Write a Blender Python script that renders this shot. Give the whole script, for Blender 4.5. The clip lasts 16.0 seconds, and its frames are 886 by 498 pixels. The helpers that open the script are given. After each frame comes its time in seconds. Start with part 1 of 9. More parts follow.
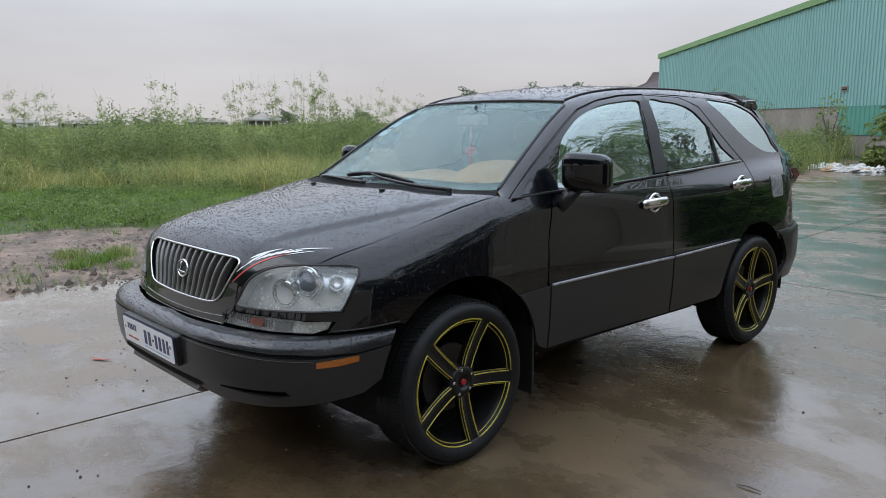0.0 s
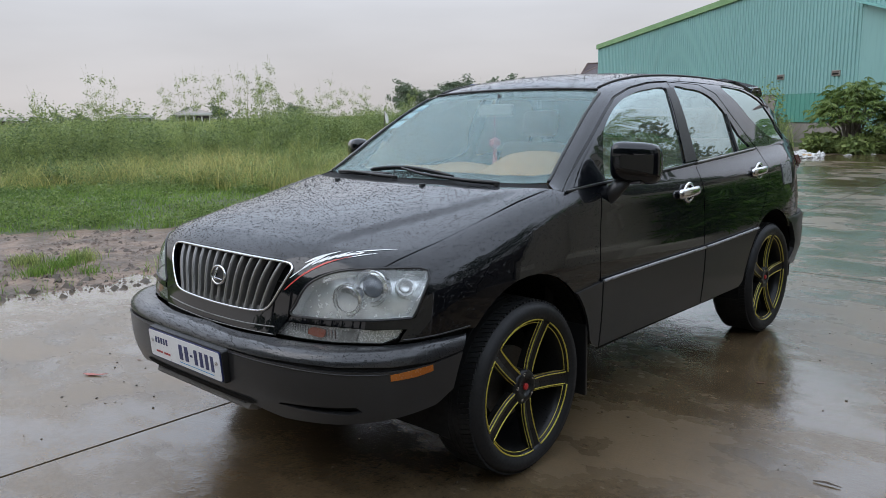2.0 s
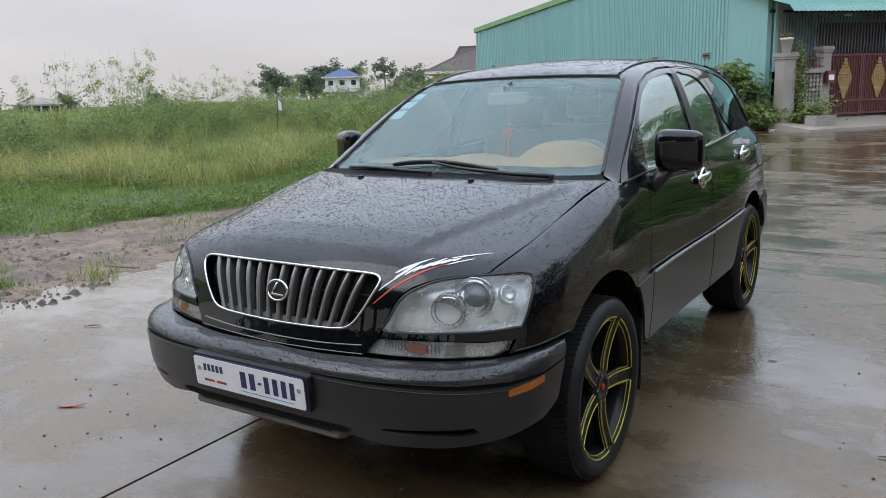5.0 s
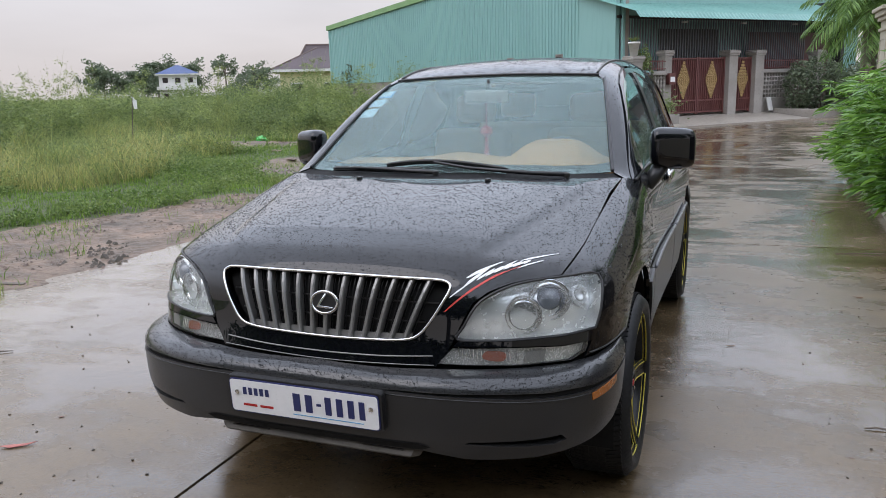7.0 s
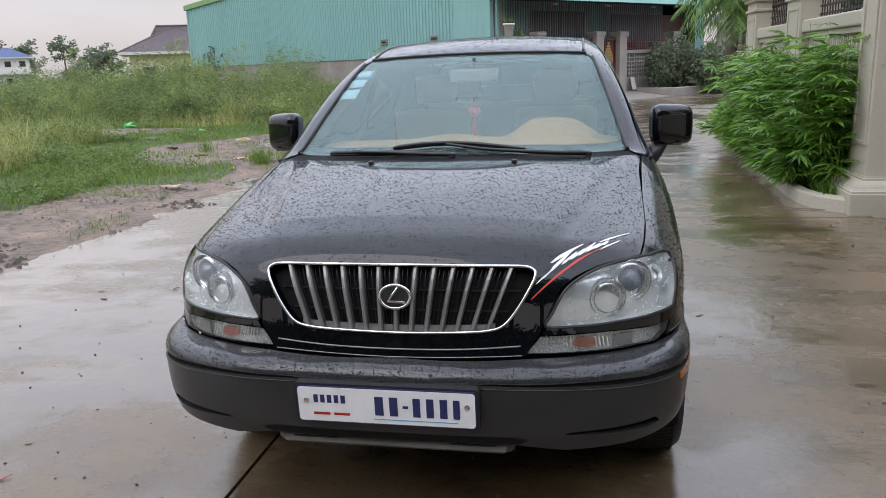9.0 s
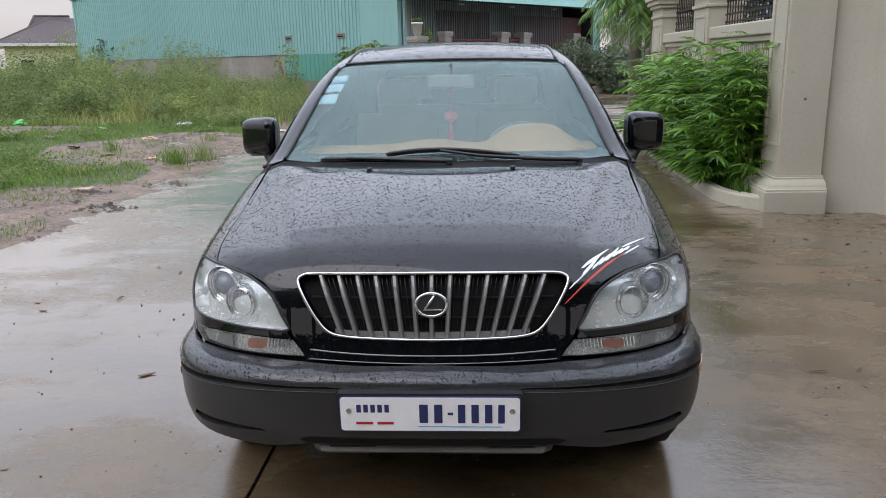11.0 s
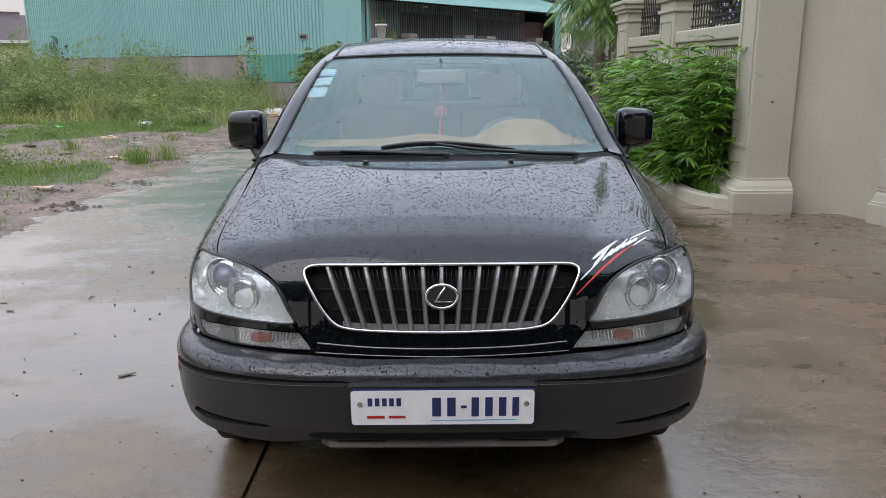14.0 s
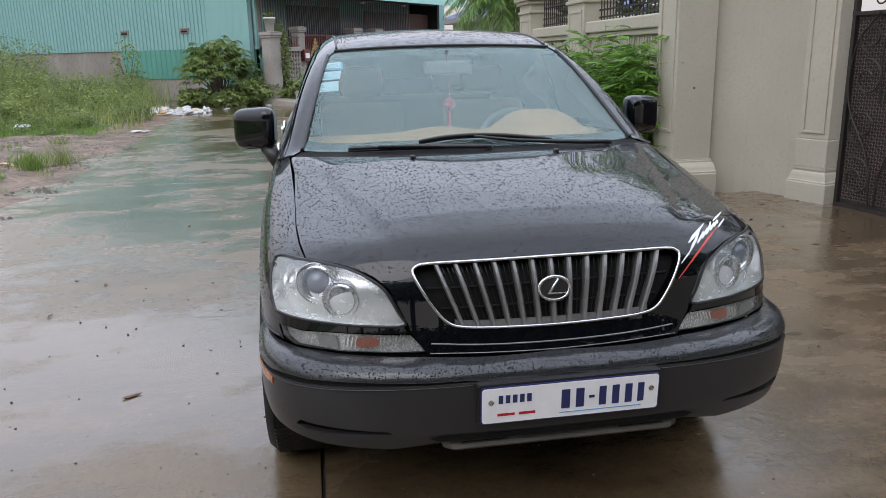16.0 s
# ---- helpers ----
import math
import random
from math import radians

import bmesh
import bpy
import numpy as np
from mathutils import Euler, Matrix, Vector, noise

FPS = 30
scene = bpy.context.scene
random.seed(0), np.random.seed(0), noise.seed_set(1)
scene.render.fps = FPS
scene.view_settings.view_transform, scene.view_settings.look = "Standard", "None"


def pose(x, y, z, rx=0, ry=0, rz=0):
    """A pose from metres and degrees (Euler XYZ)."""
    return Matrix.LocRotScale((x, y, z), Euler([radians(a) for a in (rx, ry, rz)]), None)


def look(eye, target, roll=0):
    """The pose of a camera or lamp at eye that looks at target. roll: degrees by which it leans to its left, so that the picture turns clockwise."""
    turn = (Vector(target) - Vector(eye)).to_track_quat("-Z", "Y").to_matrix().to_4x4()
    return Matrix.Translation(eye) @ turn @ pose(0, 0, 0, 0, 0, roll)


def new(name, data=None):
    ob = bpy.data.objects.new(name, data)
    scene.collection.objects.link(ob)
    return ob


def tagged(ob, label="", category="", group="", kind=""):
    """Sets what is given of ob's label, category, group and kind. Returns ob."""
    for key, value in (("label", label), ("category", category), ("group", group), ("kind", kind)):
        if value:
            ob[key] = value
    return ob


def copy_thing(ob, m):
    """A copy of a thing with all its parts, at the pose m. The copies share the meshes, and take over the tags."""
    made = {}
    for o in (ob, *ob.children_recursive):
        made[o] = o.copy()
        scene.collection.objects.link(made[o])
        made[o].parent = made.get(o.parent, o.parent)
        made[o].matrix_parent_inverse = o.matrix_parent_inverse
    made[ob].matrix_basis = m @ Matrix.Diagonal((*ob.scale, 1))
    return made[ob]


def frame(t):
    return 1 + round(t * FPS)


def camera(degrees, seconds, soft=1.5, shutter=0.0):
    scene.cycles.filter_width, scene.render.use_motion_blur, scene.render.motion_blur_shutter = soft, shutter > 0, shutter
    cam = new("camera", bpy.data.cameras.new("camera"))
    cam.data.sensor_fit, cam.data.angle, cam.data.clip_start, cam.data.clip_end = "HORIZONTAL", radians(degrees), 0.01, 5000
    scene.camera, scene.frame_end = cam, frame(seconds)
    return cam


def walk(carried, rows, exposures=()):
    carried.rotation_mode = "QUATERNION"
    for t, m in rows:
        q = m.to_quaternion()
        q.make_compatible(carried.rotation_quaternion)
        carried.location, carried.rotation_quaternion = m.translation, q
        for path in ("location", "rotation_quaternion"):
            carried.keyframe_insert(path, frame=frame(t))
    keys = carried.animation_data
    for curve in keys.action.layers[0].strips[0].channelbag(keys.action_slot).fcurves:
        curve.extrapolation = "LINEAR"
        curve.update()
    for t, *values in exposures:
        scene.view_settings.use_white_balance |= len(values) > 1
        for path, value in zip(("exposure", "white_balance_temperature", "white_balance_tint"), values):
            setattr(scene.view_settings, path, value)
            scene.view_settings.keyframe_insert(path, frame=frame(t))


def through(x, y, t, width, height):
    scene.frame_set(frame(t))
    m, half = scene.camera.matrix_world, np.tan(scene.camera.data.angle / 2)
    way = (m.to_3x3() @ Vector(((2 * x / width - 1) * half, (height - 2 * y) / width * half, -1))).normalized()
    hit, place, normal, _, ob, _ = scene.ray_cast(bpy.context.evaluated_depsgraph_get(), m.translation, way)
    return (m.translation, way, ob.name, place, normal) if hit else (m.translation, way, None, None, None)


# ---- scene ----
cam = camera(60.5, 16.0, 0.65)
PATH = [
    (0, (3.107, -2.146, 1.444), (1.649, -0.817, 1.115), -0.4),
    (0.5, (3.0, -2.176, 1.431), (1.563, -0.827, 1.095), -0.6),
    (1, (2.831, -2.219, 1.433), (1.422, -0.842, 1.092), -0.7),
    (1.5, (2.757, -2.255, 1.44), (1.376, -0.851, 1.093), -1.0),
    (2, (2.614, -2.352, 1.439), (1.277, -0.907, 1.089), -1.1),
    (2.5, (2.471, -2.482, 1.448), (1.176, -0.999, 1.096), -1.4),
    (3, (2.389, -2.549, 1.442), (1.137, -1.031, 1.086), -1.8),
    (3.5, (2.25, -2.58, 1.437), (1.044, -1.027, 1.07), -1.9),
    (4, (2.077, -2.601, 1.455), (0.921, -1.012, 1.08), -1.8),
    (4.2, (2.031, -2.612, 1.468), (0.899, -1.008, 1.089), -1.8),
    (6.3, (1.458, -2.819, 1.491), (0.592, -1.065, 1.075), -1.9),
    (6.5, (1.351, -2.858, 1.489), (0.551, -1.071, 1.083), -1.7),
    (7, (1.216, -2.872, 1.499), (0.504, -1.049, 1.086), -1.6),
    (7.5, (1.009, -2.943, 1.509), (0.394, -1.088, 1.084), -1.6),
    (8, (0.851, -2.993, 1.503), (0.317, -1.116, 1.066), -1.8),
    (8.5, (0.699, -2.966, 1.486), (0.246, -1.071, 1.035), -1.8),
    (9, (0.56, -2.926, 1.502), (0.19, -1.017, 1.035), -2.0),
    (9.2, (0.542, -2.933, 1.52), (0.195, -1.022, 1.044), -2.1),
    (11.3, (0.129, -3.008, 1.555), (0.047, -1.068, 1.077), -1.2),
    (11.5, (0.126, -3.008, 1.553), (0.053, -1.066, 1.079), -1.3),
    (12, (0.116, -3.017, 1.551), (0.059, -1.073, 1.083), -1.2),
    (12.5, (0.111, -3.024, 1.547), (0.062, -1.079, 1.083), -1.0),
    (13, (0.108, -3.03, 1.543), (0.064, -1.085, 1.077), -0.9),
    (13.5, (0.088, -3.02, 1.528), (0.058, -1.077, 1.058), -0.7),
    (14, (0.001, -2.984, 1.511), (0.004, -1.041, 1.038), -0.4),
    (14.5, (-0.147, -2.933, 1.523), (-0.089, -0.992, 1.045), -0.3),
    (15, (-0.259, -2.906, 1.529), (-0.127, -0.97, 1.045), -0.5),
    (15.5, (-0.475, -2.894, 1.526), (-0.252, -0.969, 1.033), -0.7),
    (16, (-0.673, -2.889, 1.515), (-0.358, -0.977, 1.02), -1.3),
]
walk(cam, [(t, look(eye, target, roll)) for t, eye, target, roll in PATH], [(0, 0.04, 6560, 13), (4, 0.09, 6560, 13), (6.5, 0.24, 6700, 16), (9, 0.26, 6760, 17), (12, 0.24, 6760, 17), (16, 0.23, 6760, 17)])

import mathutils.geometry

# ---- world, sun ----
SUN_UP, SUN_ROUND = 48.0, 215.0
world = bpy.data.worlds.new("overcast_sky")
scene.world = world
world.use_nodes = True
wn, wl = world.node_tree.nodes, world.node_tree.links
sky = wn.new("ShaderNodeTexSky")
sky.sky_type, sky.sun_disc = "NISHITA", False
sky.sun_elevation, sky.sun_rotation = radians(SUN_UP), radians(SUN_ROUND)
sky.air_density, sky.dust_density = 1.0, 4.0
sky_dim = wn.new("ShaderNodeVectorMath")
sky_dim.operation = "SCALE"
sky_dim.inputs["Scale"].default_value = 0.085
wl.new(sky.outputs[0], sky_dim.inputs[0])
# the cloud deck: grey with soft folds, a little warmer and brighter low down
coord = wn.new("ShaderNodeTexCoord")
apart = wn.new("ShaderNodeSeparateXYZ")
wl.new(coord.outputs["Generated"], apart.inputs[0])
ramp = wn.new("ShaderNodeValToRGB")
ramp.color_ramp.elements[0].position, ramp.color_ramp.elements[0].color = 0.0, (0.645, 0.63, 0.625, 1)
ramp.color_ramp.elements[1].position, ramp.color_ramp.elements[1].color = 1.0, (1.66, 1.91, 2.26, 1)
for level, tone in ((0.13, (0.665, 0.695, 0.735)), (0.27, (1.08, 1.17, 1.32)), (0.44, (1.34, 1.54, 1.82)), (0.70, (1.58, 1.84, 2.20))):
    ramp.color_ramp.elements.new(level).color = (*tone, 1)
wl.new(apart.outputs["Z"], ramp.inputs[0])
fold = wn.new("ShaderNodeMapping")
fold.inputs["Scale"].default_value = (1.0, 1.0, 4.5)
wl.new(coord.outputs["Generated"], fold.inputs["Vector"])
cloud = wn.new("ShaderNodeTexNoise")
cloud.inputs["Scale"].default_value, cloud.inputs["Detail"].default_value, cloud.inputs["Roughness"].default_value = 1.7, 5.0, 0.5
wl.new(fold.outputs[0], cloud.inputs["Vector"])
shade = wn.new("ShaderNodeMapRange")
shade.inputs["From Min"].default_value, shade.inputs["From Max"].default_value = 0.3, 0.7
shade.inputs["To Min"].default_value, shade.inputs["To Max"].default_value = 0.85, 1.09
wl.new(cloud.outputs[0], shade.inputs[0])
deck = wn.new("ShaderNodeVectorMath")
deck.operation = "SCALE"
wl.new(ramp.outputs[0], deck.inputs[0])
wl.new(shade.outputs[0], deck.inputs["Scale"])
blend = wn.new("ShaderNodeMix")
blend.data_type = "RGBA"
blend.inputs[0].default_value = 0.90
wl.new(sky_dim.outputs[0], blend.inputs[6])
wl.new(deck.outputs[0], blend.inputs[7])
wn["Background"].inputs["Strength"].default_value = 1.0
wl.new(blend.outputs[2], wn["Background"].inputs["Color"])

sun = new("sun", bpy.data.lights.new("sun", "SUN"))
sun.data.energy, sun.data.angle, sun.data.color = 0.5, radians(40), (1.0, 0.98, 0.95)
sun.rotation_euler = (radians(90 - SUN_UP), 0, radians(180 - SUN_ROUND))


# ---- materials ----
def shader(name):
    m = bpy.data.materials.new(name)
    m.use_nodes = True
    return m, m.node_tree.nodes, m.node_tree.links, m.node_tree.nodes["Principled BSDF"]


def noise_at(n, l, scale, detail=4.0, stretch=None, rough=0.55):
    tex, at = n.new("ShaderNodeTexNoise"), n.new("ShaderNodeTexCoord")
    tex.inputs["Scale"].default_value, tex.inputs["Detail"].default_value, tex.inputs["Roughness"].default_value = scale, detail, rough
    if stretch:
        m = n.new("ShaderNodeMapping")
        m.inputs["Scale"].default_value = stretch
        l.new(at.outputs["Object"], m.inputs["Vector"])
        l.new(m.outputs[0], tex.inputs["Vector"])
    else:
        l.new(at.outputs["Object"], tex.inputs["Vector"])
    return tex


def spread(n, l, value, lo, hi, a, b):
    r = n.new("ShaderNodeMapRange")
    for k, v in zip(("From Min", "From Max", "To Min", "To Max"), (lo, hi, a, b)):
        r.inputs[k].default_value = v
    l.new(value, r.inputs[0])
    return r.outputs[0]


def two(n, l, fac, a, b):
    m = n.new("ShaderNodeMix")
    m.data_type = "RGBA"
    l.new(fac, m.inputs[0])
    for i, c in ((6, a), (7, b)):
        if isinstance(c, tuple):
            m.inputs[i].default_value = (*c, 1)
        else:
            l.new(c, m.inputs[i])
    return m.outputs[2]


def surface(name, a, b=None, rough=0.5, metal=0.0, big=2.0, small=40.0, bump=0.0, coat=0.0, coat_rough=0.05, wear=0.12, spec=0.5, stretch=None, pieces=0.0, islands=0.0):
    """A surface with a coarse and a fine variation of colour and gloss; pieces and islands vary it from one to the next."""
    m, n, l, p = shader(name)
    b = b or tuple(c * 0.72 for c in a)
    coarse, fine = noise_at(n, l, big, 5, stretch), noise_at(n, l, small, 4, stretch)
    c = two(n, l, spread(n, l, coarse.outputs[0], 0.32, 0.68, 0, 1), a, b)
    dark = tuple(v * (1 - 2.2 * wear) for v in a)
    c = two(n, l, spread(n, l, fine.outputs[0], 0.52, 0.75, 0, 0.7), c, tuple(max(v, 0) for v in dark))
    for amount, kind, out in ((pieces, "ShaderNodeObjectInfo", "Random"), (islands, "ShaderNodeNewGeometry", "Random Per Island")):
        if amount:
            src = n.new(kind)
            h = n.new("ShaderNodeHueSaturation")
            l.new(spread(n, l, src.outputs[out], 0, 1, 1 - amount, 1 + amount), h.inputs["Value"])
            if amount > 0.2:
                l.new(spread(n, l, src.outputs[out], 0, 1, 0.515, 0.485), h.inputs["Hue"])
            l.new(c, h.inputs["Color"])
            c = h.outputs[0]
    l.new(c, p.inputs["Base Color"])
    l.new(spread(n, l, fine.outputs[0], 0.3, 0.7, max(rough - 0.1, 0.02), min(rough + 0.1, 1)), p.inputs["Roughness"])
    p.inputs["Metallic"].default_value, p.inputs["Specular IOR Level"].default_value = metal, spec
    p.inputs["Coat Weight"].default_value, p.inputs["Coat Roughness"].default_value = coat, coat_rough
    if bump:
        bm_ = n.new("ShaderNodeBump")
        bm_.inputs["Strength"].default_value, bm_.inputs["Distance"].default_value = bump, 0.01
        l.new(fine.outputs[0], bm_.inputs["Height"])
        l.new(bm_.outputs[0], p.inputs["Normal"])
    return m


def wet_concrete(name, a, b, silt):
    """Worn concrete under a broken film of rain water, with silt washed over it beside the verge."""
    m, n, l, p = shader(name)
    coarse, fine, grit_ = noise_at(n, l, 0.55, 6), noise_at(n, l, 70, 6), noise_at(n, l, 34, 8, (1, 0.8, 1), 0.7)
    streak = noise_at(n, l, 1.5, 7, (0.8, 1.5, 1), 0.62)
    c = two(n, l, spread(n, l, coarse.outputs[0], 0.35, 0.65, 0, 1), a, b)
    c = two(n, l, spread(n, l, streak.outputs[0], 0.44, 0.58, 0, 0.75), c, tuple(v * 0.62 for v in b))
    c = two(n, l, spread(n, l, grit_.outputs[0], 0.50, 0.72, 0, 0.55), c, tuple(v * 0.55 for v in b))
    c = two(n, l, spread(n, l, fine.outputs[0], 0.5, 0.75, 0, 0.65), c, tuple(v * 0.45 for v in a))
    c = two(n, l, spread(n, l, noise_at(n, l, 95, 3).outputs[0], 0.69, 0.73, 0, 0.8), c, tuple(v * 2.0 for v in a))
    at, xyz, reach = n.new("ShaderNodeTexCoord"), n.new("ShaderNodeSeparateXYZ"), n.new("ShaderNodeMath")
    l.new(at.outputs["Object"], xyz.inputs[0])
    reach.operation = "MULTIPLY_ADD"
    l.new(streak.outputs[0], reach.inputs[0])
    reach.inputs[1].default_value = -1.9
    l.new(xyz.outputs["X"], reach.inputs[2])
    washed = spread(n, l, reach.outputs[0], -4.55, -3.75, 0.92, 0.0)
    c = two(n, l, washed, c, silt)
    kerbside = n.new("ShaderNodeMath")
    kerbside.operation = "MULTIPLY"
    l.new(spread(n, l, reach.outputs[0], 0.75, 1.5, 0.0, 0.9), kerbside.inputs[0])
    l.new(spread(n, l, xyz.outputs["Y"], 4.0, 5.2, 0.0, 1.0), kerbside.inputs[1])
    c = two(n, l, kerbside.outputs[0], c, tuple(v * 1.15 for v in silt))
    l.new(c, p.inputs["Base Color"])
    p.inputs["Coat IOR"].default_value, p.inputs["Specular IOR Level"].default_value = 1.36, 0.35
    pool = n.new("ShaderNodeMath")
    pool.operation = "MULTIPLY_ADD"
    l.new(streak.outputs[0], pool.inputs[0])
    pool.inputs[1].default_value = 0.75
    l.new(coarse.outputs[0], pool.inputs[2])
    l.new(spread(n, l, pool.outputs[0], 0.80, 0.93, 0.6, 1.0), p.inputs["Coat Weight"])
    l.new(spread(n, l, pool.outputs[0], 0.80, 0.93, 0.42, 0.085), p.inputs["Coat Roughness"])
    l.new(spread(n, l, pool.outputs[0], 0.70, 0.98, 0.34, 0.16), p.inputs["Roughness"])
    rough_ = n.new("ShaderNodeMath")
    rough_.operation = "MULTIPLY"
    l.new(grit_.outputs[0], rough_.inputs[0])
    l.new(spread(n, l, pool.outputs[0], 0.80, 0.93, 1.0, 0.15), rough_.inputs[1])
    swell = n.new("ShaderNodeMath")
    swell.operation = "MULTIPLY_ADD"
    l.new(streak.outputs[0], swell.inputs[0])
    swell.inputs[1].default_value = 1.6
    chop = n.new("ShaderNodeMath")
    chop.operation = "MULTIPLY_ADD"
    l.new(noise_at(n, l, 13, 2, (1, 0.6, 1)).outputs[0], chop.inputs[0])
    chop.inputs[1].default_value = 0.6
    l.new(rough_.outputs[0], chop.inputs[2])
    l.new(chop.outputs[0], swell.inputs[2])
    for height, strength, dist, into in ((fine.outputs[0], 0.4, 0.003, "Normal"), (swell.outputs[0], 0.8, 0.006, "Coat Normal")):
        bp = n.new("ShaderNodeBump")
        bp.inputs["Strength"].default_value, bp.inputs["Distance"].default_value = strength, dist
        l.new(height, bp.inputs["Height"])
        l.new(bp.outputs[0], p.inputs[into])
    return m


def pane(name, tint, film=0.0, rough=0.02, gloss=1.5, film_colour=(0.62, 0.68, 0.68), sheen=(1, 1, 1), mirror=0.0, wavy=0.0):
    """A thin pane: it lets light through, tinted, and mirrors by Fresnel, at least as much as mirror; film is a wet haze on it, wavy the runs of water."""
    m, n, l, p = shader(name)
    out = n["Material Output"]
    n.remove(p)
    clear, glossy, mix, fres = n.new("ShaderNodeBsdfTransparent"), n.new("ShaderNodeBsdfGlossy"), n.new("ShaderNodeMixShader"), n.new("ShaderNodeFresnel")
    clear.inputs[0].default_value = (*tint, 1)
    glossy.inputs[0].default_value = (*sheen, 1)
    glossy.inputs["Roughness"].default_value = rough
    fres.inputs[0].default_value = gloss
    base = clear.outputs[0]
    if wavy:
        runs, dots, both_, bp = noise_at(n, l, 11, 3, (1, 0.45, 0.45)), noise_at(n, l, 170, 2), n.new("ShaderNodeMath"), n.new("ShaderNodeBump")
        both_.operation = "MULTIPLY_ADD"
        l.new(spread(n, l, dots.outputs[0], 0.52, 0.70, 0, 1), both_.inputs[0])
        both_.inputs[1].default_value = 0.16
        l.new(runs.outputs[0], both_.inputs[2])
        bp.inputs["Strength"].default_value, bp.inputs["Distance"].default_value = wavy, 0.012
        l.new(both_.outputs[0], bp.inputs["Height"])
        l.new(bp.outputs[0], glossy.inputs["Normal"])
    if film:
        haze, veil = n.new("ShaderNodeBsdfDiffuse"), n.new("ShaderNodeMixShader")
        haze.inputs[0].default_value = (*film_colour, 1)
        spots = noise_at(n, l, 26, 6)
        l.new(spread(n, l, spots.outputs[0], 0.3, 0.7, film * 0.6, film * 1.5), veil.inputs[0])
        l.new(base, veil.inputs[1])
        l.new(haze.outputs[0], veil.inputs[2])
        base = veil.outputs[0]
    l.new(spread(n, l, fres.outputs[0], 0, 1, mirror, 1), mix.inputs[0])
    l.new(base, mix.inputs[1])
    l.new(glossy.outputs[0], mix.inputs[2])
    l.new(mix.outputs[0], out.inputs["Surface"])
    return m


def leafy(name, a, b, rough=0.45, islands=0.35, through=0.42):
    m = surface(name, a, b, rough, big=0.6, small=6, wear=0.1, islands=islands, spec=0.35)
    m.node_tree.nodes["Principled BSDF"].inputs["Subsurface Weight"].default_value = 0.0
    n, l = m.node_tree.nodes, m.node_tree.links
    p, out = n["Principled BSDF"], n["Material Output"]
    thin, mix = n.new("ShaderNodeBsdfTranslucent"), n.new("ShaderNodeMixShader")
    src = p.inputs["Base Color"].links[0].from_socket
    l.new(src, thin.inputs[0])
    mix.inputs[0].default_value = through
    l.new(p.outputs[0], mix.inputs[1])
    l.new(thin.outputs[0], mix.inputs[2])
    l.new(mix.outputs[0], out.inputs["Surface"])
    return m


M = {}
M["concrete"] = wet_concrete("wet_concrete", (0.168, 0.116, 0.063), (0.112, 0.077, 0.042), (0.172, 0.126, 0.080))
M["mud"] = surface("wet_mud", (0.235, 0.160, 0.110), (0.085, 0.064, 0.045), 0.62, big=2.6, small=11, bump=3.0, coat=0.05, coat_rough=0.2, wear=0.34, spec=0.35)
M["soil"] = surface("field_soil", (0.075, 0.10, 0.030), (0.06, 0.065, 0.028), 0.8, big=0.4, small=9, bump=0.7)
M["water"] = surface("puddle_water", (0.24, 0.17, 0.13), (0.19, 0.135, 0.10), 0.2, big=1.6, small=9, wear=0.1, bump=0.12, coat=0.9, coat_rough=0.02, spec=0.3)
M["paint"] = surface("black_car_paint", (0.0018, 0.0022, 0.0034), (0.0022, 0.0027, 0.0040), 0.35, big=1.2, small=180, wear=0.1, coat=1.0, coat_rough=0.02, spec=0.05)
M["paint"].node_tree.nodes["Principled BSDF"].inputs["Coat IOR"].default_value = 1.52
M["paint"].node_tree.nodes["Principled BSDF"].inputs["Coat Tint"].default_value = (0.93, 0.97, 1.0, 1)
M["clad"] = surface("grey_metallic_cladding", (0.029, 0.0293, 0.0305), (0.024, 0.0242, 0.025), 0.42, metal=0.2, big=3, small=220, wear=0.12, coat=0.35, coat_rough=0.10, spec=0.35)
M["clad_wet"] = surface("wet_grey_bumper_top", (0.021, 0.022, 0.024), (0.018, 0.019, 0.021), 0.34, metal=0.2, big=3, small=220, wear=0.12, coat=0.75, coat_rough=0.07, spec=0.4)
M["rubber"] = surface("tyre_rubber", (0.013, 0.0135, 0.0145), (0.018, 0.018, 0.018), 0.5, big=9, small=80, bump=0.1, spec=0.25)
M["trim"] = surface("black_plastic_trim", (0.012, 0.012, 0.013), (0.016, 0.016, 0.016), 0.38, big=8, small=120, bump=0.05)
M["dark"] = surface("unlit_black_underside", (0.010, 0.010, 0.010), (0.014, 0.0135, 0.013), 0.8, big=4, small=50, spec=0.1)
M["chrome"] = surface("chrome", (0.70, 0.70, 0.70), (0.62, 0.62, 0.62), 0.16, metal=1.0, big=6, small=90, wear=0.05)
M["satin"] = surface("satin_silver_bar", (0.27, 0.265, 0.255), (0.22, 0.215, 0.205), 0.42, metal=0.7, big=12, small=120, wear=0.1)
M["skid"] = surface("dirty_silver_skid_plate", (0.105, 0.095, 0.082), (0.07, 0.064, 0.055), 0.5, metal=0.3, big=9, small=90, wear=0.2)
M["lamp_shell"] = surface("headlight_reflector", (0.92, 0.93, 0.93), (0.80, 0.82, 0.82), 0.12, metal=0.9, big=18, small=70, wear=0.08)
M["amber"] = surface("amber_lens", (0.40, 0.125, 0.02), (0.32, 0.09, 0.014), 0.22, big=10, small=120, coat=0.8)
M["signal_red"] = surface("orange_bulb_reflector", (0.33, 0.085, 0.04), (0.26, 0.07, 0.035), 0.3, big=30, small=150)
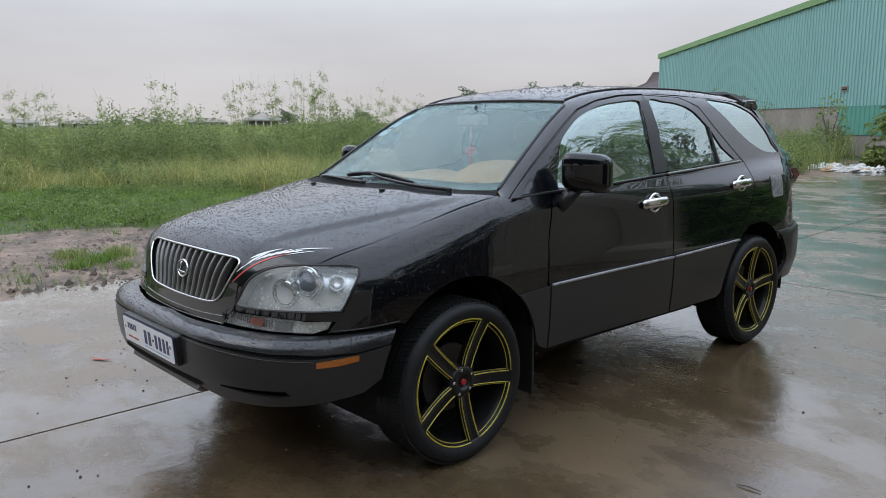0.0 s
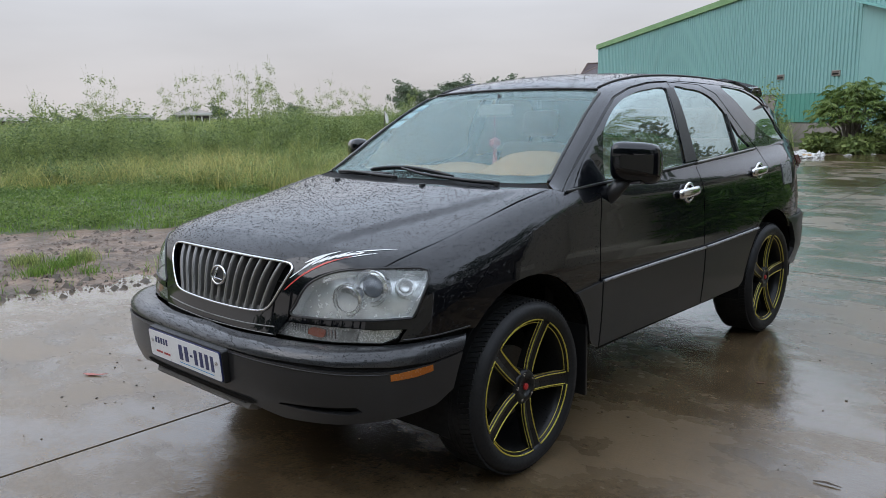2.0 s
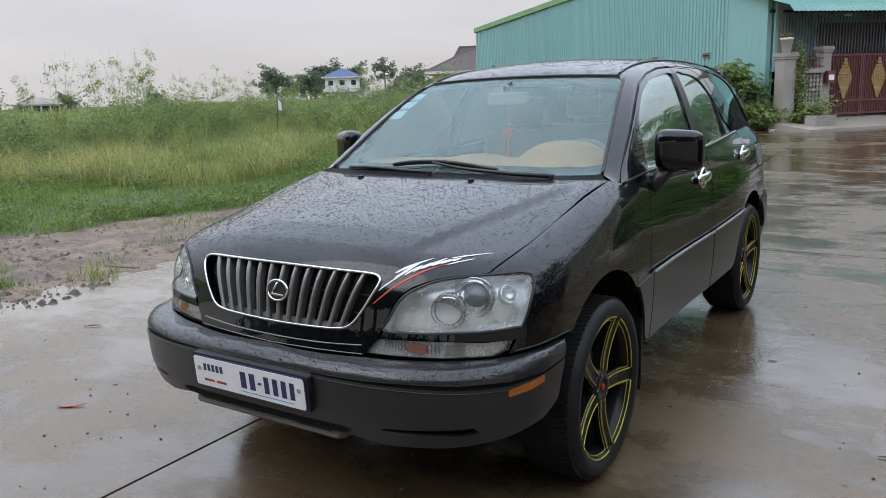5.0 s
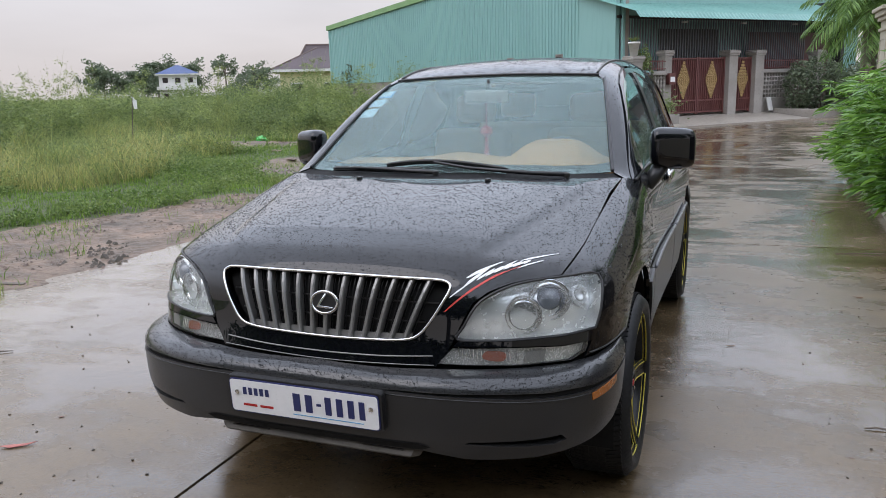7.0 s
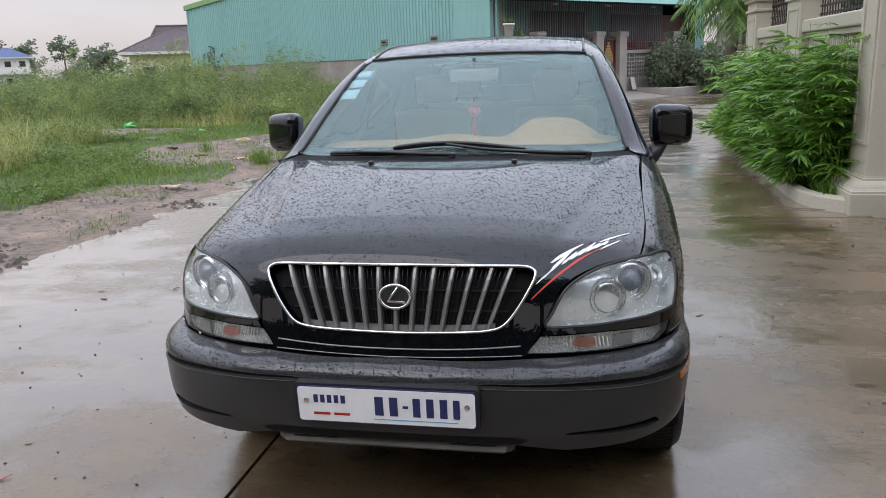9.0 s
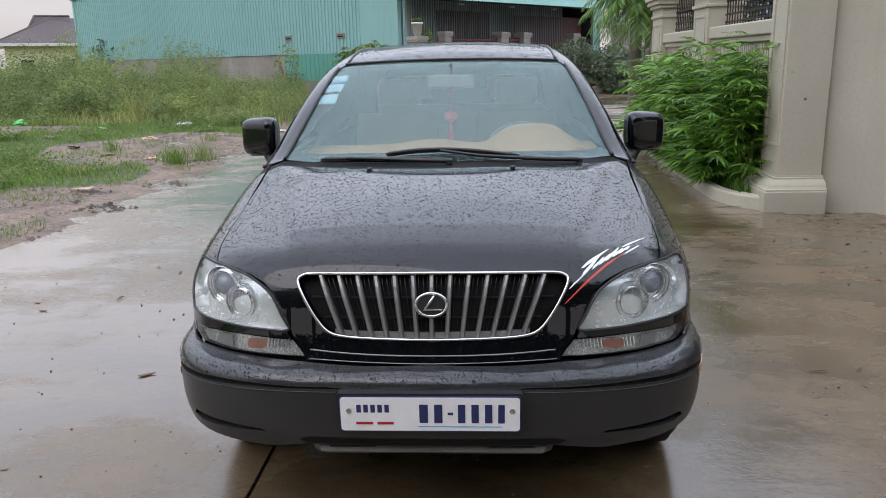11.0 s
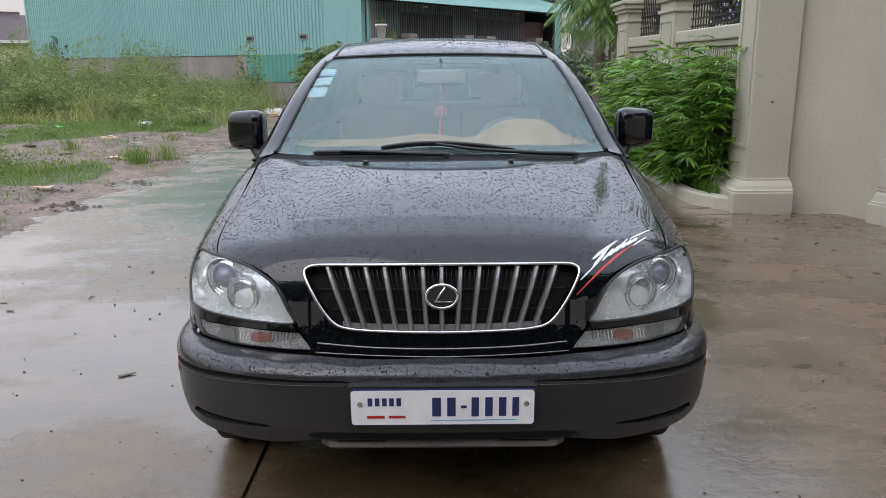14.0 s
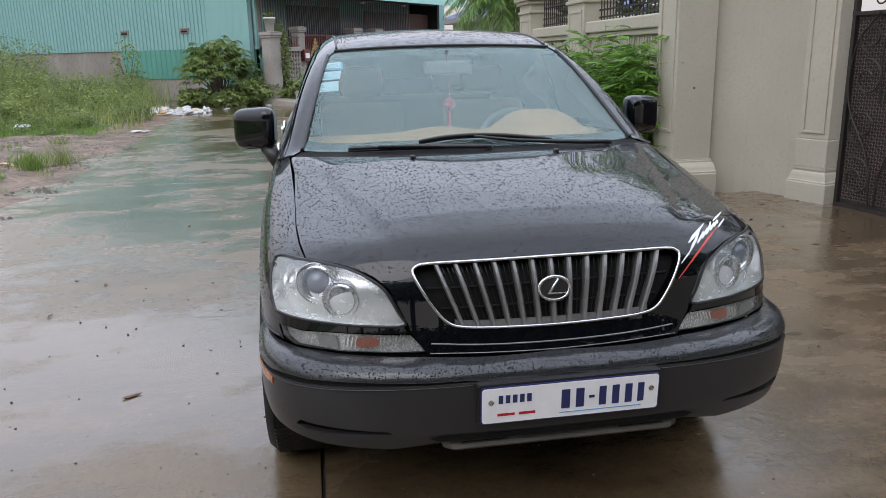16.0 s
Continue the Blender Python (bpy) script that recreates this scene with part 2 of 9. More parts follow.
M["ribbed"] = surface("ribbed_clear_lens", (0.62, 0.63, 0.62), (0.45, 0.46, 0.45), 0.25, metal=0.5, big=30, small=180, coat=0.8)
M["yellow"] = surface("yellow_pinstripe", (0.68, 0.56, 0.09), (0.56, 0.46, 0.07), 0.32, metal=0.35, big=20, small=150)
M["rim"] = surface("satin_black_rim", (0.010, 0.010, 0.010), (0.014, 0.014, 0.014), 0.34, big=10, small=120, coat=0.08, coat_rough=0.1, spec=0.25)
M["red"] = surface("red_badge", (0.45, 0.02, 0.02), (0.36, 0.015, 0.015), 0.35, big=20, small=90)
M["white"] = surface("plate_white", (0.80, 0.80, 0.80), (0.74, 0.74, 0.74), 0.35, big=20, small=90, wear=0.03)
M["decal"] = surface("white_decal", (0.78, 0.79, 0.80), (0.72, 0.72, 0.72), 0.35, big=20, small=90, wear=0.03)
M["decal_red"] = surface("red_decal", (0.62, 0.06, 0.045), (0.55, 0.05, 0.04), 0.35, big=20, small=90, wear=0.03)
M["navy"] = surface("plate_navy", (0.022, 0.030, 0.115), (0.018, 0.025, 0.10), 0.4, big=20, small=90, wear=0.03)
M["sky_blue"] = surface("sticker_blue", (0.10, 0.36, 0.62), (0.10, 0.32, 0.55), 0.4, big=20, small=90, wear=0.03)
M["pale_sticker"] = surface("sticker_pale", (0.50, 0.63, 0.68), (0.38, 0.54, 0.62), 0.4, big=30, small=90, wear=0.03)
M["tan"] = surface("tan_interior", (0.50, 0.29, 0.115), (0.42, 0.24, 0.095), 0.6, big=5, small=90, bump=0.05)
M["grey_in"] = surface("grey_interior", (0.22, 0.22, 0.21), (0.17, 0.17, 0.16), 0.7, big=5, small=90, bump=0.05)
M["screen"] = pane("windscreen_glass", (0.88, 0.95, 0.93), film=0.05, gloss=1.85, film_colour=(0.40, 0.60, 0.58), sheen=(0.80, 1.0, 0.97), wavy=0.5)
M["glass"] = pane("side_glass", (0.42, 0.52, 0.50), film=0.07, gloss=1.6, mirror=0.32, sheen=(0.84, 1.0, 0.96))
M["lens"] = pane("headlight_lens", (0.98, 0.99, 0.99), film=0.035, gloss=1.5, film_colour=(0.92, 0.95, 0.95))
M["lamp_house"] = surface("headlight_housing", (0.86, 0.88, 0.87), (0.62, 0.65, 0.65), 0.22, metal=0.5, big=7, small=40, wear=0.1, bump=0.15)
M["cowl"] = surface("cowl_plastic", (0.010, 0.010, 0.010), (0.014, 0.014, 0.014), 0.75, big=8, small=120, bump=0.1, spec=0.12)
M["drop"] = pane("water_drop", (0.72, 0.74, 0.76), rough=0.02, gloss=1.33)
M["teal"] = surface("teal_metal_sheet", (0.235, 0.44, 0.415), (0.21, 0.395, 0.375), 0.42, big=0.25, small=7, wear=0.08, stretch=(1, 1, 0.15))
M["green_edge"] = surface("green_ridge_flashing", (0.21, 0.36, 0.15), (0.15, 0.28, 0.115), 0.45, big=0.8, small=9)
M["grey_wall"] = surface("stained_cement_wall", (0.32, 0.285, 0.25), (0.22, 0.195, 0.17), 0.8, big=0.9, small=12, bump=0.25, stretch=(1, 1, 0.5), wear=0.2)
M["roof_tile"] = surface("brown_roof_tile", (0.085, 0.058, 0.060), (0.062, 0.044, 0.046), 0.6, big=0.6, small=9, islands=0.12)
M["yellow_wall"] = surface("pale_yellow_wall", (0.62, 0.57, 0.33), (0.55, 0.50, 0.29), 0.7, big=0.6, small=9)
M["white_wall"] = surface("white_wall", (0.66, 0.65, 0.62), (0.56, 0.55, 0.52), 0.7, big=0.5, small=9)
M["blue_roof"] = surface("blue_roof", (0.040, 0.075, 0.20), (0.033, 0.062, 0.165), 0.5, big=0.5, small=8)
M["cream"] = surface("cream_painted_plaster", (0.445, 0.412, 0.325), (0.395, 0.362, 0.285), 0.62, big=1.1, small=26, bump=0.08, wear=0.08)
M["iron"] = surface("dark_iron", (0.028, 0.024, 0.022), (0.04, 0.03, 0.026), 0.45, big=8, small=60, metal=0.4)
M["gate_red"] = surface("dull_red_iron", (0.155, 0.052, 0.046), (0.115, 0.040, 0.035), 0.5, big=3, small=40)
M["gold"] = surface("gold_paint", (0.50, 0.34, 0.15), (0.40, 0.27, 0.11), 0.45, big=9, small=60, metal=0.2)
M["plinth"] = surface("weathered_cement", (0.36, 0.33, 0.30), (0.27, 0.25, 0.22), 0.75, big=1.6, small=22, bump=0.2, wear=0.2)
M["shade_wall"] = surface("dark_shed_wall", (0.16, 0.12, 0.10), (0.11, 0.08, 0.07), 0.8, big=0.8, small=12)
M["grass"] = leafy("short_grass", (0.20, 0.31, 0.060), (0.125, 0.22, 0.042))
M["tall"] = leafy("tall_grass", (0.33, 0.37, 0.13), (0.19, 0.26, 0.080), islands=0.45)
M["straw"] = leafy("yellow_grass", (0.46, 0.43, 0.16), (0.28, 0.31, 0.095), islands=0.45)
M["weed"] = leafy("weed_leaf", (0.30, 0.365, 0.13), (0.165, 0.23, 0.075), islands=0.45)
M["weed_dark"] = leafy("bushy_weed_leaf", (0.23, 0.29, 0.11), (0.135, 0.195, 0.068))
M["herb"] = leafy("herb_leaf", (0.205, 0.275, 0.085), (0.12, 0.19, 0.05))
M["bamboo"] = leafy("bamboo_leaf", (0.175, 0.35, 0.055), (0.085, 0.20, 0.026), 0.30, 0.5, 0.38)
# paled leaf colour: the distance haze on far trees is put into it
M["tree"] = leafy("hazed_tree_leaf", (0.165, 0.205, 0.125), (0.115, 0.155, 0.095))
M["palm"] = leafy("palm_leaf", (0.17, 0.30, 0.08), (0.12, 0.225, 0.06), 0.4)
M["bark"] = surface("grey_bark", (0.17, 0.14, 0.115), (0.11, 0.09, 0.075), 0.85, big=3, small=30, bump=0.5)
M["rubbish"] = surface("plastic_rubbish", (0.58, 0.58, 0.56), (0.40, 0.40, 0.39), 0.4, big=6, small=40, islands=0.15)
M["green_bag"] = surface("green_plastic", (0.10, 0.52, 0.12), (0.08, 0.42, 0.10), 0.35, big=6, small=40)
M["card"] = surface("wet_cardboard", (0.52, 0.36, 0.20), (0.44, 0.30, 0.17), 0.6, big=6, small=40)
M["joint"] = surface("joint_filler", (0.03, 0.028, 0.026), (0.045, 0.042, 0.038), 0.6, big=6, small=60)
M["flap"] = surface("dull_silver_cover", (0.33, 0.33, 0.345), (0.26, 0.26, 0.27), 0.3, metal=0.3, big=12, small=80)
M["tail_red"] = surface("dark_red_lens", (0.10, 0.008, 0.008), (0.07, 0.006, 0.006), 0.2, big=12, small=80)
M["ramp"] = surface("damp_cement_ramp", (0.36, 0.32, 0.275), (0.28, 0.25, 0.21), 0.5, big=0.8, small=14, bump=0.15, coat=0.15, coat_rough=0.3, wear=0.15)
M["bar_grey"] = surface("grey_iron_bar", (0.16, 0.165, 0.18), (0.12, 0.125, 0.135), 0.5, big=3, small=40)
# near-black wall colour holds the shade inside the open shed
M["shed_shade"] = surface("shaded_shed_wall", (0.055, 0.056, 0.062), (0.04, 0.04, 0.044), 0.8, big=0.8, small=12)
M["awning"] = surface("weathered_teal_awning", (0.16, 0.34, 0.30), (0.12, 0.28, 0.245), 0.45, big=0.9, small=9, wear=0.15)


# ---- mesh helpers ----
def link(name, me, material, parent=None, label="", smooth=False):
    for m in material if isinstance(material, (list, tuple)) else [material]:
        me.materials.append(m)
    if smooth:
        me.polygons.foreach_set("use_smooth", [True] * len(me.polygons))
    ob = new(name, me)
    ob.parent = parent
    return tagged(ob, label)


def part(name, bm, material, parent=None, label="", smooth=False):
    me = bpy.data.meshes.new(name)
    bmesh.ops.recalc_face_normals(bm, faces=bm.faces)
    bm.to_mesh(me)
    bm.free()
    return link(name, me, material, parent, label, smooth)


def arrays(name, verts, faces, material, parent=None, label="", smooth=False):
    me = bpy.data.meshes.new(name)
    me.from_pydata(np.asarray(verts).tolist(), [], faces if isinstance(faces, list) else np.asarray(faces).tolist())
    return link(name, me, material, parent, label, smooth)


def thing(name, label, category, m=None, group="", kind=""):
    ob = new(name)
    ob.empty_display_size = 0.1
    ob.matrix_basis = m or Matrix()
    return tagged(ob, label, category, group, kind)


def box(bm, lo, hi, bevel=0.0, m=None):
    c, s = [(a + b) / 2 for a, b in zip(lo, hi)], [b - a for a, b in zip(lo, hi)]
    r = bmesh.ops.create_cube(bm, size=1, matrix=(m or Matrix()) @ Matrix.Translation(c) @ Matrix.Diagonal((*s, 1)))
    if bevel:
        edges = {e for v in r["verts"] for e in v.link_edges}
        bmesh.ops.bevel(bm, geom=list(edges), offset=bevel, segments=2, affect="EDGES", profile=0.5)
    return bm


def cube(lo, hi, bevel=0.0, m=None):
    return box(bmesh.new(), lo, hi, bevel, m)


def tube(bm, pts, radius, sides=6, cap=True):
    """A tube along points, of one radius or one for each."""
    pts = [Vector(p) for p in pts]
    radii = radius if isinstance(radius, (list, tuple)) else [radius] * len(pts)
    rings, side = [], None
    for i, p in enumerate(pts):
        way = (pts[min(i + 1, len(pts) - 1)] - pts[max(i - 1, 0)]).normalized()
        side = way.orthogonal().normalized() if side is None else (side - way * side.dot(way)).normalized()
        up = way.cross(side)
        rings.append([bm.verts.new(p + (side * math.cos(a) + up * math.sin(a)) * radii[i]) for a in (2 * math.pi * k / sides for k in range(sides))])
    for a, b in zip(rings, rings[1:]):
        for k in range(sides):
            bm.faces.new((a[k], a[(k + 1) % sides], b[(k + 1) % sides], b[k]))
    if cap:
        bm.faces.new(rings[0][::-1]), bm.faces.new(rings[-1])
    return bm


def lathe(bm, profile, sides=24, m=None, cap=True):
    """Turns (radius, height) about z, then sets it at m."""
    m = m or Matrix()
    rings = [[bm.verts.new(m @ Vector((r * math.cos(a), r * math.sin(a), h))) for a in (2 * math.pi * k / sides for k in range(sides))] for r, h in profile]
    for a, b in zip(rings, rings[1:]):
        for k in range(sides):
            bm.faces.new((a[k], a[(k + 1) % sides], b[(k + 1) % sides], b[k]))
    if cap and profile[0][0] > 1e-4:
        bm.faces.new(rings[0][::-1])
    if cap and profile[-1][0] > 1e-4:
        bm.faces.new(rings[-1])
    bmesh.ops.remove_doubles(bm, verts=[v for ring in rings for v in ring], dist=1e-5)
    return bm


def slab(bm, outline, z0, z1, m=None):
    """A flat plate with the outline, from z0 to z1."""
    m = m or Matrix()
    a = [bm.verts.new(m @ Vector((x, y, z0))) for x, y in outline]
    b = [bm.verts.new(m @ Vector((x, y, z1))) for x, y in outline]
    for k in range(len(a)):
        j = (k + 1) % len(a)
        bm.faces.new((a[k], a[j], b[j], b[k]))
    bm.faces.new(a[::-1]), bm.faces.new(b)
    return bm


def open_curve(pts, n=6):
    p, out = np.array(pts, float), []
    for i in range(len(p) - 1):
        a, b, c, d = p[max(i - 1, 0)], p[i], p[i + 1], p[min(i + 2, len(p) - 1)]
        for k in range(n):
            t = k / n
            out.append(0.5 * (2 * b + (c - a) * t + (2 * a - 5 * b + 4 * c - d) * t * t + (3 * b - a - 3 * c + d) * t**3))
    return np.array(out + [p[-1]])


def ripple(x, y, s, seed=0.0):
    return noise.noise((x * s + seed, y * s - seed, seed * 1.7))


# ---- the ground ----
def rise(y):
    return 0.015 * min(max(y - 6, 0), 22) if y < 28 else 0.33


def verge(y):
    """How far out the concrete is clear of mud."""
    return -3.75 - 0.30 * math.exp(-((y - 2.5) / 2.2) ** 2) + 0.28 * ripple(0, y, 0.45, 3) + 0.10 * ripple(0, y, 1.7, 5)


def ground_z(x, y):
    z = rise(y)
    if x > -3.2:
        return z - 0.09 if x < 3.0 or y < 5 else z - 0.03
    over = verge(y) - x
    z += min(max(over * 0.035 - 0.018, -0.08), 0.05) + (0.026 * ripple(x, y, 1.1, 1) + 0.024 * ripple(x, y, 2.9, 2) + 0.020 * ripple(x, y, 5, 4)) * min(max(over * 1.5, 0), 1)
    if x < -6:
        z += min((-6 - x) * 0.03, 0.10)
    return z


def steps(stops):
    out = []
    for (a, b, n) in stops:
        out += [a + (b - a) * i / n for i in range(n)]
    return out + [stops[-1][1]]


def bare(x, y):
    """Where the soil shows through as mud and rubble."""
    if x > -3.2:
        return 1.0
    edge = 7.3 - 0.43 * max(min(y - 1.3, 5.3), 0) + 0.7 * ripple(x, y, 0.6, 7)
    near = -x < edge
    patch = ((x + 6.0) / 1.5) ** 2 + ((y - 11.0) / 2.6) ** 2 + 0.7 * ripple(x, y, 0.7, 8) < 1
    spot = ((x + 10.2) / 1.7) ** 2 + ((y - 13.4) / 0.8) ** 2 + 0.6 * ripple(x, y, 0.9, 9) < 1
    return 1.0 if near or patch or spot else 0.0


gx = steps([(-1500, -200, 6), (-200, -40, 12), (-40, -12, 20), (-12, -3.0, 100), (-3.0, 12, 12), (12, 60, 8), (60, 1500, 8)])
gy = steps([(-900, -60, 6), (-60, -6, 14), (-6, 20, 220), (20, 34, 20), (34, 90, 12), (90, 400, 10), (400, 1500, 5)])
gv = [(x, y, ground_z(x, y)) for y in gy for x in gx]
nx = len(gx)
gf = [(j * nx + i, j * nx + i + 1, (j + 1) * nx + i + 1, (j + 1) * nx + i) for j in range(len(gy) - 1) for i in range(nx - 1)]
ground = arrays("ground", gv, gf, [M["soil"], M["mud"]], smooth=True)
tagged(ground, "muddy verge and grassy field soil reaching the horizon", "ground", kind="structure")
ground.data.polygons.foreach_set("material_index", [int(bare((gx[i] + gx[i + 1]) / 2, (gy[j] + gy[j + 1]) / 2) > 0.5 and gx[i] > -60 and -30 < gy[j] < 60) for j in range(len(gy) - 1) for i in range(nx - 1)])

wy = steps([(-4, 14, 90)])
wv = [(x, y, rise(y) - 0.016) for y in wy for x in (-6.2, -3.0)]
puddle = arrays("puddle", wv, [(2 * j, 2 * j + 1, 2 * j + 3, 2 * j + 2) for j in range(len(wy) - 1)], M["water"], smooth=True)
tagged(puddle, "shallow brown rain puddle along the muddy roadside", "puddle", kind="structure")

# the road: cast slabs with open joints between them
road = thing("road", "wet grey-brown concrete road slabs with dark joints", "road", kind="structure")
cuts_y = [-40, -16, -10.6, -5.5, 4.62, 9.7, 12.6, 19.9, 25.0, 46.0]


def road_slab(x0, x1, y0, y1, name="slab"):
    g = 0.008
    ys = steps([(y0 + g, y1 - g, max(2, int((y1 - y0) / 0.5)))])
    xs = steps([(x0 + g, x1 - g, 16)])
    bm = bmesh.new()
    top = [[bm.verts.new((x, y, rise(y) - 0.012 * max(0.0, -3.3 - x) + 0.0035 * ripple(x, y, 0.7, 6) * min(max((-1.0 - x) / 2, 0), 1))) for x in xs] for y in ys]
    for a, b in zip(top, top[1:]):
        for k in range(len(xs) - 1):
            bm.faces.new((a[k], a[k + 1], b[k + 1], b[k]))
    rim = [top[0][k] for k in range(len(xs))] + [r[-1] for r in top[1:]] + top[-1][-2::-1] + [r[0] for r in top[-2:0:-1]]
    low = [bm.verts.new(v.co - Vector((0, 0, 0.08))) for v in rim]
    for k in range(len(rim)):
        j = (k + 1) % len(rim)
        bm.faces.new((rim[j], rim[k], low[k], low[j]))
    ob = part(name, bm, M["concrete"], road)
    return ob


for y0, y1 in zip([-40, -16, 15.5], [-16, 15.5, 46]):
    road_slab(-5.2, -0.72, y0, y1)
for y0, y1 in zip(cuts_y, cuts_y[1:]):
    road_slab(-0.72, 7.5 if y0 < 4 or y0 > 11 else 3.2, y0, y1)
bm = bmesh.new()
for j in range(len(cuts_y) - 1):
    a, b = cuts_y[j], cuts_y[j + 1]
    bm.faces.new([bm.verts.new((x, y, rise(y) - 0.016)) for x, y in ((-0.75, a), (-0.69, a), (-0.69, b), (-0.75, b))])
    bm.faces.new([bm.verts.new((x, y, rise(b) - 0.016)) for x, y in ((-0.7, b - 0.03), (3, b - 0.03), (3, b + 0.03), (-0.7, b + 0.03))])
part("joint_filler", bm, M["joint"], road)


# ---- the boundary wall, planter and gate of the compound ----
def mould(bm, lo, hi, bands, m=None):
    """Stacked bands (z0, z1, how far each stands out) round a block's plan."""
    for z0, z1, out in bands:
        box(bm, (lo[0] - out, lo[1] - out, z0), (hi[0] + out, hi[1] + out, z1), 0.012, m)
    return bm


def flare(bm, fx, fy, x1, y1, steps_, both=False):
    """A moulding that runs round a block's foot: each (out, z) is one level of its profile."""
    rings_ = []
    for o, z in steps_:
        a, b, c = fx * o, fy * o, (x1 + o) if both else x1
        rings_.append([bm.verts.new(v) for v in ((a, y1, z), (a, b, z), (c, b, z), (c, y1, z))])
    for p, q in zip(rings_, rings_[1:]):
        for k in range(4):
            bm.faces.new((p[k], p[(k + 1) % 4], q[(k + 1) % 4], q[k]))
    bm.faces.new(rings_[0][::-1]), bm.faces.new(rings_[-1])
    return bm


def gate_pier():
    """The tall pier at the wall's corner, with a panelled face and a stepped foot."""
    t = thing("gate_pier", "tall cream plaster pier with panelled face and moulded foot", "pillar", pose(3.16, 4.86, 0))
    part("shaft", cube((0, 0, 0.30), (0.44, 0.50, 3.0), 0.008), M["cream"], t)
    bm = bmesh.new()
    box(bm, (-0.165, -0.15, -0.05), (0.455, 0.62, 0.205), 0.010)
    cyma = [(0.150, 0.203), (0.150, 0.222), (0.135, 0.230), (0.122, 0.245), (0.112, 0.265), (0.098, 0.282), (0.074, 0.298), (0.046, 0.308), (0.028, 0.313), (0.028, 0.330), (0.012, 0.334), (0.010, 0.348)]
    flare(bm, -1, -0.9, 0.455, 0.62, cyma)
    part("foot", bm, M["cream"], t)
    bm = bmesh.new()
    for y0, y1, a, b in ((0.05, 0.085, 0.64, 2.8), (0.385, 0.42, 0.64, 2.8), (0.085, 0.385, 0.64, 0.675), (0.085, 0.385, 2.765, 2.8)):
        box(bm, (-0.016, y0, a), (0.001, y1, b), 0.004)
    part("panel_frame", bm, M["cream"], t)
    part("stain", cube((0.20, -0.0025, 1.10), (0.225, 0.001, 1.125)), M["shade_wall"], t)
    return t


gate_pier()

# the curved recess between the pier and the gate post
bm = bmesh.new()
curve = [(3.58, 5.0), (3.66, 4.945), (3.73, 4.91), (3.80, 4.87), (3.88, 4.815), (3.95, 4.75), (4.01, 4.665), (4.06, 4.57), (4.10, 4.48), (4.13, 4.38), (4.155, 4.27), (4.17, 4.15)]
front = [[bm.verts.new((x + o, y + o * 0.6, z)) for x, y in curve] for o, z in ((0, -0.05), (0, 2.75), (0.25, 2.75), (0.25, -0.05))]
for a, b in zip(front, front[1:] + front[:1]):
    for k in range(len(curve) - 1):
        bm.faces.new((a[k], a[k + 1], b[k + 1], b[k]))
wall_recess = part("wall_recess", bm, M["cream"], None)
tagged(wall_recess, "plain cream plaster wall curving in towards the gate", "wall", kind="structure")


def gate_post():
    t = thing("gate_post", "cream plaster gate post with panel and stepped base", "pillar", pose(4.085, 4.19, 0, 0, 0, -71))
    part("shaft", cube((0.06, 0.06, 0.62), (0.40, 0.28, 2.9), 0.008), M["cream"], t)
    part("block", cube((0.05, 0.045, 0.34), (0.41, 0.28, 0.62), 0.01), M["cream"], t)
    bm = bmesh.new()
    box(bm, (0.0, 0.0, -0.05), (0.46, 0.28, 0.19), 0.010)
    cyma = [(-0.012, 0.188), (-0.012, 0.206), (-0.022, 0.214), (-0.027, 0.235), (-0.032, 0.262), (-0.040, 0.285), (-0.050, 0.298), (-0.050, 0.312), (-0.044, 0.318), (-0.044, 0.342)]
    flare(bm, -1, -1, 0.46, 0.28, [(o, z) for o, z in cyma], True)
    part("foot", bm, M["cream"], t)
    bm = bmesh.new()
    for x0, x1, a, b in ((0.105, 0.13, 0.68, 2.7), (0.33, 0.355, 0.68, 2.7), (0.13, 0.33, 0.68, 0.705)):
        box(bm, (x0, 0.045, a), (x1, 0.0605, b), 0.004)
    part("panel_frame", bm, M["cream"], t)
    return t


gate_post()


def scroll(bm, x, z, r, turn, y, flip=1, w=0.008):
    pts = [(x + flip * r * (1 - k / 34) * math.cos(turn + k * 0.30), y, z + r * (1 - k / 34) * math.sin(turn + k * 0.30)) for k in range(27)]
    tube(bm, pts, w, 5)


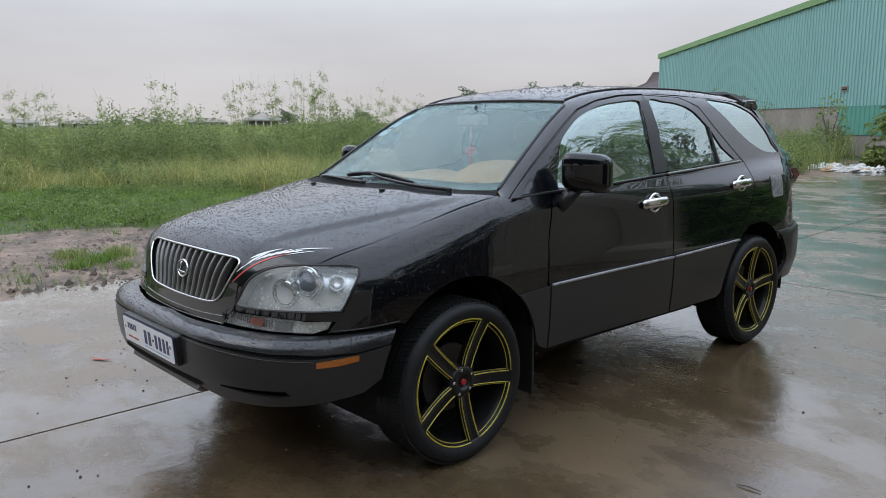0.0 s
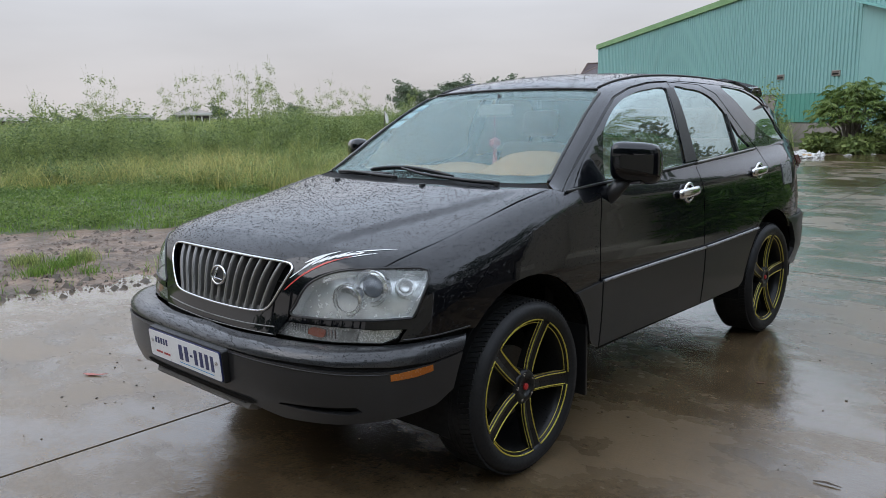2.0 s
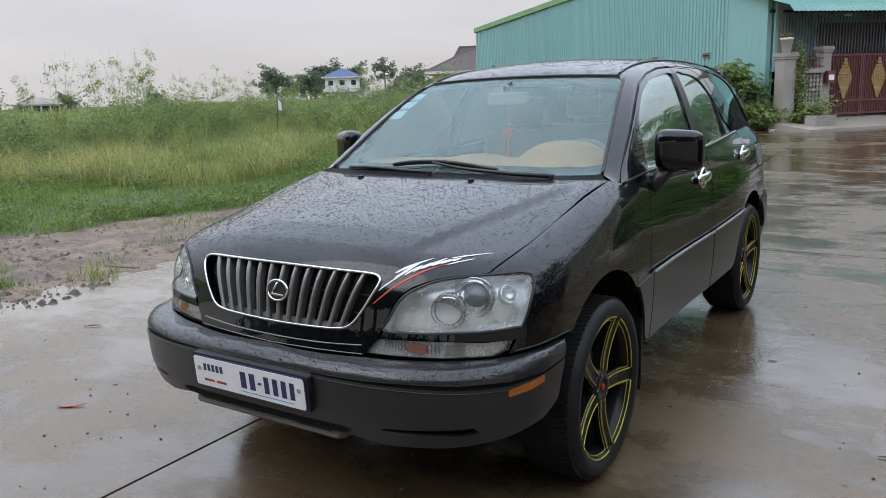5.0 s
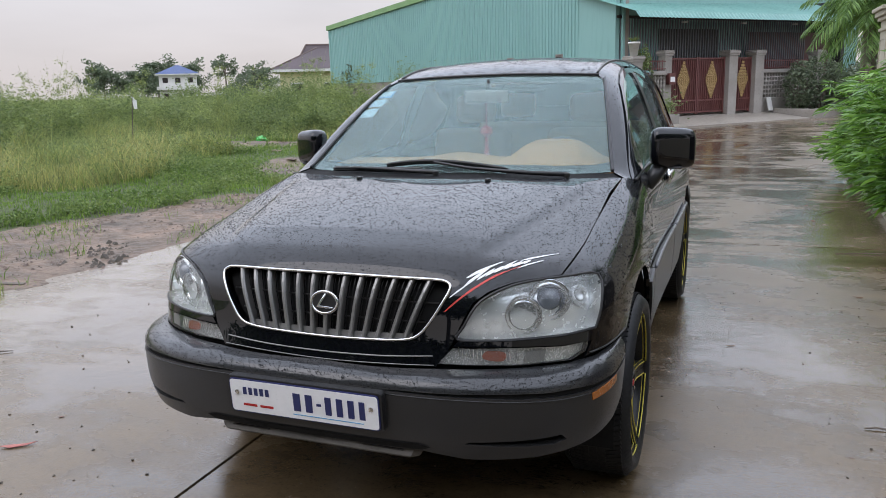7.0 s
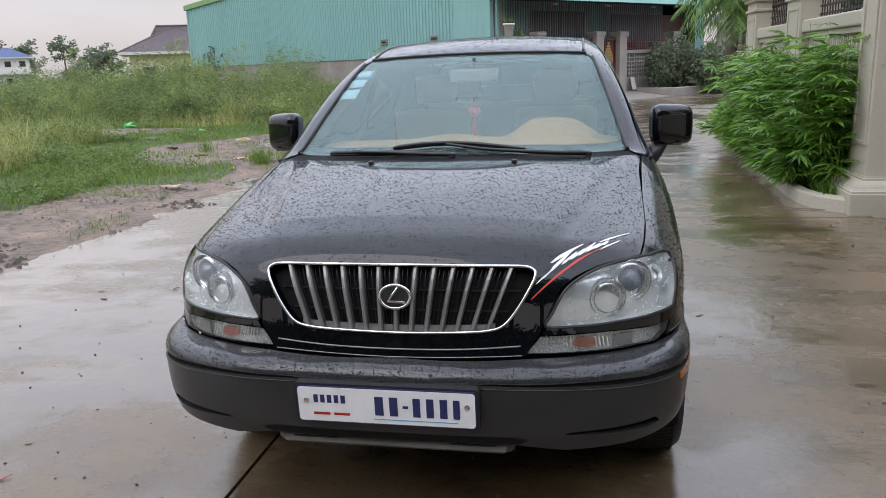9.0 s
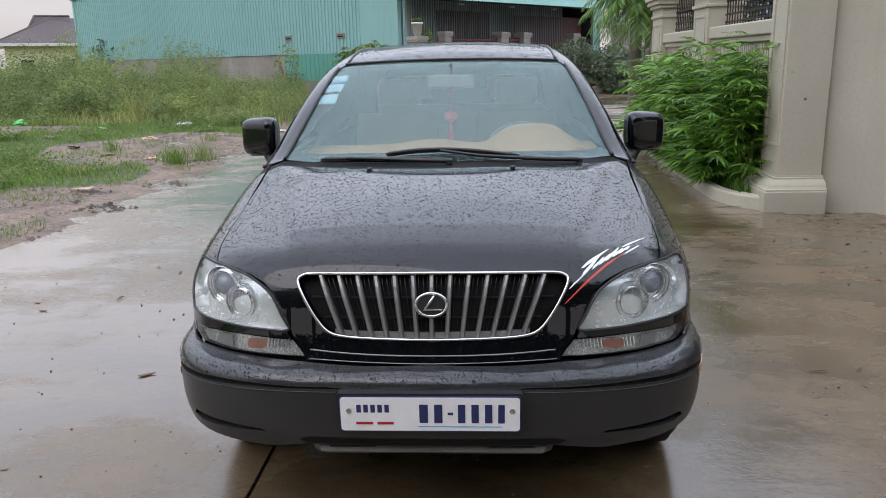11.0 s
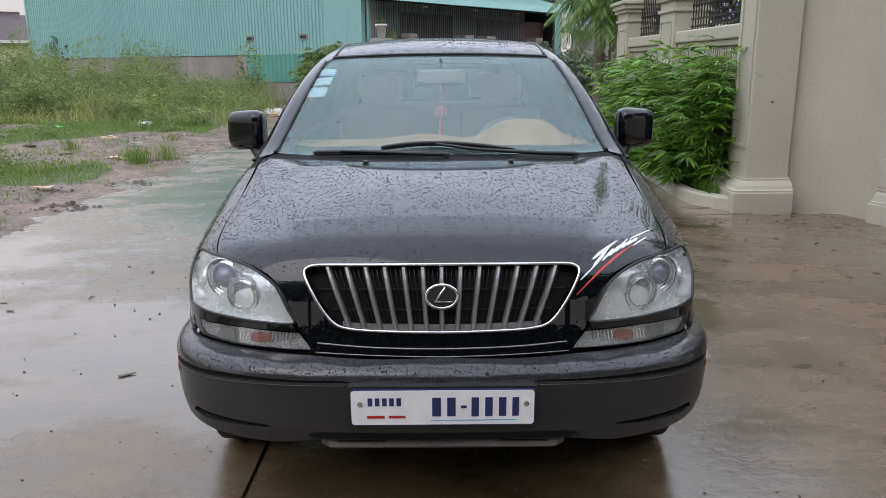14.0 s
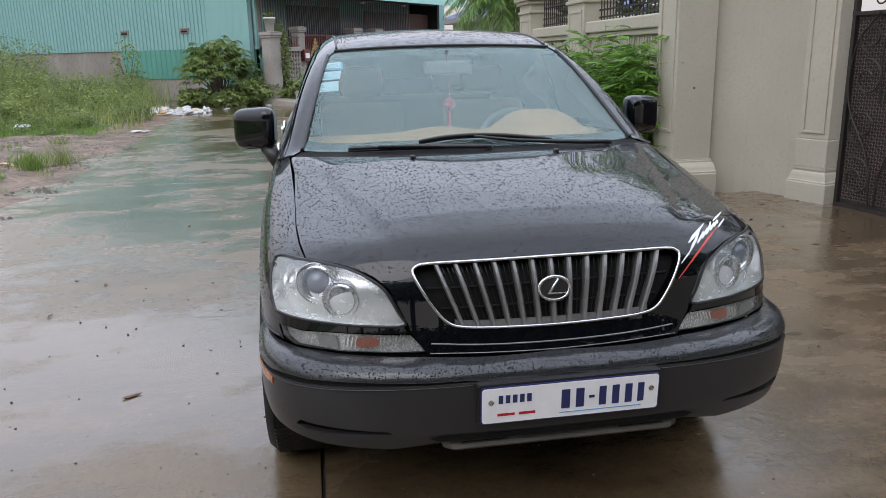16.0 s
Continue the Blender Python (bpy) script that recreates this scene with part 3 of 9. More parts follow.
def scroll_gate():
    """The compound's iron gate: chequered plate behind scrolled bars."""
    t = thing("iron_gate", "dark brown iron gate with chequered plate and scrolls", "gate", pose(4.33, 3.74, 0, 0, 0, -83))
    w, h = 3.6, 2.05
    part("sheet", cube((0.05, 0.03, 0.0), (w, 0.045, 1.80)), M["iron"], t)
    rhomb = bmesh.new()
    for i in range(44):
        for k in range(56):
            x, z = 0.07 + i * 0.032, 0.08 + k * 0.0305
            if x < 1.5:
                box(rhomb, (-0.011, -0.004, -0.0035), (0.011, 0.003, 0.0035), 0, pose(x, 0.028, z, 0, 45 if (i + k) % 2 else -45, 0))
    tagged(part("raised_pattern", rhomb, M["shade_wall"], t, "raised lozenge pattern"), kind="stuff")
    for x in (0.02, 0.9, 1.8, 2.7, 3.6):
        part("upright", cube((x - 0.02, -0.005, -0.03), (x + 0.02, 0.05, h), 0.004), M["iron"], t)
    for z in (0.016, 1.80, h):
        part("rail", cube((0, -0.008, z - 0.018), (w + 0.02, 0.05, z + 0.018), 0.004), M["iron"], t)
    for i in range(4):
        bm = bmesh.new()
        x = 0.45 + 0.9 * i
        for f in (-1, 1):
            scroll(bm, x + f * 0.21, 0.30, 0.20, 1.2, -0.014, f, 0.010), scroll(bm, x + f * 0.19, 0.78, 0.19, 4.4, -0.014, f, 0.010)
            scroll(bm, x + f * 0.19, 1.22, 0.18, 1.4, -0.014, f, 0.010), scroll(bm, x + f * 0.18, 1.58, 0.15, 4.6, -0.014, f, 0.010)
            scroll(bm, x + f * 0.14, 1.93, 0.09, 1.0, -0.012, f)
            tube(bm, open_curve([(x + f * 0.03, -0.014, 0.06), (x + f * 0.10, -0.014, 0.5), (x + f * 0.38, -0.014, 1.0), (x + f * 0.36, -0.014, 1.5), (x + f * 0.12, -0.014, 1.8)], 5), 0.010, 5)
            tube(bm, [(x + f * 0.02, -0.012, 1.0), (x + f * 0.05, -0.012, 1.4), (x + f * 0.02, -0.012, 1.8)], 0.008, 5)
        part("scrollwork", bm, M["iron"], t)
    return t


scroll_gate()

# the plain wall that goes on beyond the gate, out of view
far_wall = part("wall_east", cube((4.75, -9, -0.05), (4.95, 0.05, 1.55)), M["cream"], None)
tagged(far_wall, "plain cream boundary wall beyond the iron gate", "wall", kind="structure")

# the fence wall along the road: plinth, ledge, dentils, and railings between its piers
FX = 3.36
wall_fence = thing("wall_fence", "cream plaster fence wall with ledge and dentil band", "wall", kind="structure")
bm = bmesh.new()
box(bm, (FX + 0.04, 5.36, -0.05), (FX + 0.26, 11.6, 1.72), 0.006)
part("wall_body", bm, M["cream"], wall_fence)
bm = bmesh.new()
box(bm, (FX - 0.02, 5.36, 1.70), (FX + 0.30, 11.6, 1.77), 0.012), box(bm, (FX - 0.06, 5.36, 1.77), (FX + 0.34, 11.6, 1.93), 0.02)
part("ledge", bm, M["cream"], wall_fence)
part("band", cube((FX + 0.015, 5.36, 1.46), (FX + 0.045, 11.6, 1.52), 0.006), M["cream"], wall_fence)
tooth = cube((FX + 0.015, -0.022, 1.53), (FX + 0.045, 0.022, 1.68), 0.004)
me = bpy.data.meshes.new("dentil")
tooth.to_mesh(me), tooth.free()
me.materials.append(M["cream"])
for k in range(82):
    y = 5.40 + k * 0.075
    if not any(abs(y - c) < 0.42 for c in (8.43, 11.2)):
        d = new("dentil", me)
        d.parent, d.location = wall_fence, (0, y, 0)


def fence_pier(y):
    t = thing("fence_pier", "cream plaster fence pier with moulded cap", "pillar", pose(FX + 0.15, y, 0), "fence piers")
    part("shaft", cube((-0.24, -0.36, -0.05), (0.24, 0.36, 2.36), 0.008), M["cream"], t)
    part("cap", mould(bmesh.new(), (-0.24, -0.36), (0.24, 0.36), [(2.20, 2.25, 0.03), (2.36, 2.42, 0.05), (2.42, 2.50, 0.09), (2.50, 2.56, 0.13)]), M["cream"], t)
    bm = bmesh.new()
    for y0, y1, a, b in ((-0.27, -0.24, 0.4, 2.1), (0.24, 0.27, 0.4, 2.1), (-0.24, 0.24, 0.4, 0.43), (-0.24, 0.24, 2.07, 2.1)):
        box(bm, (-0.252, y0, a), (-0.2385, y1, b), 0.003)
    part("panel_frame", bm, M["cream"], t)
    return t


pier = fence_pier(8.43)
for y in (11.2,):
    copy_thing(pier, pose(FX + 0.15, y, 0))


def railing(y0, y1):
    t = thing("railing", "black iron railing with spear bars on the wall", "railing", pose(FX + 0.15, y0, 1.93), "wall railings")
    for z in (0.06, 0.16, 0.62):
        part("rail", cube((-0.012, 0, z - 0.012), (0.012, y1 - y0, z + 0.012)), M["iron"], t)
    n = int((y1 - y0) / 0.11)
    bm = bmesh.new()
    tube(bm, [(0, 0, 0), (0, 0, 0.74)], 0.008, 5)
    lathe(bm, [(0.0, 0.74), (0.016, 0.77), (0.0, 0.85)], 5)
    lathe(bm, [(0.008, 0.30), (0.02, 0.34), (0.008, 0.38)], 6)
    me_ = bpy.data.meshes.new("bar")
    bm.to_mesh(me_), bm.free()
    me_.materials.append(M["iron"])
    for k in range(n):
        b = new("bar", me_)
        b.parent, b.location = t, (0, (k + 0.5) * (y1 - y0) / n, 0)
    return t


railing(5.40, 8.05), railing(8.81, 10.82)

# the planter's low kerb, bulging out from the pier
kerb = [(3.05, 4.86), (2.93, 4.98), (2.83, 5.15), (2.77, 5.40), (2.76, 5.8), (2.79, 6.6), (2.82, 7.6), (2.84, 9.0), (2.86, 10.6)]
t = thing("planter_kerb", "low curved cream plaster planter kerb with rounded top", "kerb")
bm = bmesh.new()
prof = [(-0.055, -0.05), (-0.055, 0.04), (-0.03, 0.052), (-0.03, 0.095), (-0.055, 0.108), (-0.052, 0.138), (-0.02, 0.15), (0.05, 0.14), (0.06, 0.12), (0.06, -0.05)]
rings = []
for i, (x, y) in enumerate(kerb):
    a, b = Vector(kerb[max(i - 1, 0)]), Vector(kerb[min(i + 1, len(kerb) - 1)])
    d = (b - a).normalized()
    rings.append([bm.verts.new((x + d.y * o, y - d.x * o, z + rise(y))) for o, z in [(-o, z) for o, z in prof]])
for a, b in zip(rings, rings[1:]):
    for k in range(len(prof)):
        j = (k + 1) % len(prof)
        bm.faces.new((a[k], a[j], b[j], b[k]))
bm.faces.new(rings[0]), bm.faces.new(rings[-1][::-1])
part("kerb_stone", bm, M["cream"], t)
bm = bmesh.new()
bm.faces.new([bm.verts.new((x + 0.02, y, 0.10 + rise(y))) for x, y in kerb] + [bm.verts.new((3.42, 10.6, 0.17)), bm.verts.new((3.42, 5.0, 0.10))])
tagged(part("planter_soil", bm, M["soil"], None), "damp planter soil under the bamboo", "soil", kind="structure")

# ---- the warehouse ----
WA, WB = Vector((-18.15, 31.9, 0)), Vector((-2.15, 21.2, 0))
way = (WB - WA).normalized()
WM = Matrix.Translation(WA) @ Matrix.Rotation(math.atan2(way.y, way.x), 4, "Z")
WL = (WB - WA).length
warehouse = thing("warehouse", "teal corrugated metal warehouse with green ridge flashing", "warehouse", WM)
split = WL * 0.713


def eaves(x):
    return 4.55 + 0.062 * x


def corrugated(x0, x1, low, high, pitch=0.155, deep=0.028):
    """Ribbed sheet from x0 to x1 between two heights, which may be functions of x."""
    bm, x, cols = bmesh.new(), x0, []
    shape = [(0, 0), (0.36, 0), (0.46, -deep), (0.90, -deep)]
    while x < x1:
        for f, o in shape:
            if x + f * pitch <= x1:
                cols.append((x + f * pitch, o))
        x += pitch
    cols.append((x1, 0))
    rows = [[bm.verts.new((x, o, z(x) if callable(z) else z)) for x, o in cols] for z in (low, high)]
    for k in range(len(cols) - 1):
        bm.faces.new((rows[0][k], rows[0][k + 1], rows[1][k + 1], rows[1][k]))
    return bm


part("wall_sheet", corrugated(0, WL, 1.86, lambda x: eaves(x) - 0.02), M["teal"], warehouse)
part("lower_sheet", corrugated(split, WL - 0.1, 0.96, 1.86, 0.21, 0.02), surface("darker_teal_sheet", (0.10, 0.31, 0.245), (0.085, 0.27, 0.215), 0.42, big=0.5, small=7, wear=0.08), warehouse, "darker green lower sheet")
part("cement_base", cube((0, 0.02, -0.1), (split, 0.2, 1.87), 0.01), M["grey_wall"], warehouse, "stained bare cement base wall")
part("plinth", cube((split, 0.02, -0.1), (WL - 0.1, 0.2, 0.96), 0.01), M["grey_wall"], warehouse)
part("inner_wall", cube((0.01, 0.06, 1.87), (WL, 0.2, 4.6)), M["grey_wall"], warehouse)
bm = bmesh.new()
a = [bm.verts.new((x, y, eaves(x) + z)) for x in (-0.12, WL + 0.1) for y, z in ((-0.10, -0.06), (-0.10, 0.16), (0.30, 0.22), (0.30, -0.06))]
for k in range(4):
    j = (k + 1) % 4
    bm.faces.new((a[k], a[j], a[4 + j], a[4 + k]))
bm.faces.new(a[:4][::-1]), bm.faces.new(a[4:])
part("ridge_flashing", bm, M["green_edge"], warehouse, "bright green metal flashing along the roof edge")
bm = bmesh.new()
b = [bm.verts.new((x, y, eaves(x) + z)) for x in (-0.1, WL + 0.1) for y, z in ((0.30, 0.10), (14, 2.4), (14, 2.2), (0.30, -0.05))]
for k in range(4):
    j = (k + 1) % 4
    bm.faces.new((b[k], b[j], b[4 + j], b[4 + k]))
bm.faces.new(b[:4][::-1]), bm.faces.new(b[4:])
part("roof", bm, surface("faded_pink_roof_sheet", (0.36, 0.22, 0.20), (0.30, 0.18, 0.17), 0.5, big=0.3, small=5), warehouse)
for k in range(2):
    v = part("wall_vent", cube((-0.17, -0.06, -0.085), (0.17, 0.02, 0.085), 0.01), M["grey_wall"], warehouse, "small rusty cement vent box")
    v.location = (split + 0.28 + k * 2.5, 0, 2.42)
    part("vent_slot", cube((-0.13, -0.065, -0.045), (0.13, -0.055, 0.0)), M["dark"], v)
    part("vent_slot", cube((-0.13, -0.065, 0.012), (0.13, -0.055, 0.05)), M["shade_wall"], v)
part("end_wall", cube((WL - 0.16, 0.21, -0.1), (WL - 0.04, 13.8, eaves(WL) - 0.05)), M["teal"], warehouse)
part("end_wall", cube((0.04, 0.21, -0.1), (0.16, 13.8, eaves(0) - 0.05)), M["teal"], warehouse)
for x in (0.05, WL - 0.06):
    part("corner_trim", cube((x - 0.06, -0.05, 1.8), (x + 0.06, 0.05, eaves(x) - 0.03)), M["teal"], warehouse)

# ---- the gated yard beside it ----
U = Vector((0.66, 0.75, 0)).normalized()
YM = Matrix.Translation((-0.98, 21.75, 0.0)) @ Matrix.Rotation(math.atan2(U.y, U.x), 4, "Z")
YZ = 0.50


def yard_pillar(x, y, w, h, name="yard_pillar", z=YZ):
    t = thing(name, "weathered cement yard pillar with a flat cap", "pillar", YM @ Matrix.Translation((x, y, 0)), "yard pillars")
    part("shaft", cube((-w, -w, z - 0.3), (w, w, z + h), 0.012), M["plinth"], t)
    part("cap", mould(bmesh.new(), (-w, -w), (w, w), [(z + h, z + h + 0.06, 0.03), (z + h + 0.06, z + h + 0.13, 0.05), (z + h + 0.13, z + h + 0.17, 0.04)]), M["plinth"], t)
    return t


P1, P2, P3, PE = 0.0, 2.72, 3.92, 6.9
for x, w in ((P1, 0.145), (P2, 0.19), (P3, 0.19), (PE, 0.18)):
    yard_pillar(x, 0, w, 1.78)
pot_pillar = yard_pillar(-1.55, -0.35, 0.19, 1.60)
t = thing("flower_pot", "white plastic flower pot on a yard pillar", "flower pot", YM @ Matrix.Translation((-1.55, -0.35, YZ + 1.77)))
part("pot", lathe(bmesh.new(), [(0.10, 0), (0.16, 0.34), (0.18, 0.34), (0.18, 0.40), (0.15, 0.40), (0.12, 0.06)], 14), M["white_wall"], t, smooth=True)
part("soil", lathe(bmesh.new(), [(0.0, 0.36), (0.15, 0.36)], 14), M["soil"], t)
bm = bmesh.new()
for k in range(26):
    a, r = k * 2.4, 0.04 + 0.13 * (k % 5) / 5
    tube(bm, [(0, 0, 0.36), (r * math.cos(a) * 0.6, r * math.sin(a) * 0.6, 0.46), (r * math.cos(a) * 1.5, r * math.sin(a) * 1.5, 0.50 + 0.03 * (k % 3))], [0.006, 0.012, 0.002], 4)
part("succulent", bm, M["weed"], t)


def bar_gate(x0, x1, name="yard_gate"):
    """A leaf of red bars with a gilded lozenge in the middle."""
    t = thing(name, "dull red barred yard gate with gold ornaments", "gate", YM @ Matrix.Translation((x0, 0, YZ)), "yard gates")
    w = x1 - x0
    for z in (0.06, 0.42, 1.70):
        part("rail", cube((0, -0.02, z - 0.025), (w, 0.02, z + 0.025)), M["gate_red"], t)
    part("stile", cube((0, -0.025, 0), (0.05, 0.025, 1.74)), M["gate_red"], t)
    part("stile", cube((w - 0.05, -0.025, 0), (w, 0.025, 1.74)), M["gate_red"], t)
    n = int(w / 0.085)
    mb = bpy.data.meshes.new("bar")
    bb = cube((-0.011, -0.011, 0.05), (0.011, 0.011, 1.72))
    bb.to_mesh(mb), bb.free()
    mb.materials.append(M["gate_red"])
    for k in range(1, n):
        o = new("bar", mb)
        o.parent, o.location = t, (w * k / n, 0, 0)
    bm = bmesh.new()
    for k in range(12):
        s = k / 11
        half = 0.225 * (1 - abs(2 * s - 1)) + 0.012
        for u in (-1, -0.62, -0.22, 0.22, 0.62, 1) if half > 0.10 else (-1, -0.3, 0.3, 1):
            scroll(bm, w / 2 + u * half, 0.52 + 1.06 * s, 0.045, 0.5 + 2 * s, -0.03, 1 if u > 0 else -1, 0.013)
    tagged(part("ornament", bm, M["gold"], t, "gilded lozenge ornament"), kind="stuff")
    part("backing", cube((0.02, 0.025, 0.03), (w - 0.02, 0.035, 1.7)), M["gate_red"], t)
    return t


bar_gate(P1 + 0.16, P1 + 1.33), bar_gate(P1 + 1.35, P2 - 0.20), bar_gate(P2 + 0.20, P3 - 0.20, "side_gate")


def baluster_wall(x0, x1, y=0.0):
    """Low yard wall with a row of turned balusters under its coping and red rails on top."""
    t = thing("baluster_wall", "cement yard wall with turned balusters and red rails", "wall", YM @ Matrix.Translation((x0, y, YZ)))
    w = x1 - x0
    part("footing", cube((0, -0.08, -0.4), (w, 0.08, 0.42), 0.01), M["plinth"], t)
    part("coping", cube((0, -0.10, 1.22), (w, 0.10, 1.34), 0.015), M["plinth"], t)
    part("screen_back", cube((0, 0.06, 0.42), (w, 0.07, 1.22)), M["shade_wall"], t)
    me_ = bpy.data.meshes.new("baluster")
    bm = lathe(bmesh.new(), [(0.045, 0.42)] + [(0.028 + 0.020 * (k % 2), 0.44 + 0.0633 * k) for k in range(13)] + [(0.045, 1.22)], 8)
    bm.to_mesh(me_), bm.free()
    me_.materials.append(M["plinth"])
    n = int(w / 0.115)
    for k in range(n):
        b = new("baluster", me_)
        b.parent, b.location = t, ((k + 0.5) * w / n, 0, 0)
    for z in (1.40, 1.62):
        part("top_rail", cube((0, -0.015, z - 0.015), (w, 0.015, z + 0.015)), M["gate_red"], t)
    for k in range(int(w / 0.1)):
        part("top_bar", cube((k * 0.1 + 0.04, -0.01, 1.36), (k * 0.1 + 0.06, 0.01, 1.66)), M["gate_red"], t)


def lattice_wall(x0, x1, y=0.0):
    """Low yard wall with a pierced screen and red rails on top."""
    t = thing("lattice_wall", "cement yard wall with pierced lattice and red rails", "wall", YM @ Matrix.Translation((x0, y, YZ)))
    w = x1 - x0
    part("footing", cube((0, -0.08, -0.4), (w, 0.08, 0.42), 0.01), M["plinth"], t)
    part("coping", cube((0, -0.10, 1.22), (w, 0.10, 1.34), 0.015), M["plinth"], t)
    n, rows_ = int(w / 0.13), 6
    for k in range(n + 1):
        part("lattice_bar", cube((w * k / n - 0.022, -0.05, 0.42), (w * k / n + 0.022, 0.05, 1.22)), M["plinth"], t)
    for k in range(1, rows_):
        part("lattice_bar", cube((0, -0.045, 0.42 + 0.8 * k / rows_ - 0.02), (w, 0.045, 0.42 + 0.8 * k / rows_ + 0.02)), M["plinth"], t)
    part("screen_back", cube((0, 0.06, 0.42), (w, 0.07, 1.22)), M["shade_wall"], t)
    for z in (1.40, 1.62):
        part("top_rail", cube((0, -0.015, z - 0.015), (w, 0.015, z + 0.015)), M["gate_red"], t)
    for k in range(int(w / 0.1)):
        part("top_bar", cube((k * 0.1 + 0.04, -0.01, 1.36), (k * 0.1 + 0.06, 0.01, 1.66)), M["gate_red"], t)


baluster_wall(-1.35, P1 - 0.17, -0.2), lattice_wall(P3 + 0.23, PE - 0.2)
t = thing("letter_box", "small red metal letter box with white notice", "letter box", YM @ Matrix.Translation((P1 + 0.02, -0.25, YZ + 1.10)))
part("box", cube((-0.13, -0.07, -0.17), (0.13, 0.08, 0.17), 0.01), M["gate_red"], t)
part("notice", cube((-0.09, -0.076, -0.09), (0.09, -0.0705, 0.06)), M["white"], t)

w_ = YM @ Vector((-1.1, -1.25, 0))
t = thing("planter_box", "weathered cement planter box with a leafy plant", "planter", pose(w_.x, w_.y, 0.24, 0, 0, 48))
part("trough", cube((-0.34, -0.2, 0), (0.34, 0.2, 0.36), 0.02), M["plinth"], t)
part("soil", cube((-0.29, -0.15, 0.3), (0.29, 0.15, 0.37)), M["soil"], t)
r_ = np.random.default_rng(66)
q_ = r_.normal(size=(420, 3)) * (0.20, 0.17, 0.16) + (0, 0, 0.62)
bm = bmesh.new()
for o_ in q_:
    d_ = Vector(r_.normal(size=3)).normalized() * 0.085
    u_ = d_.orthogonal().normalized() * 0.024
    o_ = Vector(o_)
    bm.faces.new([bm.verts.new(v) for v in (o_, o_ + d_ * 0.5 + u_, o_ + d_, o_ + d_ * 0.5 - u_)])
for k in range(7):
    tube(bm, [(0, 0, 0.36), (0.16 * math.cos(k * 0.9), 0.12 * math.sin(k * 0.9), 0.66)], 0.006, 4)
tagged(part("foliage", bm, M["weed_dark"], t), kind="stuff")
part("downpipe", tube(bmesh.new(), [(WL - 0.22, -0.12, 0.0), (WL - 0.22, -0.12, 3.6), (WL - 0.22, -0.02, 3.9)], 0.05, 8), M["white_wall"], warehouse, "white plastic downpipe", True)

shed = thing("shed", "dark open-fronted shed with teal sheet awning", "shed", YM)
part("back_wall", cube((-1.3, 3.2, 0), (9.0, 3.4, 4.4)), M["shed_shade"], shed)
part("side_wall", cube((-1.45, 0.6, 0), (-1.3, 3.4, 4.2)), M["teal"], shed)
part("end_wall", cube((8.9, 0.5, 0), (9.05, 3.4, 4.2)), M["shed_shade"], shed)
part("floor_slab", cube((-1.3, 0.2, 0.2), (9.0, 3.2, YZ)), M["plinth"], shed)
part("beam", cube((-1.4, 0.55, 3.42), (9.0, 0.65, 3.50)), M["iron"], shed)
mb = bpy.data.meshes.new("screen_bar")
bb = cube((-0.020, -0.014, 1.9), (0.020, 0.014, 3.44))
bb.to_mesh(mb), bb.free()
mb.materials.append(M["bar_grey"])
for k in range(76):
    o = new("screen_bar", mb)
    o.parent, o.location = shed, (-1.25 + k * 0.11, 0.6, 0)
part("screen_panel", cube((0.4, 0.75, 1.6), (3.0, 0.8, 3.15)), M["iron"], shed)
part("red_panel", cube((4.6, 0.9, 0.5), (8.8, 0.95, 3.1)), surface("brown_panel", (0.13, 0.06, 0.05), (0.10, 0.045, 0.04), 0.6, big=0.8, small=10), shed)
bm = bmesh.new()
cols = []
for k in range(150):
    cols.append((-1.7 + k * 0.0745, 0.022 if k % 2 else 0.0))
r0 = [bm.verts.new((x, -0.75, 3.32 + o)) for x, o in cols]
r1 = [bm.verts.new((x, -0.55, 3.52 + o)) for x, o in cols]
r2 = [bm.verts.new((x, 2.4, 4.35 + o)) for x, o in cols]
for a, b in ((r0, r1), (r1, r2)):
    for k in range(len(cols) - 1):
        bm.faces.new((a[k], a[k + 1], b[k + 1], b[k]))
part("awning", bm, M["awning"], shed, "rounded corrugated teal awning")
part("upper_wall", cube((-1.4, 2.35, 4.2), (9.0, 2.5, 6.5)), M["teal"], shed)
for x in (0.5, 3.0, 5.4):
    part("lamp", cube((x - 0.08, -0.3, 3.24), (x + 0.08, -0.2, 3.28)), M["white_wall"], shed)

# the ramp up to the gates and the planting strip beside it
bm = bmesh.new()
pr = [(-2.0, -1.9), (4.3, -1.9), (4.6, -1.5), (4.6, 0.6), (-2.0, 0.6)]
top = [bm.verts.new(YM @ Vector((x, y, YZ + 0.004 if y > -1 else 0.27 + 0.02 * (x > 2)))) for x, y in pr]
low = [bm.verts.new(v.co - Vector((0, 0, 0.6))) for v in top]
bm.faces.new(top)
for k in range(5):
    j = (k + 1) % 5
    bm.faces.new((top[j], top[k], low[k], low[j]))
tagged(part("driveway_ramp", bm, M["ramp"], None), "pale concrete ramp up to the yard gates", "ramp", kind="structure")
t = thing("yard_planter", "cement-edged planting strip in front of the yard wall", "planter", YM)
part("edging", cube((4.65, -1.75, 0.0), (9.0, -1.55, 0.55), 0.02), M["plinth"], t)
part("edging", cube((4.65, -1.6, 0.0), (4.85, -0.2, 0.55), 0.02), M["plinth"], t)
part("bed", cube((4.85, -1.56, 0.0), (9.0, -0.1, 0.48)), M["soil"], t)
t = thing("sign_board", "small white board leaning on the yard wall", "board", YM @ pose(4.42, -0.30, YZ, -14, 0, 12))
part("panel", cube((-0.14, -0.012, 0.0), (0.14, 0.012, 0.44), 0.003), M["white_wall"], t)


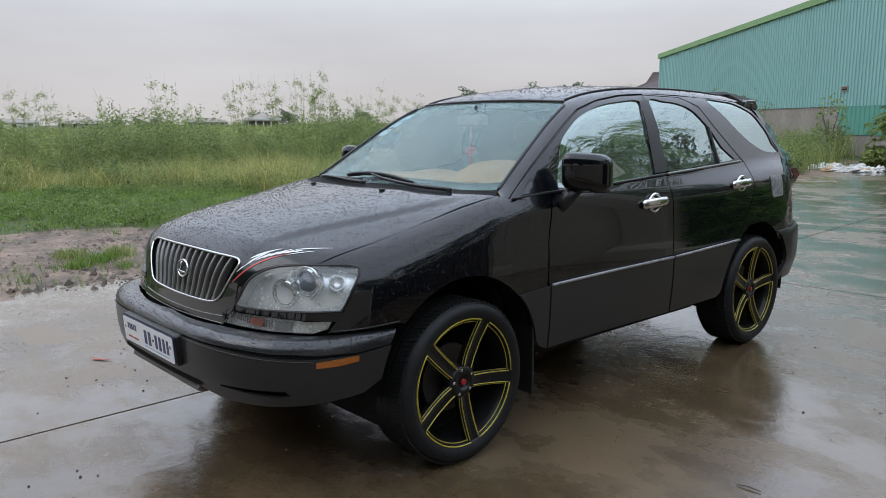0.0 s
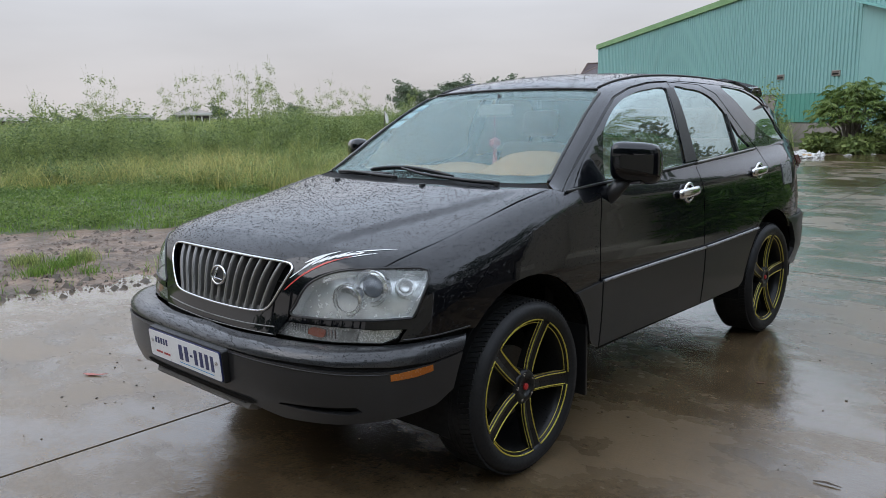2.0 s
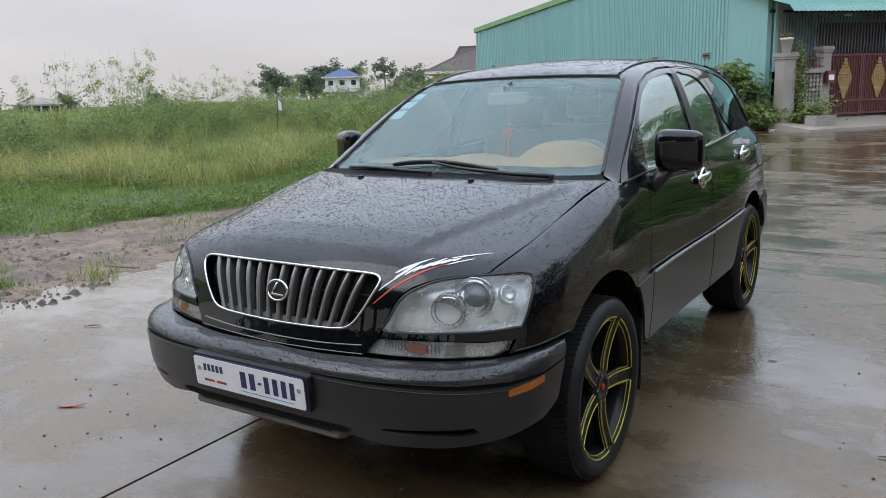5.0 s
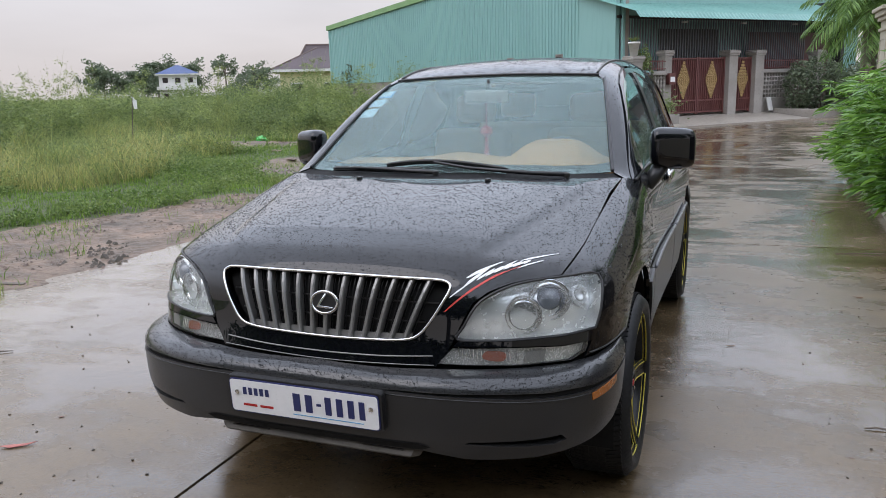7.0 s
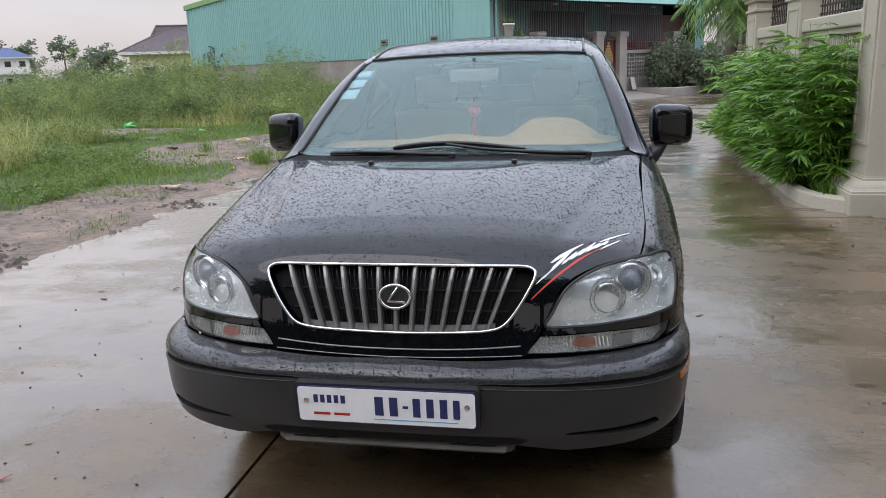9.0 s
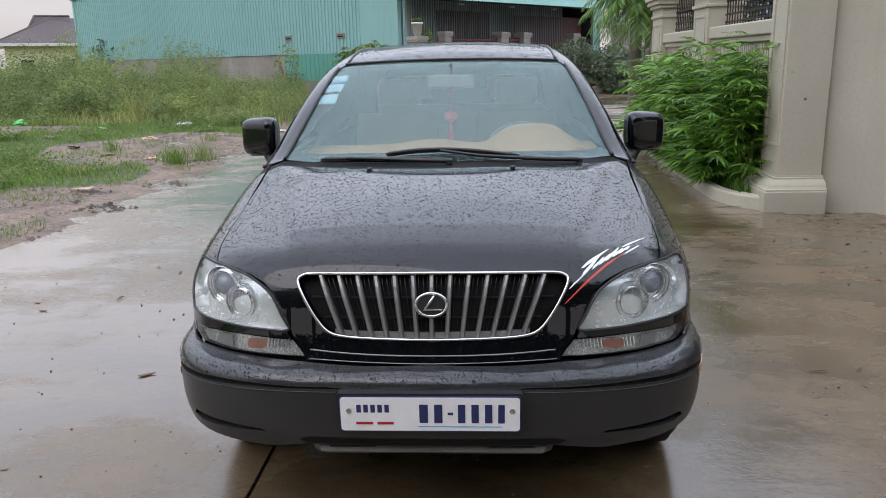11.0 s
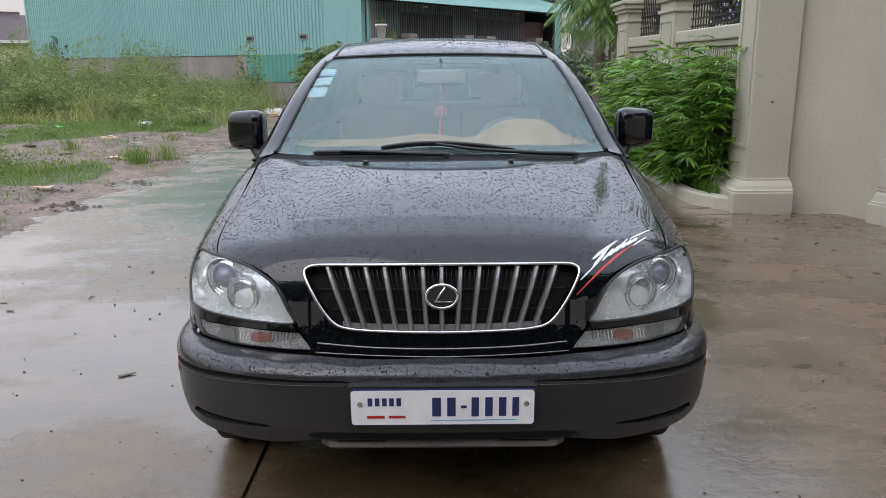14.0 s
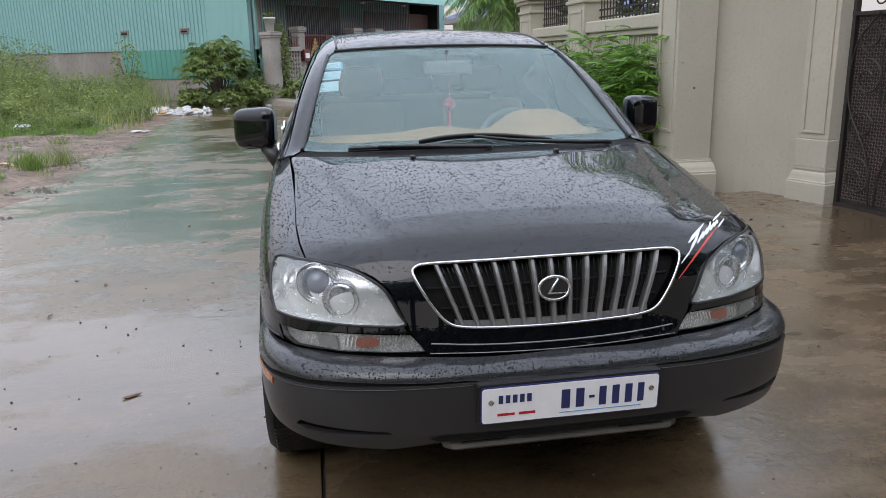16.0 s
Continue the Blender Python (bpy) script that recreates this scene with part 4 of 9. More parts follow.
# ---- the car's form ----
def spline(xs, ys):
    """A natural cubic through the knots, straight beyond them."""
    xs, ys = np.array(xs, float), np.array(ys, float)
    n, h = len(xs), np.diff(xs)
    a, r = np.eye(n), np.zeros(n)
    for i in range(1, n - 1):
        a[i, i - 1 : i + 2] = h[i - 1], 2 * (h[i - 1] + h[i]), h[i]
        r[i] = 6 * ((ys[i + 1] - ys[i]) / h[i] - (ys[i] - ys[i - 1]) / h[i - 1])
    m = np.linalg.solve(a, r)
    s0 = (ys[1] - ys[0]) / h[0] - h[0] * m[1] / 6
    s1 = (ys[-1] - ys[-2]) / h[-1] + h[-1] * m[-2] / 6

    def at(v):
        v = np.asarray(v, float)
        c = np.clip(v, xs[0], xs[-1])
        i = np.clip(np.searchsorted(xs, c) - 1, 0, n - 2)
        p, q, d = xs[i + 1] - c, c - xs[i], h[i]
        y = (m[i] * p**3 + m[i + 1] * q**3) / (6 * d) + (ys[i] / d - m[i] * d / 6) * p + (ys[i + 1] / d - m[i + 1] * d / 6) * q
        return y + s0 * np.minimum(v - xs[0], 0) + s1 * np.maximum(v - xs[-1], 0)

    return at


def smax(a, b, k):
    return np.maximum(a, b) + np.maximum(k - abs(a - b), 0) ** 2 / (4 * k)


def smin(a, b, k):
    return -smax(-a, -b, k)


SIDE_Z = spline([0.2, 0.45, 0.68, 0.85, 1.0, 1.15, 1.3], [0.845, 0.878, 0.890, 0.886, 0.868, 0.835, 0.78])
SIDE_Y = spline([-0.9, -0.3, 0.0, 0.6, 1.6, 2.6, 3.2, 3.6], [0, 0, 0.010, -0.004, 0, 0.010, -0.015, -0.06])
NOSE_Z = spline([0.3, 0.66, 0.73, 0.93, 1.0, 1.2], [-0.86, -0.855, -0.835, -0.79, -0.76, -0.65])
TAIL_Z = spline([0.3, 0.7, 1.0, 1.2, 1.4], [3.50, 3.56, 3.53, 3.46, 3.38])
HOOD_Y = spline([-0.95, -0.79, -0.6, -0.3, 0.0, 0.3, 1.0, 3.5], [0.86, 0.955, 1.022, 1.080, 1.119, 1.153, 1.17, 1.22])
DROP_Y = spline([-0.8, -0.5, 0.3, 1.0, 3.5], [0.08, 0.10, 0.03, 0.03, 0.03])
GLASS_Z = spline([1.0, 1.12, 1.3, 1.45, 1.56, 1.66], [0.845, 0.812, 0.748, 0.690, 0.635, 0.575])
GLASS_Y = spline([0.0, 1.5, 2.5, 3.3], [0, 0.004, -0.010, -0.055])
ROOF_Y = spline([0.9, 1.05, 1.3, 1.7, 2.2, 2.7, 3.1, 3.4], [1.525, 1.578, 1.630, 1.660, 1.662, 1.640, 1.60, 1.56])


def plan(x, y, s, nose, tail, n=3.2, yc=-0.2, yt=2.95):
    u = np.maximum(yc - y, 0) / (yc - nose) + np.maximum(y - yt, 0) / (tail - yt)
    return (((x / s) ** n + u**n + 1e-12) ** (1 / n) - 1) * s


def crease_x(y):
    """How far out the bonnet's raised middle ends."""
    return 0.60 + 0.25 * (y + 0.17) - 0.04 * (y + 0.17) ** 2


def body(p):
    """The signed distance, roughly, of points from the car's skin."""
    x, y, z = abs(p[..., 0]), p[..., 1], p[..., 2]
    s = SIDE_Z(z) + SIDE_Y(y)
    low = plan(x, y, s, NOSE_Z(z), TAIL_Z(z))
    fold = np.clip((crease_x(y) + 0.03 - x) / 0.06, 0, 1)
    fold = fold * fold * (3 - 2 * fold) * np.clip((y + 0.72) / 0.15, 0, 1) * np.clip((0.25 - y) / 0.2, 0, 1)
    low = smax(low, (z - HOOD_Y(y) - 0.010 * fold + DROP_Y(y) * (x / 0.78) ** 2.6) * 0.97, 0.12)
    low = smax(low, 0.30 - z, 0.05)
    t = (z - 1.12) / 0.44
    screen = ((1 - t) * (0.13 + 0.394 * x * x) + t * (1.0 + 0.1 * x * x) - y) * 0.45
    cab = smax((x - GLASS_Z(z) - GLASS_Y(y)) * 0.93, z - ROOF_Y(y) + 0.10 * x * x, 0.09)
    cab = smax(smax(cab, screen, 0.03), (y - 3.13 - (1.58 - z) * 0.85) * 0.76, 0.08)
    cab = smax(cab, 1.0 - z, 0.04)
    return smin(low, cab, 0.006 + 0.034 * np.clip((y - 0.30) / 0.15, 0, 1))


def fender_bumper(p, nose=-0.966):
    """The front bumper's skin: a shelf at the top, a face that leans in towards the bottom."""
    x, y, z = abs(p[..., 0]), p[..., 1], p[..., 2]
    lean = BUMPER_Z(z)
    f = plan(x, y, 0.897 + 0.6 * lean, nose - lean * 1.0, 9.0, 3.2, -0.33)
    return smax(f, z - 0.668 + 0.03 * (x / 0.85) ** 4 * 0, 0.05)


BUMPER_Z = spline([0.30, 0.40, 0.46, 0.55, 0.62, 0.68], [-0.07, -0.035, -0.012, 0.0, 0.0, -0.01])


def normals(f, p, e=1e-4):
    g = np.stack([f(p + e * d) - f(p - e * d) for d in np.eye(3)], -1)
    return g / (np.linalg.norm(g, axis=-1, keepdims=True) + 1e-12)


def meet(f, o, d, reach=3.0, steps=150):
    """The first points at which rays from o along d enter the skin."""
    lo, hi = np.zeros(len(o)), np.full(len(o), reach)
    done = np.zeros(len(o), bool)
    for s in np.linspace(0, reach, steps)[1:]:
        inside = (f(o + d * s) < 0) & ~done
        hi[inside], lo[inside] = s, s - reach / (steps - 1)
        done |= inside
    for _ in range(26):
        mid = (lo + hi) / 2
        inn = f(o + d * mid[:, None]) < 0
        hi, lo = np.where(inn, mid, hi), np.where(inn, lo, mid)
    return o + d * ((lo + hi) / 2)[:, None], done


# ---- the car's skin: patches cut from one rounded form ----
def frame_along(d):
    """Two axes across the way d."""
    d = np.array(d, float) / np.linalg.norm(d)
    u = np.cross(d, (0, 0, 1.0) if abs(d[2]) < 0.9 else (0, 1.0, 0))
    u /= np.linalg.norm(u)
    return d, u, np.cross(u, d)


class Straight:
    """Looks at the skin along one way."""

    def __init__(self, d):
        self.d, self.u, self.v = frame_along(d)

    def flat(self, p):
        p = np.asarray(p, float)
        return np.stack([p @ self.u, p @ self.v], -1)

    def rays(self, q):
        o = q[:, :1] * self.u + q[:, 1:] * self.v
        mid = np.array((0, 1.2, 0.8)) @ self.d
        return o + (mid - 3.2) * self.d, np.repeat(self.d[None], len(q), 0)


class Round:
    """Looks at the nose from all round an upright axis, from somewhat above."""

    def __init__(self, y0=-0.1, fall=30.0, scale=0.85):
        self.y0, self.c, self.s, self.k = y0, math.cos(radians(fall)), math.sin(radians(fall)), scale

    def flat(self, p):
        p = np.asarray(p, float)
        r = np.hypot(p[..., 0], p[..., 1] - self.y0)
        return np.stack([np.arctan2(p[..., 0], self.y0 - p[..., 1]) * self.k, self.c * p[..., 2] - self.s * r], -1)

    def rays(self, q):
        a = q[:, 0] / self.k
        out = np.stack([np.sin(a), -np.cos(a), 0 * a], -1)
        r = 1.5
        z = (q[:, 1] + self.s * r) / self.c
        o = out * r + np.array((0, self.y0, 0)) + z[:, None] * np.array((0, 0, 1.0))
        return o, -out * self.c - np.array((0, 0, self.s))


def inside(poly, q):
    x, y = q[:, 0], q[:, 1]
    c = np.zeros(len(q), bool)
    for (ax, ay), (bx, by) in zip(poly, np.roll(poly, -1, 0)):
        cross = (ay > y) != (by > y)
        c ^= cross & (x < (bx - ax) * (y - ay) / (by - ay + 1e-15) + ax)
    return c


def dense(poly, step):
    out = []
    for a, b in zip(poly, np.roll(poly, -1, 0)):
        n = max(1, int(np.linalg.norm(b - a) / step))
        out += [a + (b - a) * i / n for i in range(n)]
    return np.array(out)


def rounded(pts, n=5):
    """A closed smooth line through points (Catmull-Rom)."""
    p, out = np.array(pts, float), []
    for i in range(len(p)):
        a, b, c, d = p[i - 1], p[i], p[(i + 1) % len(p)], p[(i + 2) % len(p)]
        for k in range(n):
            t = k / n
            out.append(0.5 * (2 * b + (c - a) * t + (2 * a - 5 * b + 4 * c - d) * t * t + (3 * b - a - 3 * c + d) * t**3))
    return np.array(out)


def skin(name, f, view, outline, material, parent, label="", holes=(), step=0.035, off=0.0, lip=0.014, mirror=False, both=False):
    """A sheet of the form f inside an outline of places, seen along view, with lips turned in round its edges."""
    from_out = [dense(view.flat(outline), step)] + [dense(view.flat(h), step) for h in holes]
    lo, hi = from_out[0].min(0), from_out[0].max(0)
    grid = np.stack(np.meshgrid(np.arange(lo[0] + step / 2, hi[0], step), np.arange(lo[1] + step / 2, hi[1], step)), -1).reshape(-1, 2)
    keep = inside(from_out[0], grid)
    for h in from_out[1:]:
        keep &= ~inside(h, grid)
    rim_all = np.concatenate(from_out)
    if len(grid):
        near = np.array([np.min(((rim_all - g) ** 2).sum(1)) for g in grid])
        grid = grid[keep & (near > (0.45 * step) ** 2)]
    pts, edges, at = [*rim_all, *grid], [], 0
    for loop in from_out:
        edges += [(at + k, at + (k + 1) % len(loop)) for k in range(len(loop))]
        at += len(loop)
    cv, _, cf, _, _, _ = mathutils.geometry.delaunay_2d_cdt([Vector(p) for p in pts], edges, [], 0, 1e-7, True)
    q = np.array([tuple(v) for v in cv])
    mid = np.array([q[list(t)].mean(0) for t in cf])
    ok = inside(from_out[0], mid)
    for h in from_out[1:]:
        ok &= ~inside(h, mid)
    tris = [tuple(t) for t, k in zip(cf, ok) if k]
    p, hit = meet(f, *view.rays(q))
    n = normals(f, p)
    p = p + n * off
    verts, norm = p.tolist(), n.tolist()
    count = {}
    for t in tris:
        for a, b in zip(t, t[1:] + t[:1]):
            count[(a, b)] = count.get((a, b), 0) + 1
    faces = list(tris)
    if lip:
        for a, b in [e for e in count if (e[1], e[0]) not in count]:
            along = p[b] - p[a]
            out = np.cross(along, n[a])
            out = out / (np.linalg.norm(out) + 1e-12)
            k = len(verts)
            verts += [p[a].tolist(), p[b].tolist(), (p[b] - lip * n[b]).tolist(), (p[a] - lip * n[a]).tolist()]
            norm += [out.tolist()] * 4
            faces.append((k + 1, k, k + 3, k + 2))
    verts, norm = np.array(verts), np.array(norm)
    first = np.cross(verts[faces[0][1]] - verts[faces[0][0]], verts[faces[0][2]] - verts[faces[0][0]])
    if first @ norm[faces[0][0]] < 0:
        faces = [t[::-1] for t in faces]
    made = []
    for flip in [1, -1] if both else [-1 if mirror else 1]:
        v, m_, fs = verts * (flip, 1, 1), norm * (flip, 1, 1), faces if flip > 0 else [t[::-1] for t in faces]
        me = bpy.data.meshes.new(name)
        me.from_pydata(v.tolist(), [], fs)
        me.polygons.foreach_set("use_smooth", [True] * len(me.polygons))
        me.normals_split_custom_set_from_vertices(m_.tolist())
        made.append(link(name, me, material, parent[0 if flip > 0 else 1] if isinstance(parent, tuple) else parent, label))
    return made if both else made[0]


def mirrored(pts):
    """A closed outline from its half with x of 0 or more, from the middle round to the middle."""
    return list(pts) + [(-x, y, z) for x, y, z in reversed(pts) if x > 1e-6]


def arc(cy, cz, r, a0, a1, x, n=14):
    return [(x, cy + r * math.cos(radians(a)), cz + r * math.sin(radians(a))) for a in np.linspace(a0, a1, n)]


car = thing("car", "wet black compact SUV with grey cladding and yellow-lined rims", "car")
FRONT, TOP, SIDE, SLOPE, SHOULDER, NOSE, LEVEL = Straight((0, 1, 0)), Straight((0, 0.02, -1)), Straight((-1, 0, 0)), Straight((0, 1, -1)), Straight((-0.8, 0.2, -0.55)), Round(), Round(fall=0.0)
WHEEL_Z, BASE = 0.354, 2.615

# outlines in metres, left half
headlight_line = [(0.447, -0.806, 0.752), (0.465, -0.798, 0.790), (0.496, -0.772, 0.850), (0.54, -0.75, 0.885), (0.60, -0.71, 0.909), (0.675, -0.657, 0.919), (0.745, -0.59, 0.919), (0.816, -0.489, 0.906), (0.836, -0.535, 0.83), (0.832, -0.575, 0.765), (0.815, -0.598, 0.755), (0.745, -0.683, 0.754), (0.627, -0.756, 0.752), (0.53, -0.79, 0.75)]
signal_line = [(0.390, -0.835, 0.677), (0.432, -0.815, 0.724), (0.60, -0.772, 0.727), (0.75, -0.687, 0.720), (0.812, -0.612, 0.718), (0.806, -0.628, 0.690), (0.772, -0.674, 0.674), (0.642, -0.768, 0.676)]
grille_line = mirrored([(0, -0.776, 0.925), (0.25, -0.772, 0.924), (0.37, -0.765, 0.922), (0.405, -0.76, 0.915), (0.415, -0.765, 0.898), (0.395, -0.787, 0.855), (0.36, -0.807, 0.798), (0.325, -0.82, 0.758), (0.28, -0.827, 0.742), (0.18, -0.832, 0.735), (0, -0.835, 0.731)])
hood_line = mirrored([(0, -0.856, 0.657), (0.387, -0.838, 0.667), (0.432, -0.812, 0.735), (0.438, -0.806, 0.755), (0.487, -0.772, 0.855), (0.53, -0.75, 0.893), (0.595, -0.71, 0.916), (0.675, -0.655, 0.926), (0.722, -0.61, 0.928), (0.738, -0.52, 0.95), (0.750, -0.38, 0.98), (0.755, -0.15, 1.03), (0.757, 0.1, 1.0785), (0.775, 0.30, 1.121), (0.70, 0.255, 1.123), (0.45, 0.135, 1.122), (0.2, 0.075, 1.125), (0, 0.06, 1.126)])

hood = skin("hood", body, SLOPE, hood_line, M["paint"], car, "black bonnet beaded with rain", holes=[grille_line], step=0.022)

fender_line = [(0.783, 0.305, 1.122), (0.764, 0.1, 1.0785), (0.762, -0.15, 1.03), (0.757, -0.38, 0.98), (0.745, -0.52, 0.95), (0.731, -0.607, 0.926), (0.775, -0.56, 0.918), (0.823, -0.482, 0.910), (0.842, -0.53, 0.828), (0.836, -0.575, 0.752), (0.815, -0.615, 0.70), (0.812, -0.63, 0.68), (0.85, -0.54, 0.677), (0.886, -0.36, 0.680)]
fender_line += arc(0, WHEEL_Z, 0.458, 135, 22, 0.895) + [(0.885, 0.525, 0.53), (0.889, 0.53, 0.69), (0.882, 0.54, 0.90), (0.846, 0.594, 1.075), (0.822, 0.36, 1.100)]
skin("fender", body, SHOULDER, fender_line, M["paint"], car, both=True)

sail_top = [(0.819, 0.352, 1.106), (0.768, 0.542, 1.225), (0.732, 0.725, 1.337), (0.695, 0.877, 1.424), (0.655, 1.04, 1.502), (0.628, 1.22, 1.548), (0.61, 1.45, 1.578), (0.604, 1.672, 1.588)]
door_f = [(0.889, 0.540, 0.655), (0.884, 0.548, 0.90), (0.846, 0.602, 1.078), (0.82, 0.39, 1.103)] + sail_top[0:] + [(0.66, 1.650, 1.489), (0.752, 1.662, 1.3), (0.808, 1.660, 1.15), (0.82, 1.625, 1.12), (0.884, 1.612, 0.92), (0.889, 1.602, 0.655)]
door_r = [(0.889, 1.610, 0.655), (0.884, 1.620, 0.92), (0.82, 1.633, 1.12), (0.808, 1.668, 1.15), (0.752, 1.670, 1.3), (0.66, 1.658, 1.489), (0.604, 1.680, 1.588), (0.615, 2.053, 1.580), (0.652, 2.224, 1.526), (0.704, 2.33, 1.405), (0.759, 2.515, 1.243), (0.78, 2.60, 1.175), (0.84, 2.592, 1.08), (0.873, 2.565, 1.00), (0.89, 2.45, 0.85), (0.89, 2.33, 0.72), (0.89, 2.29, 0.655)]
pane_f = [(0.812, 0.690, 1.135), (0.772, 0.740, 1.243), (0.733, 0.800, 1.345), (0.697, 0.923, 1.426), (0.669, 1.05, 1.482), (0.649, 1.215, 1.525), (0.638, 1.40, 1.548), (0.634, 1.588, 1.556), (0.66, 1.578, 1.49), (0.73, 1.55, 1.34), (0.805, 1.515, 1.155)]
pane_r = [(0.633, 1.706, 1.558), (0.64, 1.86, 1.556), (0.643, 2.005, 1.544), (0.662, 2.135, 1.506), (0.69, 2.222, 1.440), (0.705, 2.256, 1.40), (0.74, 2.256, 1.30), (0.788, 2.250, 1.186), (0.80, 1.95, 1.174), (0.804, 1.680, 1.164), (0.72, 1.690, 1.394)]
pane_q = [(0.708, 2.276, 1.392), (0.752, 2.365, 1.276), (0.777, 2.492, 1.200), (0.788, 2.274, 1.188)]
cargo = [(0.611, 2.385, 1.572), (0.602, 2.60, 1.566), (0.60, 2.76, 1.552), (0.635, 2.965, 1.488), (0.665, 3.05, 1.42), (0.70, 3.15, 1.32), (0.724, 3.225, 1.232), (0.73, 3.14, 1.222), (0.738, 2.985, 1.236), (0.728, 2.82, 1.285), (0.70, 2.66, 1.37), (0.66, 2.51, 1.48)]
pane_f, pane_r, cargo = (rounded(q, 4).tolist() for q in (pane_f, pane_r, cargo))
door_fs = skin("front_door", body, SIDE, door_f, M["paint"], car, holes=[pane_f], both=True)
door_rs = skin("rear_door", body, SIDE, door_r, M["paint"], car, holes=[pane_r, pane_q], both=True)
for d, p_, nm in ((door_fs, pane_f, "side_window"), (door_rs, pane_r, "side_window"), (door_rs, pane_q, "quarter_window")):
    skin(nm, body, SIDE, p_, M["glass"], tuple(d), "wet tinted window", off=-0.007, lip=0, both=True)
quarter_line = [(0.604, 1.688, 1.597), (0.60, 2.05, 1.590), (0.61, 2.30, 1.583), (0.60, 2.55, 1.578), (0.595, 2.80, 1.560), (0.62, 2.98, 1.505), (0.66, 3.09, 1.42), (0.70, 3.19, 1.32), (0.73, 3.28, 1.20), (0.78, 3.36, 1.05), (0.80, 3.40, 0.85), (0.80, 3.41, 0.72), (0.87, 3.20, 0.705)]
quarter_line += arc(BASE, WHEEL_Z, 0.445, 42, 148, 0.895) + [(0.89, 2.298, 0.655), (0.89, 2.338, 0.72), (0.89, 2.458, 0.85), (0.873, 2.573, 1.0), (0.84, 2.60, 1.08), (0.78, 2.61, 1.18), (0.759, 2.525, 1.246), (0.704, 2.34, 1.408), (0.652, 2.234, 1.53), (0.615, 2.06, 1.584), (0.604, 1.69, 1.592)]
quarters = skin("rear_quarter", body, SIDE, quarter_line, M["paint"], car, holes=[cargo], both=True)
skin("cargo_window", body, SIDE, cargo, M["glass"], tuple(quarters), "wet tinted cargo window", off=-0.006, lip=0, both=True)

# roof, with the pillars beside the screen
ws_line = mirrored([(0, 0.185, 1.143), (0.25, 0.205, 1.142), (0.50, 0.26, 1.14), (0.66, 0.325, 1.138), (0.722, 0.36, 1.140), (0.70, 0.46, 1.20), (0.655, 0.66, 1.335), (0.61, 0.86, 1.455), (0.578, 1.0, 1.535), (0.545, 1.035, 1.550), (0.3, 1.015, 1.563), (0, 1.005, 1.568)])
skin("windscreen", body, SLOPE, ws_line, M["screen"], car, "large raked windscreen, hazy with rain", off=-0.004, lip=0, step=0.05).visible_shadow = False
pillar_line = [(0.79, 0.315, 1.118), (0.735, 0.352, 1.134), (0.71, 0.455, 1.20), (0.665, 0.655, 1.335), (0.62, 0.855, 1.455), (0.588, 1.0, 1.538), (0.555, 1.045, 1.556), (0.545, 1.06, 1.565), (0.54, 1.30, 1.607), (0.535, 1.7, 1.632), (0.53, 2.2, 1.632), (0.53, 2.7, 1.607), (0.56, 2.93, 1.57), (0.592, 2.80, 1.565), (0.597, 2.55, 1.583), (0.607, 2.30, 1.588), (0.597, 2.05, 1.595), (0.601, 1.68, 1.602), (0.604, 1.45, 1.59), (0.622, 1.22, 1.558), (0.648, 1.03, 1.512), (0.688, 0.870, 1.434), (0.725, 0.718, 1.347), (0.762, 0.535, 1.233), (0.812, 0.347, 1.113)]
skin("roof_side", body, Straight((-0.75, 0.25, -0.6)), pillar_line, M["paint"], car, both=True, step=0.03)
back_line = [(x - 0.02, y, z + 0.022) for x, y, z in sail_top] + [(x + 0.012, y + 0.015, z - 0.018) for x, y, z in reversed(sail_top)]
skin("pillar_seal", body, Straight((-0.75, 0.25, -0.6)), back_line, M["trim"], car, off=-0.012, lip=0, both=True)
roof_line = mirrored([(0, 1.02, 1.572), (0.3, 1.03, 1.567), (0.536, 1.055, 1.562), (0.532, 1.30, 1.607), (0.527, 1.7, 1.632), (0.522, 2.2, 1.632), (0.522, 2.7, 1.607), (0.54, 2.98, 1.57), (0.3, 3.10, 1.585), (0, 3.13, 1.59)])
roof = skin("roof", body, TOP, roof_line, M["paint"], car, "black roof beaded with rain", step=0.05)

# the tail, seen only from the side
tail_line = mirrored([(0, 3.13, 1.58), (0.3, 3.12, 1.575), (0.55, 3.02, 1.54), (0.63, 3.02, 1.49), (0.67, 3.11, 1.40), (0.71, 3.21, 1.30), (0.74, 3.30, 1.18), (0.785, 3.37, 1.05), (0.80, 3.42, 0.85), (0.80, 3.42, 0.72), (0.5, 3.53, 0.72), (0, 3.56, 0.72)])
skin("tailgate", body, Straight((0, -1, -0.3)), tail_line, M["paint"], car, step=0.06)


def rear_bumper(p):
    x, y, z = abs(p[..., 0]), p[..., 1], p[..., 2]
    return smax(plan(x, y, 0.90 + 0 * z - 0.25 * np.maximum(0.5 - z, 0) ** 1, -5.0, 3.63 - 0.3 * np.maximum(0.52 - z, 0), 3.0, -0.2, 3.0), z - 0.735, 0.05)


